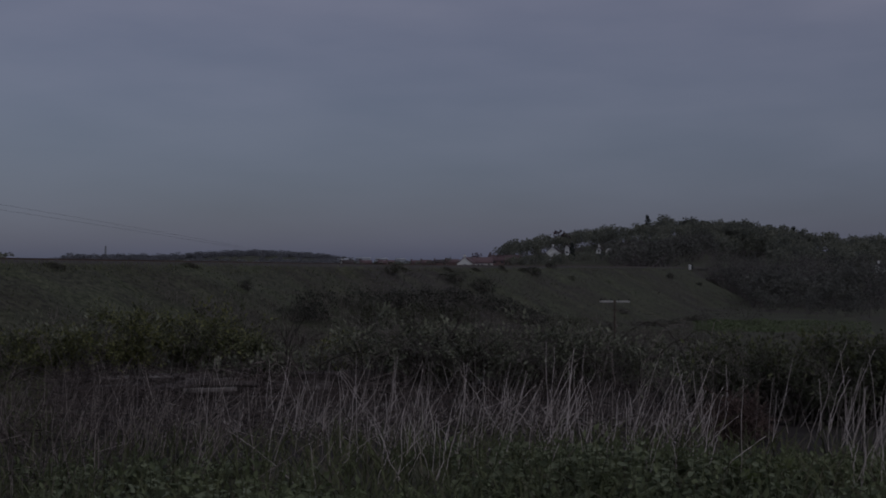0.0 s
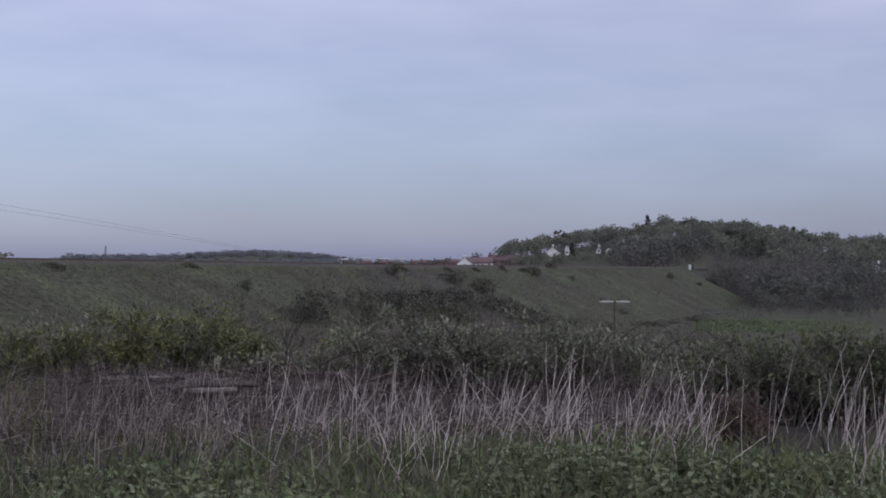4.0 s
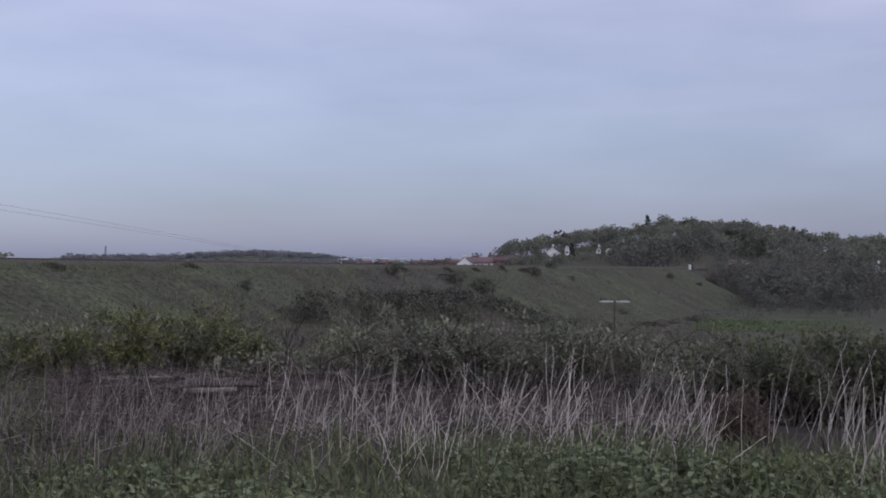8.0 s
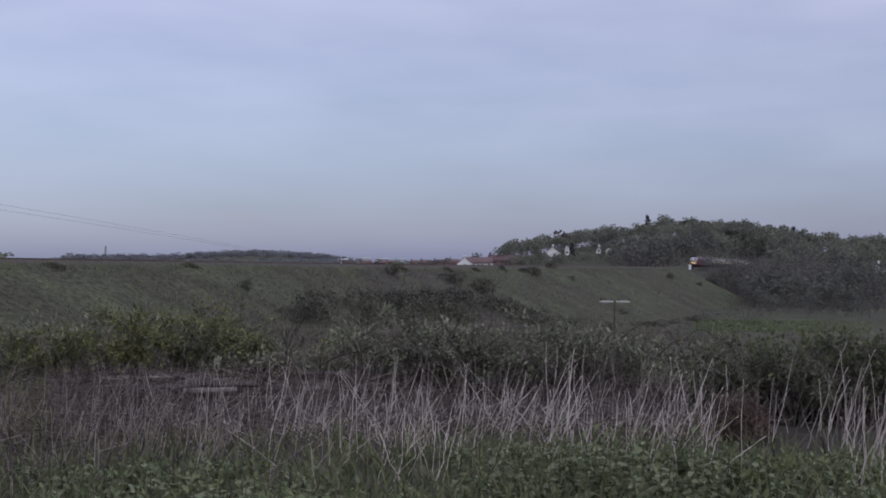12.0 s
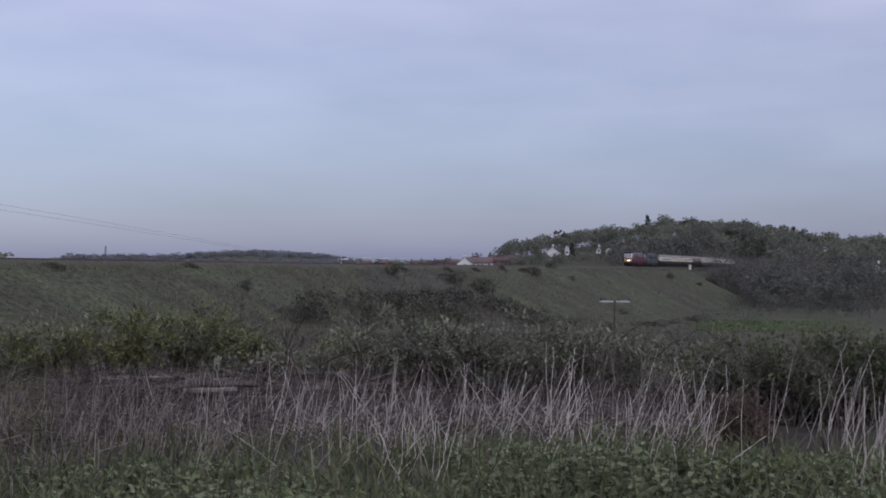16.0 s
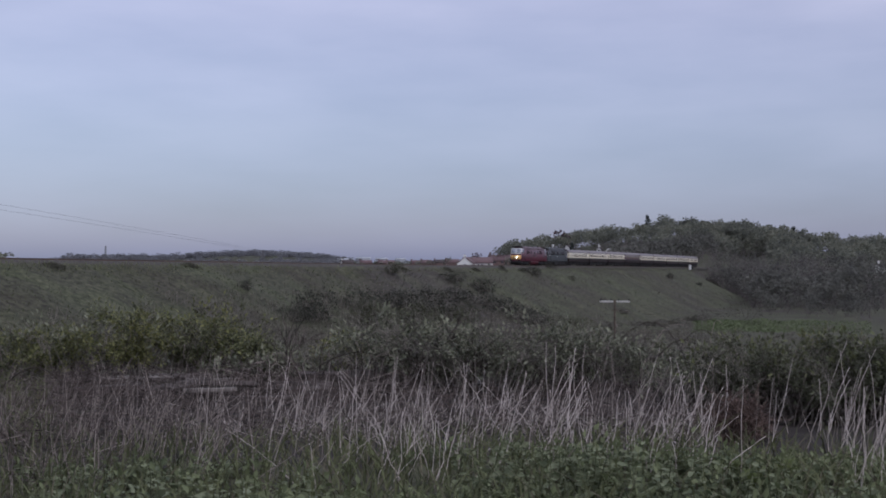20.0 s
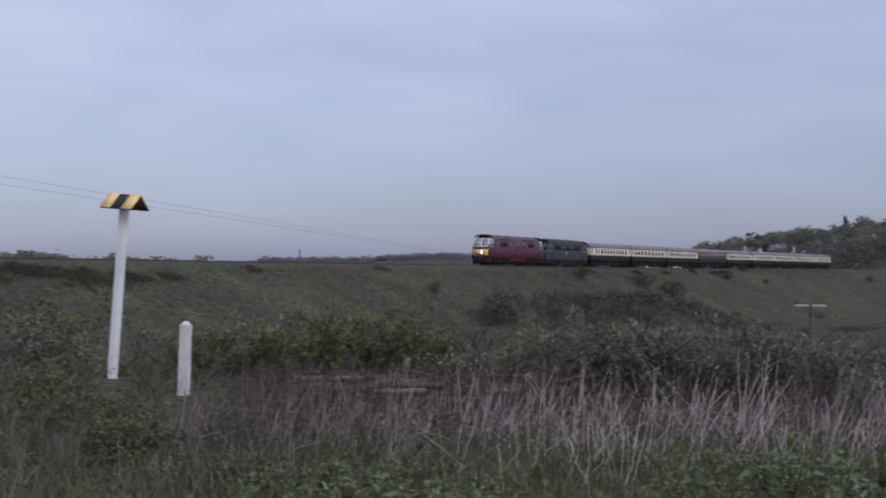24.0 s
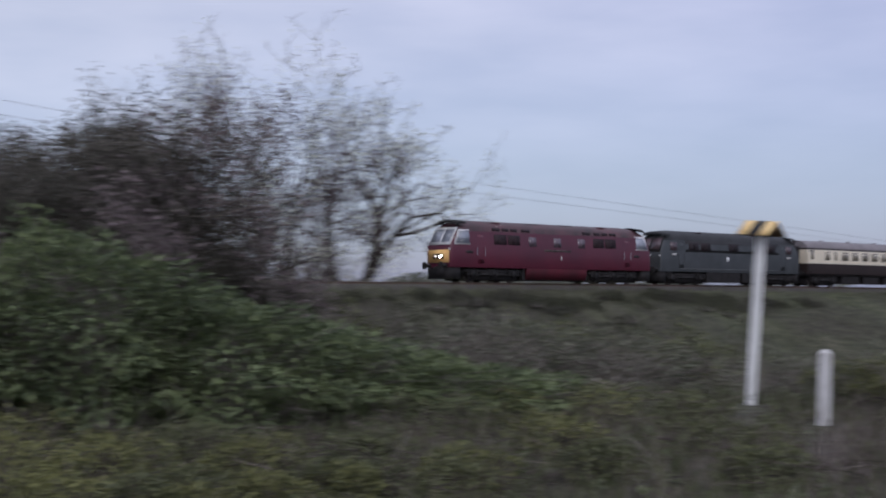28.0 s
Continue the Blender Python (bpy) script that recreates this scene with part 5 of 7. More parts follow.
def near_bushes():
    # the hedge behind the stalks
    # Yellow-green shoots on the upper tips also stand in for light from above.
    green = (M_TWIG, M_LEAF_BUSH, M_LEAF_SHOOT)
    grey = (M_TWIG, M_LEAF_BRAMBLE, M_LEAF_PALE)
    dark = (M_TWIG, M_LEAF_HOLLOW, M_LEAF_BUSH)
    make_arching("shrub", "leafy spring-green shrub with light leaf tips behind stalks", "shrub", 15.2, 18.2, 1.15, 0.8, 0.92, 1, 80, 4, 6, 0.056, (M_TWIG, M_LEAF_SHOOT, M_LEAF_PALE), 500)
    make_arching("shrub", "broad olive-green shrub, dark beneath, behind the stalks", "shrub", 12.3, 19.6, 1.5, 1.0, 1.02, 2, 120, 5, 5, 0.050, green, 1500)
    make_arching("shrub", "olive-green shrub with thin upright shoots behind stalks", "shrub", 9.7, 19.2, 0.85, 0.8, 0.86, 3, 70, 5, 5, 0.049, green, 800)
    make_arching("shrub", "low green shrub in rough grass past the stalks", "shrub", 17.9, 19.4, 0.9, 0.8, 0.66, 30, 60, 4, 5, 0.050, green, 400)
    make_arching("shrub", "small yellow-green shrub among dead stems", "shrub", 4.75, 18.6, 0.42, 0.4, 0.72, 4, 34, 4, 5, 0.048, (M_TWIG, M_LEAF_SHOOT, M_LEAF_SHOOT), 260, spread=0.35)
    make_arching("bramble", "grey-green bramble thicket with pale leaf tips", "bramble", 1.2, 16.4, 0.95, 0.9, 0.98, 5, 90, 5, 5, 0.053, grey, 900, spread=0.75, rad=0.009, gaps=0.1)
    make_arching("bramble", "grey-green bramble thicket with pale shoots and bare stems", "bramble", -2.3, 16.0, 1.0, 0.9, 0.96, 6, 90, 5, 5, 0.053, grey, 900, spread=0.75, rad=0.009, gaps=0.1)
    make_arching("bramble", "tangled bramble with arching bare canes", "bramble", -5.6, 16.6, 0.9, 0.8, 0.84, 7, 70, 5, 4, 0.053, grey, 500, spread=0.9, rad=0.009, gaps=0.15)
    make_arching("bramble", "straggling grey bramble with arching canes behind the stalks", "bramble", -8.8, 16.6, 1.0, 0.8, 0.74, 8, 55, 5, 4, 0.050, grey, 400, spread=1.0, rad=0.009, gaps=0.2)
    make_arching("bramble", "low grey twiggy bramble behind the stalks", "bramble", 6.9, 17.4, 0.7, 0.6, 0.52, 9, 50, 4, 2, 0.063, grey, 700)
    make_arching("bramble", "low brown bramble at the foot of the timber heap", "bramble", 9.0, 17.0, 0.8, 0.5, 0.40, 31, 40, 4, 1, 0.063, (M_STEM, M_LEAF_BRAMBLE, M_LEAF_PALE), 900)
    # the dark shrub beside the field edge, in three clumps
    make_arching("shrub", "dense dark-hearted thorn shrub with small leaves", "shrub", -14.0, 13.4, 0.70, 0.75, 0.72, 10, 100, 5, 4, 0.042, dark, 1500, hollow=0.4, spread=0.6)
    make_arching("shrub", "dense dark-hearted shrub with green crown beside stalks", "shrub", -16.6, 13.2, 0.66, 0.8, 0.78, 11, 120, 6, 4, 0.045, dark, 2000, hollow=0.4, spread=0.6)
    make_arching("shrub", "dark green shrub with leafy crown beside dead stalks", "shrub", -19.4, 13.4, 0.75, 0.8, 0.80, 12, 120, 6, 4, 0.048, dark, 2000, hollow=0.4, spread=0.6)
    make_arching("bramble", "bare twiggy bramble at the foot of the dark shrub", "bramble", -11.8, 13.6, 0.5, 0.6, 0.50, 32, 60, 5, 2, 0.039, grey, 300, spread=0.9)
    make_arching("shrub", "tall young yellow-green shrub with upright shoots", "shrub", -18.4, 18.2, 0.9, 0.7, 0.72, 13, 60, 4, 5, 0.053, green, 500, spread=0.3)
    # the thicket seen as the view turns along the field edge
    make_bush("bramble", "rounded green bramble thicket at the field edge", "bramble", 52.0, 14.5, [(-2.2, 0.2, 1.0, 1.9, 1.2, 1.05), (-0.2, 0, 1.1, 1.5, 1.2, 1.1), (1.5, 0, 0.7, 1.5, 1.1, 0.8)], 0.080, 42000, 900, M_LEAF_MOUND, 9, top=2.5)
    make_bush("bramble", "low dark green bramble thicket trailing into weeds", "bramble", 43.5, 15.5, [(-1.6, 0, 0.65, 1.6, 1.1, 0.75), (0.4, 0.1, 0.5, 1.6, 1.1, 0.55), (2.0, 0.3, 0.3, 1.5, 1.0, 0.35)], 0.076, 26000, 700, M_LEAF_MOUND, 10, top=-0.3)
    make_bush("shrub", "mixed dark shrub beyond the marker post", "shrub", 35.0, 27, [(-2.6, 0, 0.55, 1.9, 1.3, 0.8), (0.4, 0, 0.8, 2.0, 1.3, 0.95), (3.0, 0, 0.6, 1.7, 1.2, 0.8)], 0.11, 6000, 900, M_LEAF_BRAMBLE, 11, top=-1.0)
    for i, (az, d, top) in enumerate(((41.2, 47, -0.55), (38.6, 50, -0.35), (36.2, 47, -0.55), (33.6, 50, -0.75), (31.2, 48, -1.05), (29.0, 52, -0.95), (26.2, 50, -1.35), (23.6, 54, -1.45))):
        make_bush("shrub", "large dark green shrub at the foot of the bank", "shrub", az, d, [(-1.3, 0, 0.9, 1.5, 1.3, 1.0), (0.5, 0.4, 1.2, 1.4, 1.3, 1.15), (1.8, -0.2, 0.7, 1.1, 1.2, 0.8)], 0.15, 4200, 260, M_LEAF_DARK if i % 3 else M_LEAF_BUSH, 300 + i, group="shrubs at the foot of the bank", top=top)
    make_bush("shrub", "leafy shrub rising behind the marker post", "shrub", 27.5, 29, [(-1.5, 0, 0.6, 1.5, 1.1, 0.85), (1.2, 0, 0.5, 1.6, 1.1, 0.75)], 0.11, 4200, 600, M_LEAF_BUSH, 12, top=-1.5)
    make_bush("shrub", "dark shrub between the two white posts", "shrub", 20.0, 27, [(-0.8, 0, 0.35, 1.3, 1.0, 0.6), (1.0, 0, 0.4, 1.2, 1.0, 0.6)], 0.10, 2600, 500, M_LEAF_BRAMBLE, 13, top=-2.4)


def weed_clumps():
    """Fresh green and yellowish weed clumps along the field edge."""
    rng = np.random.default_rng(90)
    spots = [(54.5, 9.6, 0.55, 0.5, 1), (51.5, 10.2, 0.45, 0.4, 1), (48.0, 9.4, 0.35, 0.3, 0), (45.0, 10.8, 0.4, 0.35, 1), (41.5, 9.6, 0.35, 0.28, 0), (38.5, 11.0, 0.4, 0.32, 0), (35.0, 10.0, 0.35, 0.3, 1), (31.5, 12.2, 0.5, 0.34, 1), (28.0, 10.4, 0.4, 0.3, 0),
             (24.5, 12.5, 0.4, 0.3, 0), (22.0, 10.2, 0.35, 0.3, 0), (26.0, 14.6, 0.6, 0.4, 0), (33.0, 15.4, 0.7, 0.42, 1), (37.0, 14.0, 0.6, 0.4, 0), (30.0, 16.8, 0.8, 0.42, 0), (47.5, 11.6, 0.5, 0.4, 0), (56.5, 11.4, 0.6, 0.5, 1), (53.0, 8.6, 0.5, 0.42, 1), (50.0, 8.9, 0.4, 0.34, 0), (43.0, 9.0, 0.35, 0.3, 1), (39.8, 9.3, 0.3, 0.28, 1), (36.5, 9.6, 0.35, 0.3, 0), (46.6, 8.8, 0.35, 0.26, 1)]
    for i, (az, d, w, h, yellow) in enumerate(spots):
        blobs = [(rng.normal(0, w * 0.5), rng.normal(0, w * 0.4), h * 0.5, w * 0.6, w * 0.5, h * 0.55) for _ in range(3)]
        make_bush("weed_clump", "fresh yellow-green weed clump at the field edge" if yellow else "dull green weed clump at the field edge", "weeds", az, d, blobs, 0.042, 1500, 60, M_LEAF_SHOOT if yellow else M_LEAF_BUSH, 200 + i, twig=M_STEM, group="weed clumps")


def bank_bushes():
    """Gorse and scrub dotted over the bank and the valley side."""
    rng = np.random.default_rng(40)
    placed = [  # bearing, distance, half width, height, dark
        (8.77, 131.8, 0.8, 1.2, 1), (5.64, 132.8, 2.6, 3.0, 1), (6.64, 128.5, 1.7, 1.7, 1), (3.63, 145.5, 2.6, 2.4, 1), (2.12, 158.9, 3.1, 2.6, 1), (0.61, 163.4, 3.2, 2.9, 1), (-0.91, 183.1, 3.6, 2.7, 1),
        (-1.67, 199.4, 2.6, 2.0, 1), (-2.42, 189.4, 3.7, 2.7, 1), (-0.4, 196.0, 3.0, 1.3, 1), (3.63, 138.7, 2.7, 2.4, 0), (1.36, 149.3, 3.3, 2.9, 0), (-1.16, 165.4, 3.6, 3.0, 0), (-3.68, 190.1, 3.7, 2.5, 1),
        (-5.44, 198.3, 3.5, 2.4, 0), (-10.03, 358.2, 1.3, 1.7, 1), (-11.29, 377.1, 1.0, 1.3, 1), (-4.06, 246.2, 1.9, 1.5, 1), (-3.56, 243.4, 1.1, 0.9, 1), (-5.69, 264.5, 1.2, 0.9, 0), (2.37, 179.1, 1.7, 1.4, 0),
        (3.03, 196.0, 0.7, 1.3, 1), (-4.81, 267.9, 1.1, 1.4, 1), (-7.93, 252, 2.2, 0.8, 2), (-8.9, 240, 4.5, 1.3, 2), (-7.2, 225, 3.5, 1.0, 2), (-10.0, 246, 4.2, 1.2, 2), (-6.4, 205, 3.6, 1.3, 2), (-8.2, 190, 3.0, 1.2, 2), (-11.85, 415.0, 3.4, 4.0, 1), (-10.9, 262, 3.6, 1.4, 2),
        (1.0, 118, 2.6, 1.4, 2), (-2.6, 140, 3.2, 1.6, 2), (-5.0, 150, 3.0, 1.4, 2), (4.6, 108, 2.4, 1.3, 2), (8.2, 100, 2.2, 1.0, 2), (-7.5, 150, 3.0, 1.4, 2), (12.0, 96, 2.4, 1.0, 2), (15.0, 92, 2.0, 0.9, 2), (35.35, 72.3, 1.4, 1.3, 0), (33.48, 77.7, 1.0, 0.9, 1), (30.36, 79.1, 1.2, 1.0, 0), (28.16, 83.5, 1.5, 1.5, 1), (26.18, 82.8, 1.6, 1.8, 0), (32.29, 81.9, 1.1, 0.7, 1),
        (36.75, 76.2, 1.3, 1.0, 1), (24.69, 91.6, 1.2, 1.0, 0), (35.13, 78.6, 1.6, 1.4, 1), (29.39, 86.0, 1.1, 0.8, 0), (25.69, 92.9, 1.2, 0.6, 1), (23.69, 92.4, 1.2, 1.0, 0), (28.9, 76.0, 1.2, 0.9, 1),
        (31.0, 66, 2.2, 1.4, 1), (34.0, 60, 2.0, 1.3, 0), (26.0, 60, 2.2, 1.4, 0),
        (39.5, 64, 2.2, 1.6, 0), (42.0, 60, 2.0, 1.4, 0), (38.0, 52, 2.0, 1.5, 0), (33.0, 48, 2.0, 1.4, 1), (29.0, 50, 1.8, 1.3, 0), (24.0, 48, 2.0, 1.3, 0), (36.0, 44, 1.9, 1.5, 1), (31.0, 40, 1.6, 1.2, 0), (27.0, 42, 1.7, 1.2, 1), (40.5, 46, 2.0, 1.7, 0), (20.0, 52, 1.8, 1.2, 0), (17.0, 58, 1.9, 1.1, 0)]
    protos = []
    for k in range(6):
        r = np.random.default_rng(60 + k)
        blobs = [(r.normal(0, 0.45), r.normal(0, 0.4), r.uniform(0.25, 0.5), r.uniform(0.4, 0.7), r.uniform(0.4, 0.6), r.uniform(0.3, 0.55)) for _ in range(4)]
        gl, gt = bush_geo(r, blobs, 0.072, 2000 if k < 4 else 1000, 80 if k < 4 else 160, 0.6)
        t = empty("scrub_bush", ("dark gorse bush on the grassy bank", "grey-green scrub bush on the grassy slope", "low brownish thicket of brambles on the slope")[k // 2], "bush", "bushes on the railway bank")
        part("foliage", gl, (M_GORSE, M_LEAF_DARK, M_SCRUB)[k // 2], t)
        tagged(part("woody_frame", gt, M_TWIG, t), kind="stuff")
        protos.append(t)
    first = [True] * 6
    for i, (az, d, w, h, dark) in enumerate(placed):
        dark = 2 if 22 < az < 38 and d > 70 else dark
        k = (2, 0, 4)[dark] + i % 2
        x, y, z = ground_at(az, on_bank(az, d) if d > 70 else d)
        m = Matrix.Translation((x, y, z - 0.1)) @ Matrix.Rotation(rng.uniform(0, 6.28), 4, "Z")
        t = protos[k] if first[k] else copy_thing(protos[k], m)
        first[k] = False
        t.matrix_basis = m @ Matrix.Diagonal((w * (0.8 if az > 22 else 1.12), w, h * (0.5 if 22 < az < 38 and d > 70 else 1.2), 1))


def rough_grass():
    """Tussocks and low weeds over the bank and the valley."""
    rng = np.random.default_rng(8)
    g, g2, gl = Geo(), Geo(), Geo()
    for az0, az1, d0, d1, n, h, w in ((-22, 60, 15, 32, 16000, 0.30, 0.012), (-20, 58, 32, 75, 15000, 0.34, 0.022)):
        p = scatter(rng, n, az0, az1, d0, d1)
        s, off = nearest_track(p[:, 0], p[:, 1])
        paz, pd = np.degrees(np.arctan2(-p[:, 0], p[:, 1])), np.hypot(p[:, 0], p[:, 1])
        p = p[(np.abs(off) > 3.8) & off_post_sightline(p) & ((paz > 18.5) | (pd > 19.5))]
        patch = wave(p[:, 0], p[:, 1], 11.0, 4) + rng.normal(0, 0.4, len(p))
        blades(g, p[patch > -0.4], h, rng, 0, 0.4, w)
        blades(g2, p[patch <= -0.4], h, rng, 0, 0.5, w)
    stuff("rough_grass", g, M_BLADE, "rough olive-green tussock grass over the slopes", "grass")
    stuff("dry_grass", g2, M_STRAW, "dry straw-coloured grass over the slopes", "grass")
    # fringe along the shoulder of the bank, in front of the ballast
    gf = Geo()
    s = -440 + 500 * rng.random(16000) ** 0.8
    off = np.where(rng.random(len(s)) < 0.5, rng.uniform(2.9, 5.0, len(s)), -rng.uniform(3.4, 6.0, len(s)))
    x, y, _ = track_at(s)
    a = np.interp(s, TS, TA)
    px, py = x - np.sin(a) * off, y + np.cos(a) * off
    blades(gf, np.stack([px, py, land(px, py)], 1), np.where((off > 0) & (off < 4.3) & (np.hypot(px, py) < 165), np.where(s > -14, 0.75, 0.42), 0.20) * rng.uniform(0.4, 1.3, len(s)), rng, 0, 0.5, 0.03)
    stuff("bank_top_grass", gf, M_FRINGE, "ragged grass along the shoulder of the railway bank", "grass")
    # a few low clumps on the shoulder of the bank
    gh, gn = Geo(), Geo()
    for c, w, h, o in ((-118, 1.5, 0.5, -4.6), (-101, 1.1, 0.55, -4.2), (-92, 0.8, 0.45, -4.4), (-141, 2.2, 0.4, 4.0), (-74, 1.8, 0.35, 3.8), (-163, 2.4, 0.5, 4.2), (-196, 1.4, 1.0, 3.9), (-178, 1.6, 0.5, 4.4), (-48, 1.6, 0.3, 4.0)) + tuple((c, w, h * w ** 0.4, o) for c, w, h, o in zip(np.cumsum(rng.uniform(0.8, 3.4, 40)) - 36, rng.uniform(0.5, 2.6, 40), rng.uniform(0.15, 0.55, 40), rng.uniform(4.1, 6.2, 40))):
        tx, ty, _ = track_at(c)
        ta = float(np.interp(c, TS, TA))
        n = int(500 * w)
        q = rng.normal(0, 0.45, (n, 3)) * [w, 0.8, 0]
        qx, qy = tx - math.sin(ta) * (o + q[:, 1]) + math.cos(ta) * q[:, 0], ty + math.cos(ta) * (o + q[:, 1]) + math.sin(ta) * q[:, 0]
        dome = h * np.exp(-(q[:, 0] / w) ** 2 * 1.5 - q[:, 1] ** 2)
        leaves(gh if rng.random() < 0.5 or c < -40 else gn, np.stack([qx, qy, land(qx, qy) + dome * rng.random(n) ** 0.5], 1), 0.15, rng)
    stuff("lineside_scrub", gh, M_SCRUB, "low brambles along the shoulder of the line", "undergrowth")
    stuff("lineside_scrub", gn, M_LEAF_DARK, "low green shrubs along the shoulder of the line", "undergrowth")
    # tussocks over the bank, green, olive and faded brown by patches
    tufts = [Geo(), Geo(), Geo()]
    for az0, az1, d0, d1, n, h, w in ((-12, 46, 72, 140, 42000, 0.17, 0.030), (-13, 24, 140, 240, 42000, 0.20, 0.050), (-14, 10, 240, 440, 22000, 0.24, 0.085)):
        p = scatter(rng, n, az0, az1, d0, d1)
        s, off = nearest_track(p[:, 0], p[:, 1])
        p = p[off > 4.0]
        kind = wave(p[:, 0], p[:, 1], 13.0, 7) + 0.6 * wave(p[:, 0], p[:, 1], 4.5, 3) + rng.normal(0, 0.3, len(p))
        kind += np.interp(np.degrees(np.arctan2(-p[:, 0], p[:, 1])), [-9, -2, 3, 10], [-0.6, -0.45, 0.2, 0.6])
        for g_, lo, hi in zip(tufts, (0.22, -0.25, -9), (9, 0.22, -0.25)):
            q = p[(kind > lo) & (kind <= hi)]
            blades(g_, q, h * rng.uniform(0.5, 1.3, len(q)), rng, 0, 0.45, w)
    for g_, m_, lab in zip(tufts, (M_TUFT_GREEN, M_TUSSOCK, M_TUFT_BROWN), ("green", "olive", "faded brown")):
        stuff("bank_tussocks", g_, m_, lab + " tussock grass over the railway bank", "grass")
    # ragged low scrub about the gorse
    gk, gw = Geo(), Geo()
    p = scatter(rng, 5200, -11, 17, 98, 256)
    az, dd = np.degrees(np.arctan2(-p[:, 0], p[:, 1])), np.hypot(p[:, 0], p[:, 1])
    s, off = nearest_track(p[:, 0], p[:, 1])
    mid = np.interp(az, [-11, -4, 3, 8, 12, 17], [228, 201, 158, 128, 112, 103])
    near = np.exp(-((dd - mid + 12) / 24) ** 2) * np.interp(az, [-11, -8, -4, 6, 10, 17], [0.5, 0.6, 1, 1, 0.35, 0.3])
    p = p[(rng.random(len(p)) < near) & (off > 9)]
    q = scatter(rng, 620, -17, -6.4, 135, 262)
    q = q[(rng.random(len(q)) < 0.30 + 0.3 * wave(q[:, 0], q[:, 1], 16.0, 5)) & (nearest_track(q[:, 0], q[:, 1])[1] > 16)]
    p = np.concatenate([p, q])
    for x, y, z in p:
        r, h = rng.uniform(0.5, 1.5), rng.uniform(0.35, 1.15)
        n = int(40 * r * r + 24)
        q = np.stack([x + rng.normal(0, r * 0.6, n), y + rng.normal(0, r * 0.6, n), z + h * rng.random(n) ** 0.7], 1)
        leaves(gk, q, 0.15, rng)
        b = q[: n // 5]
        tubes(gw, b * [1, 1, 0] + [0, 0, z - 0.1], b + rng.normal(0, 0.15, b.shape) + [0, 0, 0.25], 0.022, 0.010, 3)
    stuff("bank_scrub", gk, M_SCRUB, "ragged low scrub and brambles about the gorse", "undergrowth")
    stuff("bank_scrub_twigs", gw, M_TWIG, "grey bare twigs of the low scrub", "undergrowth")
    # leafy low scrub on the near slopes
    for az0, az1, d0, d1, n, size in ((-22, 60, 17, 45, 26000, 0.08), (-20, 55, 45, 110, 22000, 0.15)):
        p = scatter(rng, n, az0, az1, d0, d1)
        keep = wave(p[:, 0], p[:, 1], 5.0, 6) + 0.5 * wave(p[:, 0], p[:, 1], 14.0, 2) > -0.05
        keep &= (np.degrees(np.arctan2(-p[:, 0], p[:, 1])) > 18.5) | (np.hypot(p[:, 0], p[:, 1]) > 19)
        keep &= (np.hypot(p[:, 0] + 7.85, p[:, 1] - 18.7) > 1.8) & (np.hypot(p[:, 0] + 5.3, p[:, 1] - 15.0) > 1.8)
        p = p[keep]
        p[:, 2] += np.abs(rng.normal(0, 0.16, len(p)))
        leaves(gl, p, size, rng)
    stuff("low_scrub", gl, M_LEAF_BRAMBLE, "low tangled bramble and weeds on the near slopes", "undergrowth")
    # short green grass of the meadow, thinning towards its edges
    gm = Geo()
    p = scatter(rng, 26000, -18.5, -11.0, 236, 298)
    az, dd = np.degrees(np.arctan2(-p[:, 0], p[:, 1])), np.hypot(p[:, 0], p[:, 1])
    dense = np.interp(az, [-18.5, -14.6, -12.4, -11.3, -11.0], [0.15, 0.5, 1, 0.9, 0.1]) * np.interp(dd + 6 * wave(az * 3, dd / 8, 1.6, 2), [238, 252, 284, 296], [0, 1, 1, 0])
    p = p[rng.random(len(p)) < dense]
    blades(gm, p, 0.22 * rng.uniform(0.5, 1.3, len(p)), rng, 0, 0.5, 0.12)
    stuff("meadow_grass", gm, M_MEADOW, "short green grass of the valley meadow", "grass")
    x, y, z = ground_at(-11.5, 268)
    t = empty("field_gate", "small pale timber gate at the meadow's edge", "gate", m=Matrix.Translation((x, y, z)) @ Matrix.Rotation(radians(-10), 4, "Z"))
    for px in (-0.45, 0.45):
        part("gate_post", bevel_box(px - 0.07, px + 0.07, -0.07, 0.07, -0.2, 1.25, 0.02), M_TIMBER_PALE, t)
    for pz in (0.4, 0.75, 1.1):
        part("gate_rail", bevel_box(-0.38, 0.38, -0.03, 0.03, pz - 0.035, pz + 0.035, 0.01), M_TIMBER_PALE, t)


def chain(points, radii, n=5):
    """One connected tapered stem through points."""
    p, r = np.asarray(points, float), np.asarray(radii, float)
    d = unit(np.gradient(p, axis=0))
    ref = np.where(np.abs(d[:, 2:3]) > 0.9, [[1.0, 0, 0]], [[0, 0, 1.0]])
    a = unit(np.cross(d, ref))
    b = np.cross(d, a)
    w = np.arange(n) * 2 * np.pi / n
    v = p[:, None] + (a[:, None] * np.cos(w)[None, :, None] + b[:, None] * np.sin(w)[None, :, None]) * r[:, None, None]
    i, j = np.meshgrid(np.arange(len(p) - 1), np.arange(n), indexing="ij")
    i, j = i.ravel(), j.ravel()
    g = Geo().add(v, np.stack([i * n + j, i * n + (j + 1) % n, (i + 1) * n + (j + 1) % n, (i + 1) * n + j], 1))
    for e in (0, len(p) - 1):
        g.f.append(np.array([[e * n + q for q in (range(n) if e else range(n - 1, -1, -1))]]))
        g.m.append(np.zeros(1, int))
    return g


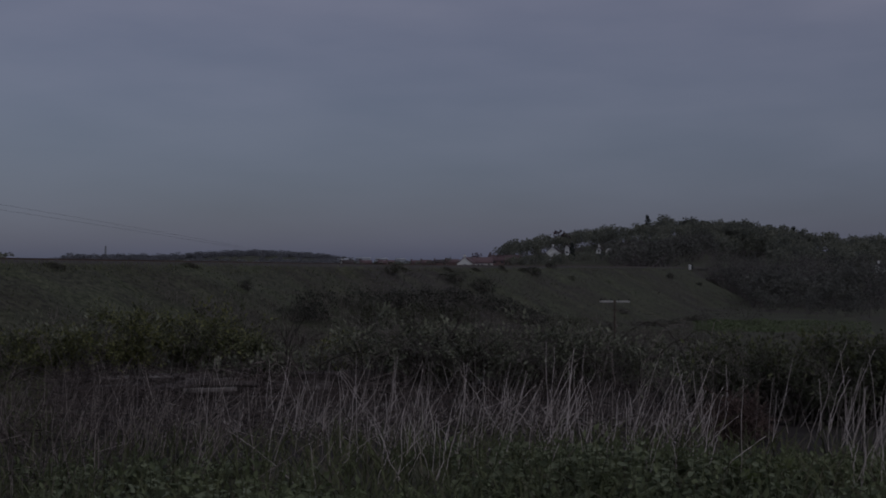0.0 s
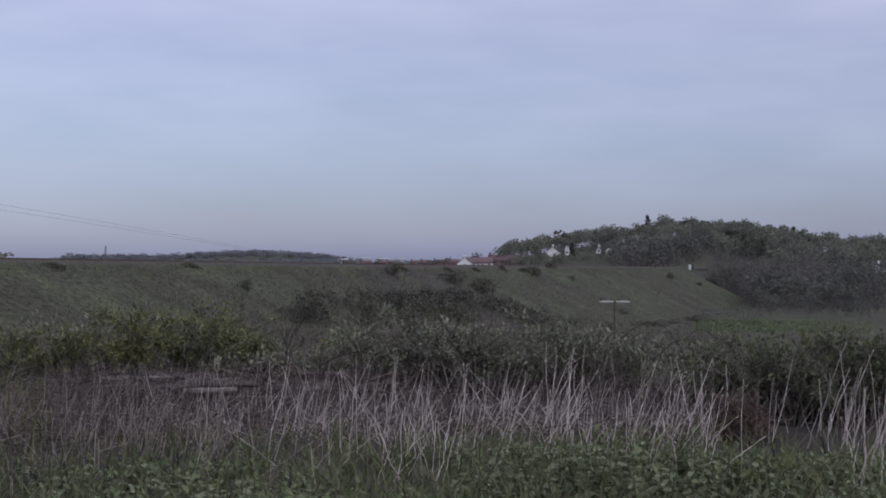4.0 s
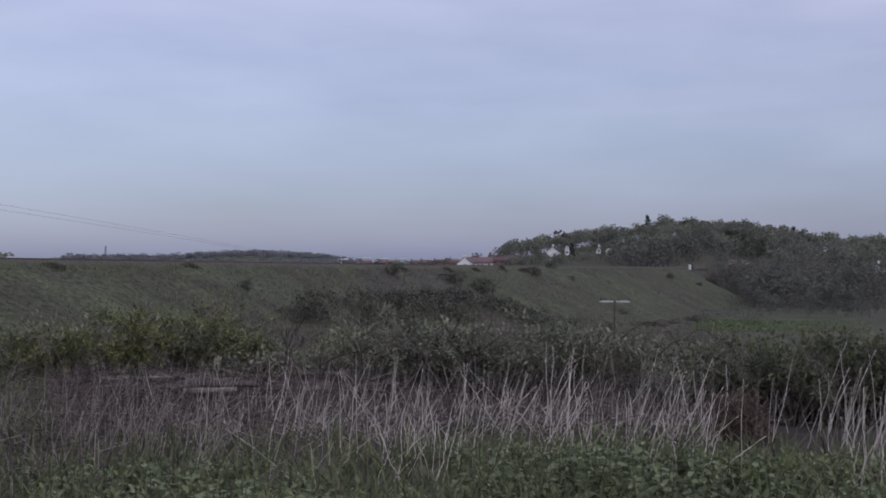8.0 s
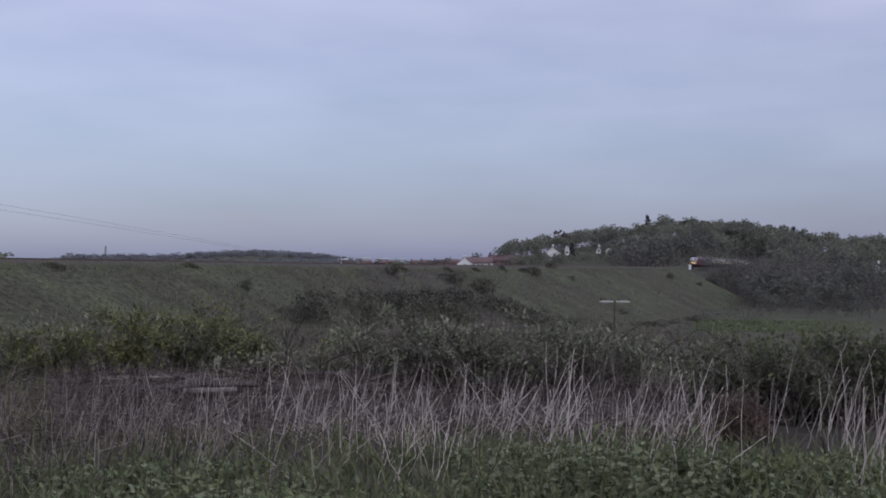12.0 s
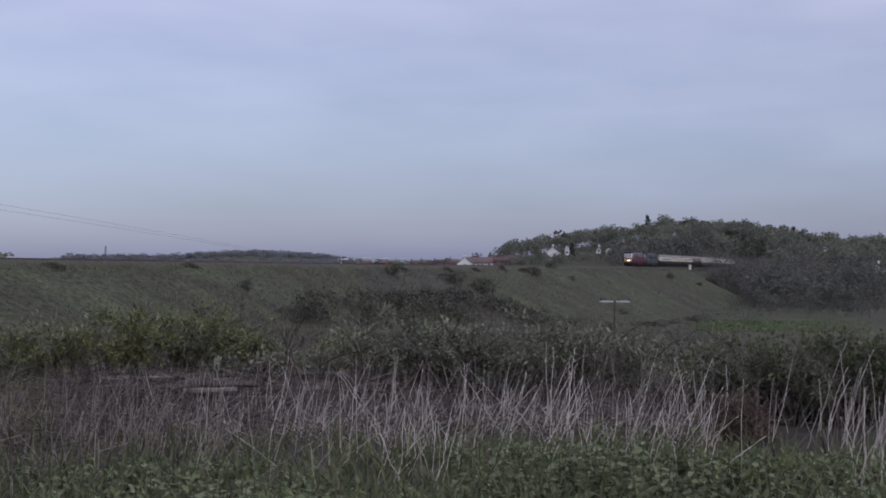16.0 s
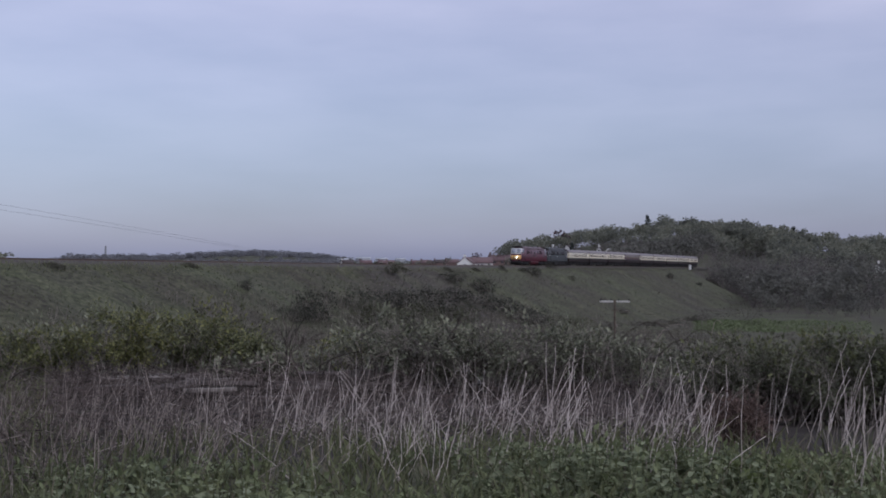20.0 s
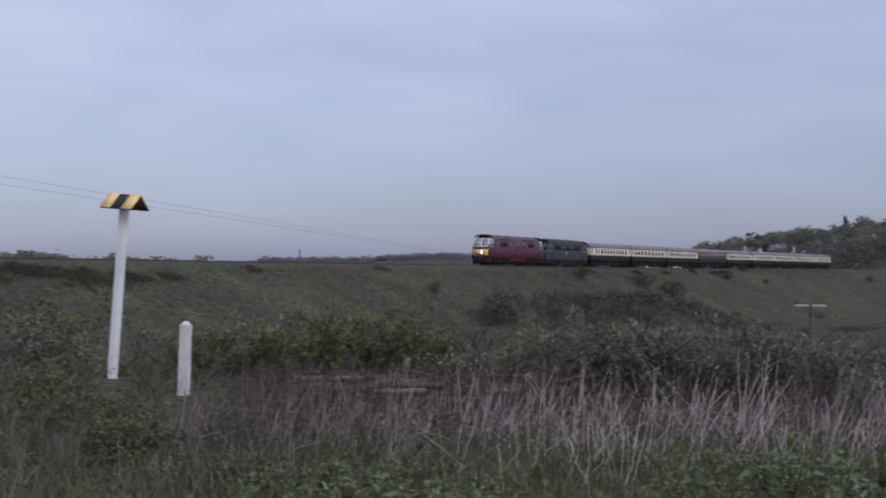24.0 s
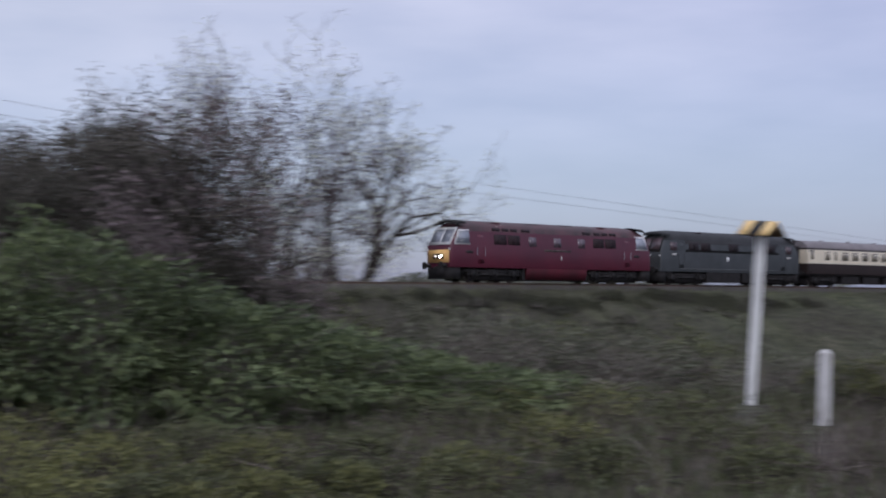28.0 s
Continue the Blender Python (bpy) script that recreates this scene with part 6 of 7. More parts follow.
def stalk_mesh(rng, h, r):
    """A dead stem with swollen joints."""
    n = 15
    t = np.linspace(0, 1, n)
    bend = rng.normal(0, 0.05, 2)
    kink = np.cumsum(rng.normal(0, 0.004, (n, 2)), 0)
    p = np.stack([bend[0] * t ** 2 * h + kink[:, 0], bend[1] * t ** 2 * h + kink[:, 1], t * h], 1)
    rr = r * (1 - 0.55 * t) * np.where(np.arange(n) % 4 == 2, 1.35, 1.0)
    return chain(p, rr, 5)


STALKS = []


def dead_stalks():
    """Bleached stems of last year's weeds: the tall ones singly, the mass behind as one."""
    rng = np.random.default_rng(12)
    protos = [stalk_mesh(rng, 1.0, 0.0027 + 0.0005 * (k % 3)).mesh("dead_stalk", M_STALK if k % 4 else M_STALK_DULL) for k in range(8)]
    for i in range(470):
        az = rng.uniform(-20.5, 17.5)
        if rng.random() < np.interp(az, [-4, 3, 12, 17], [0.0, 0.25, 0.5, 0.75]) or (-16.4 < az < -11.8 and rng.random() < 0.88):
            continue
        d = rng.uniform(8.3, 12.8)
        x, y, z = ground_at(az, d)
        if wave(np.array([x]), np.array([y]), 0.7, 4)[0] < -0.45 and az > -11:
            continue
        ob = new("dead_stalk", protos[i % 8 if az < 8 else 4 * (i % 2)])
        h = (0.30 + 0.60 * rng.random() ** 1.2) * (1.0 if az < -1 else 0.90) * (0.62 + d / 30)
        lean = rng.normal(9, 10) if rng.random() < 0.64 else rng.choice([-1, 1, 1]) * rng.uniform(18, 52)
        if az < -11.8:
            lean = min(max(lean, -6.0), 14.0)
        tip, turn = rng.normal(0, 6), rng.uniform(0, 6.28)
        ob.matrix_basis = pose(x, y, z, tip, lean, 0) @ Matrix.Rotation(turn, 4, "Z") @ Matrix.Diagonal((1, 1, h, 1))
        tagged(ob, "bleached dead weed stalk, leaning" if abs(lean) > 15 else "bleached upright dead weed stalk", "dead stalk", "dead stalks at the field edge")
        STALKS.append((ob, x, y, z, h, lean, tip, turn))
    # the mass of thinner stems, some bright, some dull, in leaning clumps
    sets = {}
    for name_, mat_, n, a0, a1, d0, d1, lo, hi, slant, r0, r1 in (
            ("dead_stems", M_STALK_MID, 640, -21, 11, 9.6, 13.2, 0.20, 0.62, 0.30, 0.0022, 0.0036),
            ("dead_stems", M_STALK_DULL, 1000, -21, 18, 9.2, 14.6, 0.14, 0.52, 0.26, 0.0020, 0.0036),
            ("dead_stems", M_STALK_DULL, 520, 10, 20, 8.4, 12.4, 0.25, 0.72, 0.24, 0.0020, 0.0034),
            ("dead_stems", M_STALK_DULL, 3400, 15, 60, 8.0, 14.2, 0.12, 0.42, 0.18, 0.0018, 0.0032),
            ("broken_stems", M_STALK_MID, 850, -14, 13, 10.6, 13.8, 0.06, 0.20, 1.7, 0.0022, 0.0036)):
        p = scatter(rng, n, a0, a1, d0, d1)
        az = np.degrees(np.arctan2(-p[:, 0], p[:, 1]))
        dens = np.interp(az, [-21, 6, 15, 26, 60], [0.8, 0.9, 0.6, 0.4, 0.3]) * np.clip(0.55 + 1.3 * wave(p[:, 0], p[:, 1], 0.55, 2), 0.05, 1) * np.where((az < -11.6) & (az > -17.0), 0.22, 1.0)
        p = p[rng.random(n) < dens]
        n = len(p)
        clump = 0.5 * wave(p[:, 0], p[:, 1], 0.9, 9)
        h = rng.uniform(lo, hi, n) * (1 + 0.35 * wave(p[:, 0], p[:, 1], 1.1, 5))
        top = p + np.stack([0.16 + 0.3 * clump + rng.normal(0, 1, n) * slant, rng.normal(0, 1, n) * slant, np.ones(n)], 1) * h[:, None]
        mid = (p + top) / 2 + rng.normal(0, 0.02, (n, 3))
        g = sets.setdefault((name_, mat_.name), (Geo(), mat_))[0]
        r = rng.uniform(r0, r1, n)
        tubes(g, p, mid, r, r * 0.85, 4)
        tubes(g, mid, top, r * 0.85, r * 0.5, 4)
    for (name_, _), (g, mat_) in sets.items():
        stuff(name_, g, mat_, "pale tan dead weed stems standing in a mass" if mat_ is M_STALK_MID and name_ == "dead_stems" else "broken pale stems lying across each other" if name_ == "broken_stems" else "thin dull dead weed stems standing in a mass", "dead stems")
    # brown tangle lying at the back and among the weeds
    for mat_, share in ((M_STEM, 1.0), (M_STALK_DULL, 0.13)):
        g = Geo()
        for n, a0, a1, d0, d1, hh in ((4200, -14, 19, 10.8, 16.6, 0.07), (1800, 1, 17, 14.6, 16.8, 0.14), (5200, 15, 60, 8.5, 19.0, 0.12)):
            p = scatter(rng, int(n * share), a0, a1, d0, d1)
            p = p[off_post_sightline(p)]
            n = len(p)
            p[:, 2] += np.abs(rng.normal(0, hh, n))
            d = unit(np.stack([rng.normal(0, 1, n), rng.normal(0, 0.6, n), rng.normal(0.1, 0.35, n)], 1))
            tubes(g, p, p + d * rng.uniform(0.1, 0.42, (n, 1)), rng.uniform(0.0025, 0.006, n), 0.0025, 3)
        stuff("fallen_stems", g, mat_, "brown tangle of fallen dead stems" if mat_ is M_STEM else "greyish fallen dead stems lying in a tangle", "dead stems")
    # the red-brown heap at the foot of the dark shrub
    x, y, z = ground_at(-12.9, 11.2)
    n = 1300
    q = unit(rng.normal(size=(n, 3))) * rng.uniform(0.4, 1.1, (n, 1)) * [0.27, 0.25, 0.26] + [0, 0, 0.13]
    q = q[q[:, 2] > 0]
    d = unit(rng.normal(size=(len(q), 3)) + [0.2, 0, -0.3])
    g = tubes(Geo(), q, q + d * rng.uniform(0.06, 0.22, (len(q), 1)), 0.004, 0.0025, 3)
    hp = part("dead_bracken", g, M_RED_STEM)
    hp.location = (x, y, z)
    tagged(hp, "red-brown heap of dead bracken under the shrub", "bracken heap")


def nettles():
    """Young nettles and weeds along the near edge."""
    rng = np.random.default_rng(5)
    g, gy, gs = Geo(), Geo(), Geo()
    for az0, az1, n, far in ((-24, 2, 1500, 9.8), (2, 18, 480, 9.3), (18, 60, 300, 14.0)):
        p = scatter(rng, n, az0, az1, 4.5, far)
        keep = wave(p[:, 0], p[:, 1], 1.1, 3) + rng.normal(0, 0.3, n) > -0.2
        p = p[keep]
        n = len(p)
        dd = np.hypot(p[:, 0], p[:, 1])
        h = rng.uniform(0.12, 0.30, n) * np.interp(dd, [6, 8.4, 9.8, 14], [1.0, 0.95, 0.5, 0.7]) * (0.92 + 0.55 * wave(p[:, 0], p[:, 1], 0.8, 6))
        fresh = wave(p[:, 0], p[:, 1], 0.9, 8) + rng.normal(0, 0.25, n) > 0.34
        top = p + np.stack([rng.normal(0, 0.05, n), rng.normal(0, 0.05, n), h], 1)
        tubes(gs, p, top, 0.004, 0.003, 3)
        turn = rng.uniform(0, 6.28, n)
        for k in range(6):
            # leaves in crossed pairs up the stem, the largest in the middle
            u = (k + 1.2) / 7.2
            q = p + (top - p) * u
            for e in (0, math.pi):
                a = turn + k * math.pi / 2 + e
                way = np.stack([np.cos(a), np.sin(a), np.full(n, 0.25 - 0.5 * (1 - u))], 1)
                for g_, sel in ((g, ~fresh), (gy, fresh)):
                    lifted(g_, q[sel], way[sel], (0.055, 0.075, 0.085, 0.08, 0.065, 0.042)[k], rng, 0, 0.62, 0.42, True)
        lifted(gy, top, np.tile([0, 0, 1.0], (n, 1)), 0.05, rng, 0, 0.6, 0.8)
    stuff("fresh_weeds", gy, M_LEAF_FRESH, "fresh pale green weed leaves among the nettles", "weeds")
    stuff("nettles", g, M_LEAF_NETTLE, "young green nettles and weeds along the field edge", "nettles")
    stuff("nettle_stems", gs, M_BLADE, "green nettle stems along the field edge", "nettles")
    gb, gd = Geo(), Geo()
    for az0, az1, d0, d1, n in ((-24, 60, 3.5, 9.0, 9000), (-24, 60, 9.0, 17.0, 15000)):
        p = scatter(rng, n, az0, az1, d0, d1)
        p = p[off_post_sightline(p, 14.0)]
        if d0 > 8:
            p = p[(np.degrees(np.arctan2(-p[:, 0], p[:, 1])) > 17) | (np.hypot(p[:, 0], p[:, 1]) < 11.0)]
        az, d = np.degrees(np.arctan2(-p[:, 0], p[:, 1])), np.hypot(p[:, 0], p[:, 1])
        p = p[~((az < -11.8) & (az > -18) & (d > 10.2)) | (rng.random(len(p)) < 0.25)]  # thinned where the camera looks past it to the dark shrub
        dry = rng.random(len(p)) < 0.22
        blades(gb, p[~dry], 0.26, rng, 0, 0.35, 0.007)
        blades(gd, p[dry], 0.26, rng, 0, 0.35, 0.005)
    stuff("field_grass", gb, M_BLADE, "green grass blades between the nettles", "grass")
    stuff("dead_field_grass", gd, M_STRAW, "dead grass between the nettles and stalks", "grass")
    # broad dock leaves near the camera
    for i, (az, d) in enumerate(((-12.6, 8.5), (-14.9, 8.7), (-13.6, 8.2))):
        x, y, z = ground_at(az, d)
        t = empty("dock_plant", "broad-leaved light green dock plant among nettles", "dock", "dock plants", Matrix.Translation((x, y, z)) @ Matrix.Scale(0.55, 4))
        for k in range(6):
            gg = Geo()
            u = np.linspace(0, 1, 6)
            wd = 0.055 * np.sin(np.pi * np.clip(u * 0.92 + 0.08, 0, 1)) ** 0.7
            a = k * 1.05 + i
            rise, reach = rng.uniform(0.24, 0.36), rng.uniform(0.12, 0.22)
            c = np.stack([np.cos(a) * reach * u, np.sin(a) * reach * u, rise * np.sin(u * 2.0)], 1)
            sd = np.array([-np.sin(a), np.cos(a), 0])
            v = np.stack([c - sd * wd[:, None] + [0, 0, 0.012], c, c + sd * wd[:, None] + [0, 0, 0.012]], 1)
            f = [(3 * j + b, 3 * j + 3 + b, 3 * j + 4 + b, 3 * j + 1 + b) for j in range(5) for b in (0, 1)]
            gg.add(v, f)
            part("leaf", gg, M_LEAF_DOCK, t)


def timbers():
    """Old boards and poles lying behind the stalks."""
    rng = np.random.default_rng(3)
    for az, d, long_, th, turn, h, m, lab in (
            (11.9, 15.6, 0.8, 0.05, 14, 0.24, M_TIMBER, "long weathered board lying in the weeds"),
            (10.3, 14.6, 0.6, 0.045, 2, 0.32, M_TIMBER_PALE, "short pale split board lying in the weeds"), (9.6, 15.0, 0.7, 0.05, -4, 0.36, M_TIMBER, "short weathered board in a pile"),
            (6.4, 15.4, 0.8, 0.06, -5, 0.26, M_TIMBER, "weathered board half hidden by stalks"), (4.0, 15.6, 0.9, 0.06, 6, 0.22, M_TIMBER, "weathered board half hidden by stalks"),
            (8.2, 14.6, 0.8, 0.05, 9, 0.16, M_TIMBER, "weathered board half hidden by stalks"),
            (13.6, 16.6, 1.0, 0.06, -2, 0.26, M_TIMBER_PALE, "long pale weathered beam lying on the heap"), (11.4, 16.9, 0.9, 0.06, 3, 0.28, M_TIMBER, "long weathered beam lying on the heap"),
            (10.2, 16.2, 0.65, 0.07, 0, 0.26, M_TIMBER_PALE, "short pale beam lying on the heap"), (14.6, 15.6, 0.8, 0.08, 8, 0.18, M_TIMBER, "weathered beam lying in dead stems"),
            (3.4, 16.2, 0.6, 0.13, 4, 0.34, M_TIMBER_PALE, "thick pale log end lying in dead stems"), (5.2, 16.3, 0.7, 0.10, -6, 0.32, M_TIMBER, "weathered beam lying in dead stems")):
        x, y, z = ground_at(az, d)
        bm = bevel_box(-long_ / 2, long_ / 2, -0.09, 0.09, 0, th, 0.012)
        bmesh.ops.subdivide_edges(bm, edges=[e for e in bm.edges if e.calc_length() > long_ * 0.7], cuts=5)
        for v in bm.verts:
            v.co += Vector((0, noise.noise(v.co * 2.1) * 0.02, noise.noise(v.co * 1.7 + Vector((9, 0, 0))) * 0.025))
        ob = part("timber", bm, m)
        ob.matrix_basis = pose(x, y, z + h * 0.6 - 0.05, rng.normal(4, 8), rng.normal(0, 2.5), az + turn + rng.normal(0, 7))
        tagged(ob, lab, "timber", "old timbers")


def canes():
    """Arching dark canes and a pale forked sapling at the back of the stalks."""
    rng = np.random.default_rng(14)
    for az0, az1, d, h in ((-9.0, -11.8, 17.0, 0.5), (-13.2, -15.6, 16.2, 0.5), (1.2, -1.4, 17, 0.5), (4.4, 2.4, 17.2, 0.45), (19.0, 16.6, 15.5, 0.3)):
        u = np.linspace(0, 1, 14)
        az = az0 + (az1 - az0) * u
        x, y = -d * np.sin(np.radians(az)), d * np.cos(np.radians(az))
        z = land(x, y) + 0.1 + h * np.sin(np.pi * (u * 0.8 + 0.05)) + np.cumsum(rng.normal(0, 0.008, 14))
        tagged(part("bramble_cane", chain(np.stack([x, y, z], 1), 0.012 * (1 - 0.6 * u), 5), M_BARK), "arching dark bramble cane over the dead stems", "bramble cane", "bramble canes")
    for k in range(46):
        az0, d = rng.uniform(-12.5, 8.5), rng.uniform(14.6, 16.2)
        x, y, z = ground_at(az0, d)
        u = np.linspace(0, 1, 9)
        up, reach, w = rng.uniform(0.35, 0.95), rng.normal(0.1, 0.45), rng.normal(0, 0.3)
        p = np.stack([x + reach * u ** 1.5, y + w * u, z + up * np.sin(u * rng.uniform(1.3, 2.4))], 1) + np.cumsum(rng.normal(0, 0.012, (9, 3)), 0)
        pale = rng.random() < 0.45
        tagged(part("bramble_cane", chain(p, 0.0065 * (1 - 0.65 * u), 4), M_STALK_DULL if pale else M_BARK), "bare greyish cane rising from the brambles" if pale else "bare dark cane rising from the brambles", "bramble cane", "bramble canes")
    for k in range(8):
        az, d = 28.2 + rng.normal(0, 1.0), 18.4 + rng.normal(0, 0.4)
        x, y, z = ground_at(az, d)
        u = np.linspace(0, 1, 9)
        w, long_, rise = rng.uniform(-0.8, 0.8), rng.uniform(0.25, 0.5), rng.uniform(-0.15, 0.3)
        p = np.stack([x + long_ * (u - 0.5) * math.cos(w), y + long_ * (u - 0.5) * math.sin(w), z + 0.26 + rise * u + rng.uniform(0, 0.12) * np.sin(np.pi * u)], 1)
        tagged(part("dead_branch", chain(p + np.cumsum(rng.normal(0, 0.022, (9, 3)), 0), 0.011 * (1.1 - u * 0.8), 5), M_STALK_DULL if k % 3 else M_STALK_MID), "greyish curved dead branch in the brambles", "dead branch", "dead branches")
    for az, d, seed in ((1.2, 16.0, 3), (6.9, 16.5, 5), (-2.2, 16.8, 7)):
        r = np.random.default_rng(seed)
        p0, p1, r0, r1, tips = grow(r, 1.0, 0.5, levels=2, trunk=0.012, forks=2, lift=0.5, start=0.3)
        f = 0.95 / p1[:, 2].max()
        x, y, z = ground_at(az, d)
        t = empty("sapling", "pale bare forked sapling among the stalks", "sapling", "bare saplings", Matrix.Translation((x, y, z)))
        part("stem", tubes(Geo(), p0 * f, p1 * f, np.maximum(r0, 0.006), np.maximum(r1, 0.004), 5), M_STEM, t)


def make_tree(name, label, x, y, seed, height, leaf_m, leaf, per_tip, bark=M_BARK, fan=0.35, spray=3, twig=M_TWIG, limb=0.0011, open_share=1.0, bud_m=None, **kw):
    rng = np.random.default_rng(seed)
    p0, p1, r0, r1, tips = grow(rng, height, **kw)
    top = max(p1[:, 2].max(), 0.1)
    f = height / top
    p0, p1, tips = p0 * f, p1 * f, tips * f
    off = np.append(tips[:, :2].mean(0), 0) / tips[:, 2].mean()
    p0, p1, tips = (a - off * a[:, 2:3] for a in (p0, p1, tips))
    t = empty(name, label, "tree", m=Matrix.Translation((x, y, land1(x, y) - 0.15)))
    heavy = r0 > height * 0.0026
    part("trunk", tubes(Geo(), p0[heavy], p1[heavy], r0[heavy], r1[heavy], 7), bark, t)
    part("limb_frame", tubes(Geo(), p0[~heavy], p1[~heavy], np.maximum(r0[~heavy], height * limb), np.maximum(r1[~heavy], height * limb * 0.8), 3), twig, t)
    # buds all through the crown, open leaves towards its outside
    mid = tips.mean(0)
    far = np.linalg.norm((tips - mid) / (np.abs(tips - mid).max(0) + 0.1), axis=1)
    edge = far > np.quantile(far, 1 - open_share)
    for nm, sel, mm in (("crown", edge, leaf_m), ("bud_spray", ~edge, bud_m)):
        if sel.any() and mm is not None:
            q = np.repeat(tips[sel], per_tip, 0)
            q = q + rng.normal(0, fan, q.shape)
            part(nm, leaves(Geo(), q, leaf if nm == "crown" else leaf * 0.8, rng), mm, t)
    tw = np.repeat(tips, spray, 0)
    e = tw + rng.normal(0, fan * 1.3, tw.shape)
    part("twig_spray", tubes(Geo(), tw, e, height * 0.0009, height * 0.0004, 3), twig, t)
    return t


def near_trees():
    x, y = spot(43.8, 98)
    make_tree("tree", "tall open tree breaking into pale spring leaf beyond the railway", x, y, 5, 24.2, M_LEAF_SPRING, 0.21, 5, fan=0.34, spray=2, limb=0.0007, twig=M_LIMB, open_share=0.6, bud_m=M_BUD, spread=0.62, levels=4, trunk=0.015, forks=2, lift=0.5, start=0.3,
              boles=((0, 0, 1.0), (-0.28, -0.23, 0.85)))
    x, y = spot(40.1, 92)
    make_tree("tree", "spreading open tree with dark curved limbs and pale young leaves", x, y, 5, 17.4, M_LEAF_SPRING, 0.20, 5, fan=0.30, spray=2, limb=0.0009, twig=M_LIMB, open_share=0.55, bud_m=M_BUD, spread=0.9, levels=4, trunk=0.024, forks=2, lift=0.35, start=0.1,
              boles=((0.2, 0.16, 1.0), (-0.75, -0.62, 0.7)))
    for az, d, h, seed in ((47.9, 43, 8.4, 28), (49.6, 42, 10.9, 24), (51.4, 43, 10.6, 29), (53.4, 45, 10.2, 25), (54.6, 43, 9.4, 22), (55.6, 40, 8.2, 33), (57.4, 41, 8.6, 23), (55.6, 47, 9.6, 26), (58.8, 46, 9.6, 31), (63.0, 46, 9.0, 32), (46.4, 44, 6.6, 36)):
        x, y = spot(az, d)
        make_tree("tree", "dense dark thorn tree with twiggy crown", x, y, seed, h, M_BUD, 0.18, 9, fan=0.27, spray=2, twig=M_TWIG, open_share=0.12, bud_m=M_LEAF_THORN, spread=0.75, levels=4, trunk=0.015, forks=3, lift=0.3, start=0.02)


LEAVES = (90, 112)


def wood_proto(rng, kind, fine=1):
    g = Geo()
    if kind == "fir":
        n = 260
        u = rng.uniform(0.08, 1, n)
        w = rng.uniform(0, 2 * np.pi, n)
        r = 0.2 * (1 - u) * rng.uniform(0.5, 1.1, n) + 0.01
        leaves(g, np.stack([r * np.cos(w), r * np.sin(w), u], 1), 0.10, rng, 0, 0.8, 0.7)
        return tubes(g, [[0, 0, 0]], [[0, 0, 0.98]], 0.018, 0.004, 5, 1)
    p0, p1, r0, r1, tips = grow(rng, 1.0, 0.85 if kind == "round" else 0.7, levels=2, trunk=0.022, forks=3, lift=0.35, start=0.2)
    f = 0.93 / p1[:, 2].max()
    k = min(len(p0), 20) if fine else 8
    tubes(g, p0[:k] * f, p1[:k] * f, np.maximum(r0[:k], 0.004), np.maximum(r1[:k], 0.003), 3, 1)
    tips = tips * f

    def about(n, fan):
        ball = unit(rng.normal(size=(n, 3))) * rng.uniform(0.2, 1, (n, 1)) ** 0.5
        return tips[rng.integers(0, len(tips), n)] + ball * fan * 1.6 * [1, 1, 0.8]
    if kind == "round":
        # a lumpy dome of leaf clumps with a few strays
        n = LEAVES[fine]
        lump = unit(rng.normal(size=(9, 3)) + [0, 0, 0.5 if fine else 0.1]) * [0.24, 0.24, 0.22 if fine else 0.36] + [0, 0, 0.62 if fine else 0.42]
        d = unit(rng.normal(size=(n, 3)) + [0, 0, 0.15])
        q = lump[rng.integers(0, 9, n)] + d * rng.uniform(0.5, 1.0, (n, 1)) ** 0.5 * rng.uniform(0.13, 0.2, (n, 1))
        leaves(g, q, 0.098 if fine else 0.125, rng, 0, 0.2, 0.85)
    else:
        q = about(LEAVES[fine] // 6, 0.05)
        tubes(g, q, q + rng.normal(0, 0.08, q.shape) + [0, 0, 0.04], 0.0035, 0.0015, 3, 1)
        leaves(g, about(LEAVES[fine] // 3, 0.09), 0.045 if fine else 0.09, rng, 0, 0.2, 0.8)
    return g


def plant_wood(name, label, spots, heights, kinds, protos, mats, rng, wide=1.0):
    """One mesh of many trees."""
    out = Geo()
    for (x, y, z), h, k in zip(spots, heights, kinds):
        p = protos[k]
        a = rng.uniform(0, 6.28)
        R = np.array([[math.cos(a), -math.sin(a), 0], [math.sin(a), math.cos(a), 0], [0, 0, 1]])
        sc = np.array([h * wide, h * wide, h]) * rng.uniform(0.85, 1.15, 3)
        base = 0
        for v, f, m in zip(p.v, p.f, p.m):
            out.v.append((v * sc) @ R.T + [x, y, z - 0.3])
            out.f.append(f - base + out.n)
            out.m.append(m)
            out.n += len(v)
            base += len(v)
    return stuff(name, out, mats, label, "woodland")


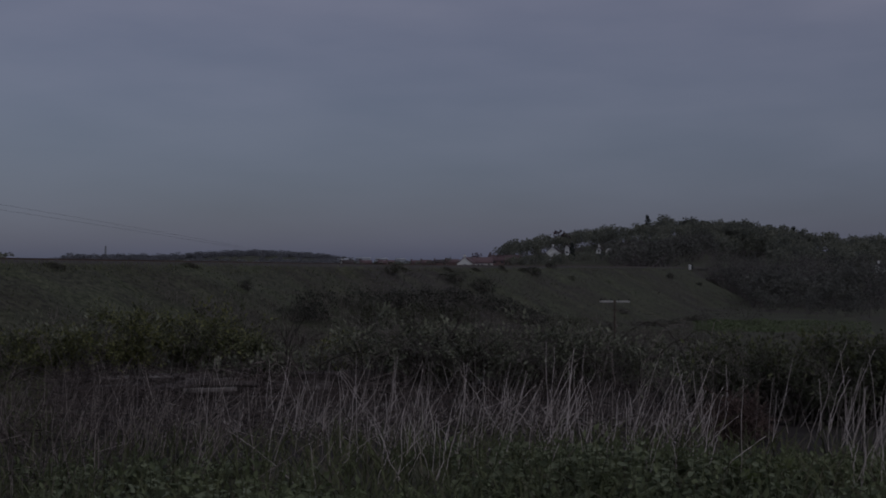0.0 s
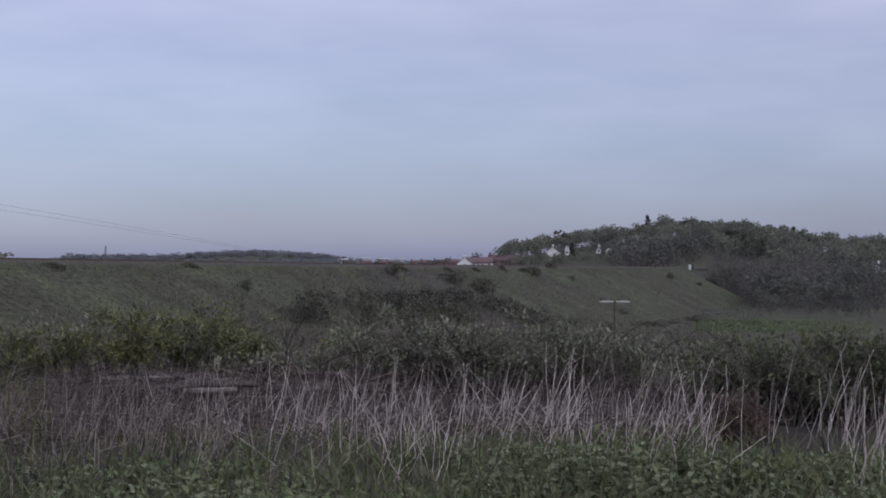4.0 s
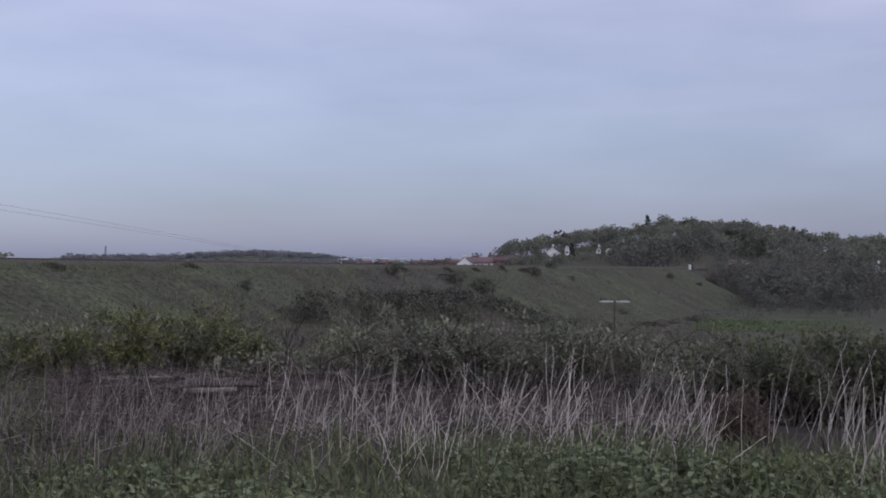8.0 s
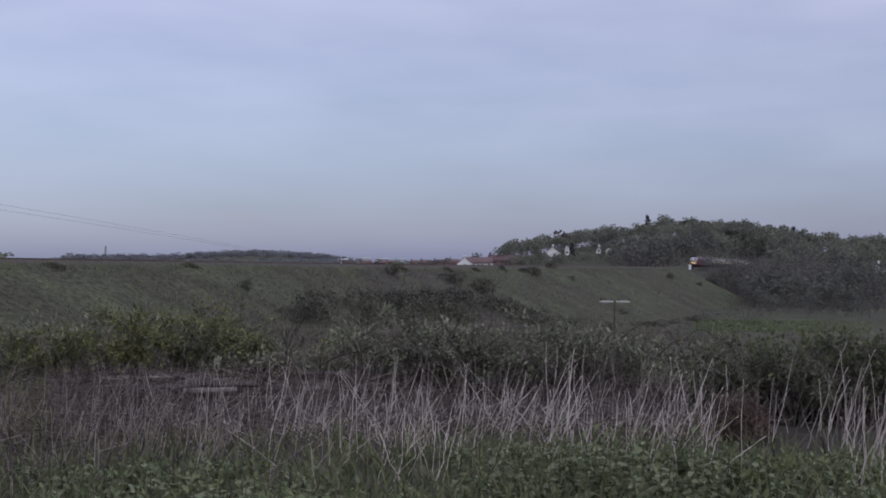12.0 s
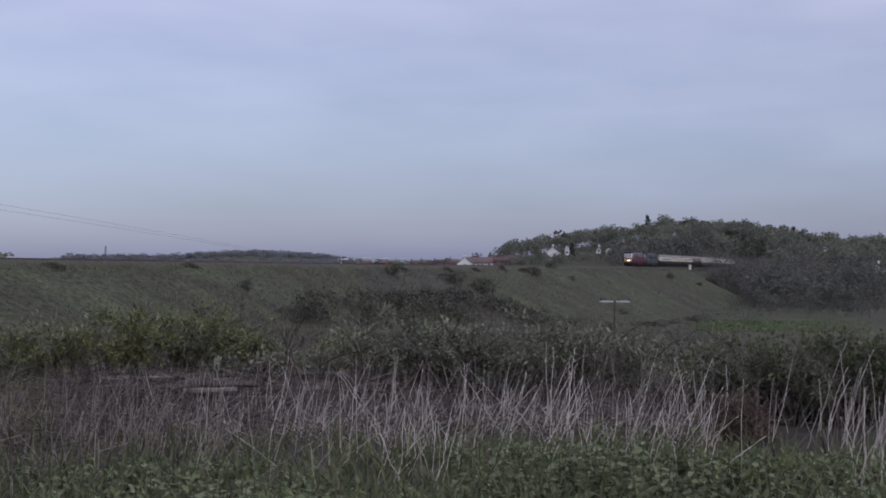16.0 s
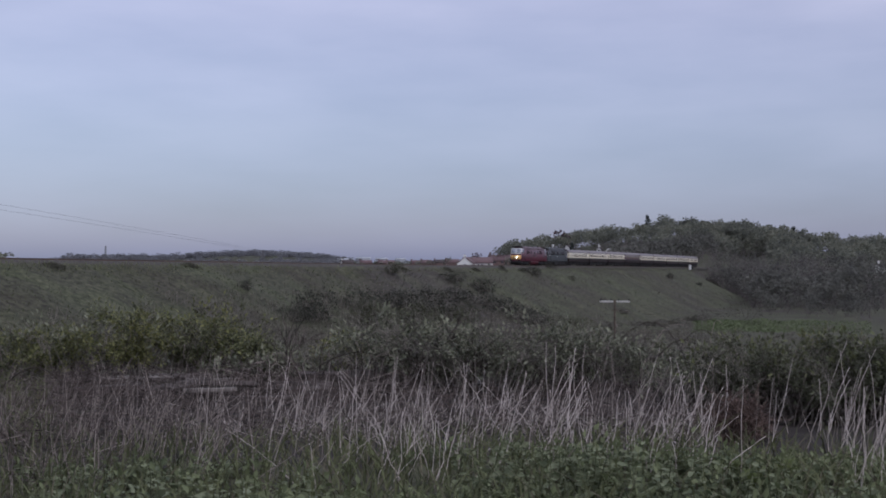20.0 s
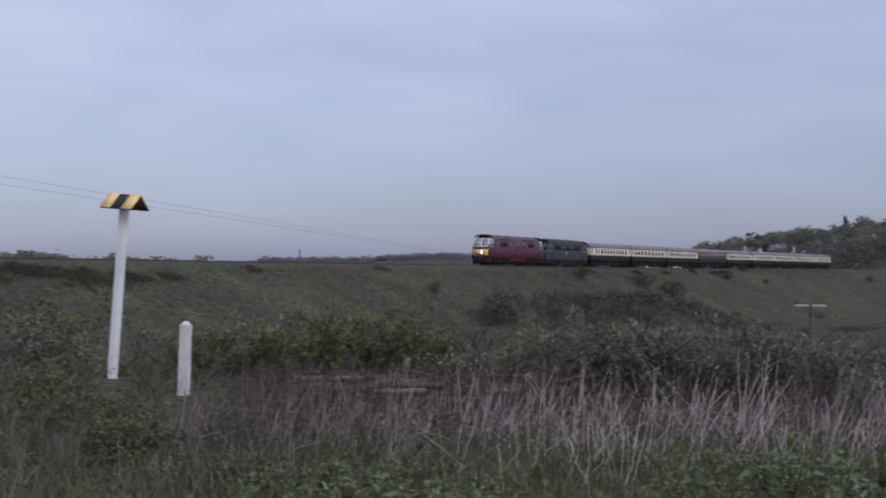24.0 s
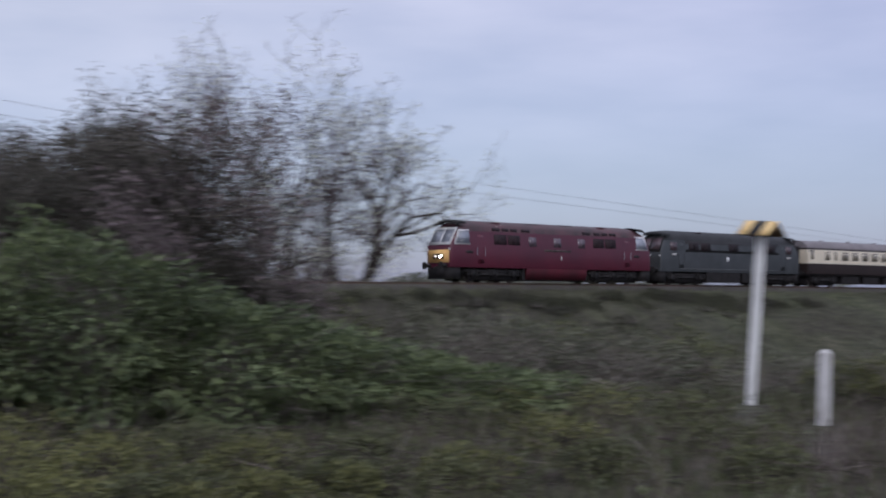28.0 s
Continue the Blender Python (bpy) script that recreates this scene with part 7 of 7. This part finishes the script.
def woods():
    rng = np.random.default_rng(77)
    round_, bare, fir = ([wood_proto(rng, k) for _ in range(n)] for k, n in (("round", 4), ("bare", 3), ("fir", 2)))
    protos = round_ + bare + fir
    plain_ = [wood_proto(rng, "round", 0) for _ in range(4)] + [wood_proto(rng, "bare", 0)]

    def field(n, az0, az1, d0, d1):
        p = scatter(rng, n, az0, az1, d0, d1)
        s, off = nearest_track(p[:, 0], p[:, 1])
        return p[(np.abs(off) > 7.5) | (s < -668)]
    def in_gaps(p, h):
        """Cuts near-side trees below the camera's sight line to the train within set bearings."""
        s, off = nearest_track(p[:, 0], p[:, 1])
        az, d = np.degrees(np.arctan2(-p[:, 0], p[:, 1])), np.hypot(p[:, 0], p[:, 1])
        gap = (off > 0) & (s > -660) & (az > -14.4) & (az < -10.6)
        return np.where(gap, np.minimum(h, np.maximum(1.6 - d * 0.0036 - p[:, 2], 0.8)), h)
    # the hill
    p = np.concatenate([field(640, -24, -2.6, 630, 960), field(70, -15.6, -12.2, 560, 700), field(90, -16, -11.4, 620, 780), field(34, -8.4, -2.8, 742, 800), field(130, -8.6, -2.9, 650, 690), field(50, -32, -24, 560, 900), field(110, -13.8, -10.4, 700, 785), field(150, -15.0, -12.2, 700, 900)])
    az = np.degrees(np.arctan2(-p[:, 0], p[:, 1]))
    dd = np.hypot(p[:, 0], p[:, 1])
    p = p[~((az > -8.6) & (dd < 740) & (dd > 690))]
    dd = np.hypot(p[:, 0], p[:, 1])
    az = np.degrees(np.arctan2(-p[:, 0], p[:, 1]))
    low = (az > -8.6) & (dd < 700)
    k = rng.choice(len(protos), len(p), p=[.2, .2, .2, .15, .07, .05, .05, .04, .04])
    plant_wood("hill_wood", "dark mixed wood over the hill", p, in_gaps(p, np.where(low, rng.uniform(3, 5, len(p)), rng.uniform(8.5, 13, len(p)))), k, protos, [M_LEAF_WOOD, M_TWIG_WOOD], rng, 1.15)
    # bare trees in the valley by the line
    p = np.concatenate([field(210, -26, -11.4, 455, 660), (lambda q: q[nearest_track(q[:, 0], q[:, 1])[1] < -9])(field(330, -15, -7.6, 460, 660)), field(100, -25, -13.6, 380, 470)])
    s, off = nearest_track(p[:, 0], p[:, 1])
    az = np.degrees(np.arctan2(-p[:, 0], p[:, 1]))
    h = rng.uniform(8, 12.5, len(p))
    # Near-side tops limited so that the train stays in the camera's view.
    limit = np.where(off > 0, np.where(az > -14.5, 1.0, 5.0), 99.0)
    h = np.minimum(h, np.maximum(limit - p[:, 2], 3.0))
    # thin bare trees that veil the line behind the bank
    veil = (off > 5) & (az < -12.4) & (az > -16.5) & (p[:, 1] < 560) & (rng.random(len(p)) < 0.55)
    dd = np.hypot(p[:, 0], p[:, 1])
    low = (off > 5) & (az > -14.0)
    h = np.where(low, np.minimum(h, np.maximum(1.6 - dd * 0.0042 - p[:, 2], 2.0)), h)
    veil &= rng.random(len(p)) < 0.35
    h = np.where(veil, np.maximum(1.9 + rng.normal(0, 0.8, len(p)) - p[:, 2], 3.0), h)
    k = rng.choice(np.arange(9), len(p), p=[.14, .12, .12, .08, .18, .18, .18, 0, 0])
    k = np.where(veil, 4 + k % 3, k)
    q = scatter(rng, 110, -22, -13.9, 302, 385)
    p, h = np.concatenate([p, q]), np.concatenate([h, rng.uniform(2.5, 6.0, len(q))])
    k = np.concatenate([k, rng.choice(7, len(q))])
    # bare trees on the slope, placed past a slanting edge in the camera's view
    q = scatter(rng, 1500, -17.5, -11.2, 300, 520)
    az, dd = np.degrees(np.arctan2(-q[:, 0], q[:, 1])), np.hypot(q[:, 0], q[:, 1])
    fall = np.degrees((1.6 - q[:, 2]) / dd)
    q = q[(nearest_track(q[:, 0], q[:, 1])[1] > 6) & (az < -11.25 - 1.3 * (fall - 0.25)) & (fall < 2.05)][:330]
    dd = np.hypot(q[:, 0], q[:, 1])
    tops = 1.6 - dd * np.radians(rng.uniform(0.2, 0.75, len(q)))
    p, h = np.concatenate([p, q]), np.concatenate([h, np.clip(tops - q[:, 2], 1.8, 8)])
    k = np.concatenate([k, rng.choice([0, 1, 4, 5, 6], len(q))])
    plant_wood("valley_wood", "bare grey-brown trees in the valley beside the line", p, in_gaps(p, h), k, protos, [M_LEAF_VALLEY, M_TWIG_VALLEY], rng, 1.1)
    # a thin screen of bare crowns before the line
    q = scatter(rng, 1500, -17.5, -11.3, 440, 560)
    s, off = nearest_track(q[:, 0], q[:, 1])
    q = q[(off > 7) & (off < 45)][:135]
    qa, qd = np.degrees(np.arctan2(-q[:, 0], q[:, 1])), np.hypot(q[:, 0], q[:, 1])
    tops = 1.6 + qd * np.radians(np.interp(qa, [-17, -13.5, -12, -11.6, -11.3], [0.75, 0.60, 0.42, 0.30, -0.1]) + rng.normal(0, 0.16, len(q)))
    plant_wood("bare_screen", "thin bare trees veiling the railway line", q, np.clip(tops - q[:, 2], 3.0, 15), 4 + rng.integers(0, 3, len(q)), protos, [M_LEAF_VALLEY, M_TWIG_VALLEY], rng, 0.9)
    # trees that stand out from the wood
    for az, d, h, kind, m, lab in ((-9.08, 850, 15.5, "fir", M_FIR, "slender dark fir on the hilltop"), (-9.75, 850, 15.0, "round", M_LEAF_WOOD, "rounded tree on the hilltop"), (-11.6, 850, 11.5, "fir", M_FIR, "dark fir on the skyline of the hill"),
                                   (-5.2, 760, 15, "round", M_LEAF_PLUM, "dark copper-leaved tree by the white house"), (-3.3, 690, 14, "round", M_LEAF_WOOD, "broad dark tree beside the houses"), (-2.6, 690, 11, "round", M_LEAF_WOOD, "dark tree beside the brick house"),
                                   (-4.0, 700, 13, "round", M_LEAF_WOOD, "broad dark tree beside the houses"), (-5.75, 690, 9, "fir", M_FIR, "dark pointed conifer by the white house"), (-12.9, 850, 13, "round", M_LEAF_PLUM, "copper-brown tree on the skyline"),
                                   (-1.5, 720, 8.5, "round", M_LEAF_PLUM, "copper-brown tree behind the bungalow"), (-0.2, 760, 7, "round", M_LEAF_WOOD, "small dark tree among houses"), (0.6, 800, 6.5, "round", M_LEAF_WOOD, "small dark tree among houses"),
                                   (-6.5, 690, 7, "round", M_LEAF_WOOD, "dark tree between the white houses"), (-15.3, 850, 13, "fir", M_FIR, "dark fir on the skyline of the hill"), (-17.9, 800, 12, "round", M_LEAF_WOOD, "dark tree on the skyline of the hill")):
        x, y = spot(az, d)
        gg = wood_proto(np.random.default_rng(int(abs(az) * 100)), kind)
        t = empty("tree", lab, "tree", m=Matrix.Translation((x, y, land1(x, y) - 0.3)) @ Matrix.Diagonal((h * 1.2, h * 1.2, h, 1)))
        crown, stem = Geo(), Geo()
        off = 0
        for v, f, mm in zip(gg.v, gg.f, gg.m):
            (stem if mm[0] == 1 else crown).add(v, f - off)
            off += len(v)
        part("crown", crown, m, t)
        part("trunk", stem, M_TWIG_WOOD, t)
    # hedge trees beyond the line and the far ridge
    p = np.concatenate([scatter(rng, 340, 18.7, 38, 330, 420), scatter(rng, 6, 16.8, 17.4, 340, 380), scatter(rng, 60, 38, 62, 300, 420)])
    az = np.degrees(np.arctan2(-p[:, 0], p[:, 1]))
    top = 1.6 + np.hypot(p[:, 0], p[:, 1]) * np.tan(np.radians(np.interp(az, [17.4, 18.7, 20, 25, 30, 38], [0.28, 0.40, 0.44, 0.52, 0.74, 0.78]) + 0.2 * wave(az, az * 0 + 3, 1.1)))
    h = np.clip((top - p[:, 2]) * rng.uniform(0.75, 1.05, len(p)), 2.0, 11.5)
    plant_wood("hedge_trees", "line of dark hedge trees beyond the railway", p, h, rng.choice(5, len(p)), plain_, [M_LEAF_WOOD, M_TWIG_WOOD], rng, 1.5)
    p = np.concatenate([scatter(rng, 260, 4.4, 11.5, 2250, 2600), scatter(rng, 110, 11, 16.8, 2250, 2500), scatter(rng, 200, 3.8, 17, 1250, 2250)])
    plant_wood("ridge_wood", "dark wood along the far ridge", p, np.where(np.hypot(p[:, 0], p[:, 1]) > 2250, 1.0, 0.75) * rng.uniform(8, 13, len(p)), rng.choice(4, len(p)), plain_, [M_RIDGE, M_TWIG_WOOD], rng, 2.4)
    p = np.concatenate([scatter(rng, 90, -2.5, 5, 900, 1500), scatter(rng, 60, -2, 5, 1500, 2300)])
    plant_wood("town_trees", "scattered dark trees about the town", p, rng.uniform(4, 7.5, len(p)), rng.choice(5, len(p)), plain_, [M_LEAF_WOOD, M_TWIG_WOOD], rng, 1.4)


near_bushes()
weed_clumps()
bank_bushes()
rough_grass()
dead_stalks()
nettles()
timbers()
canes()
near_trees()
woods()
motions()
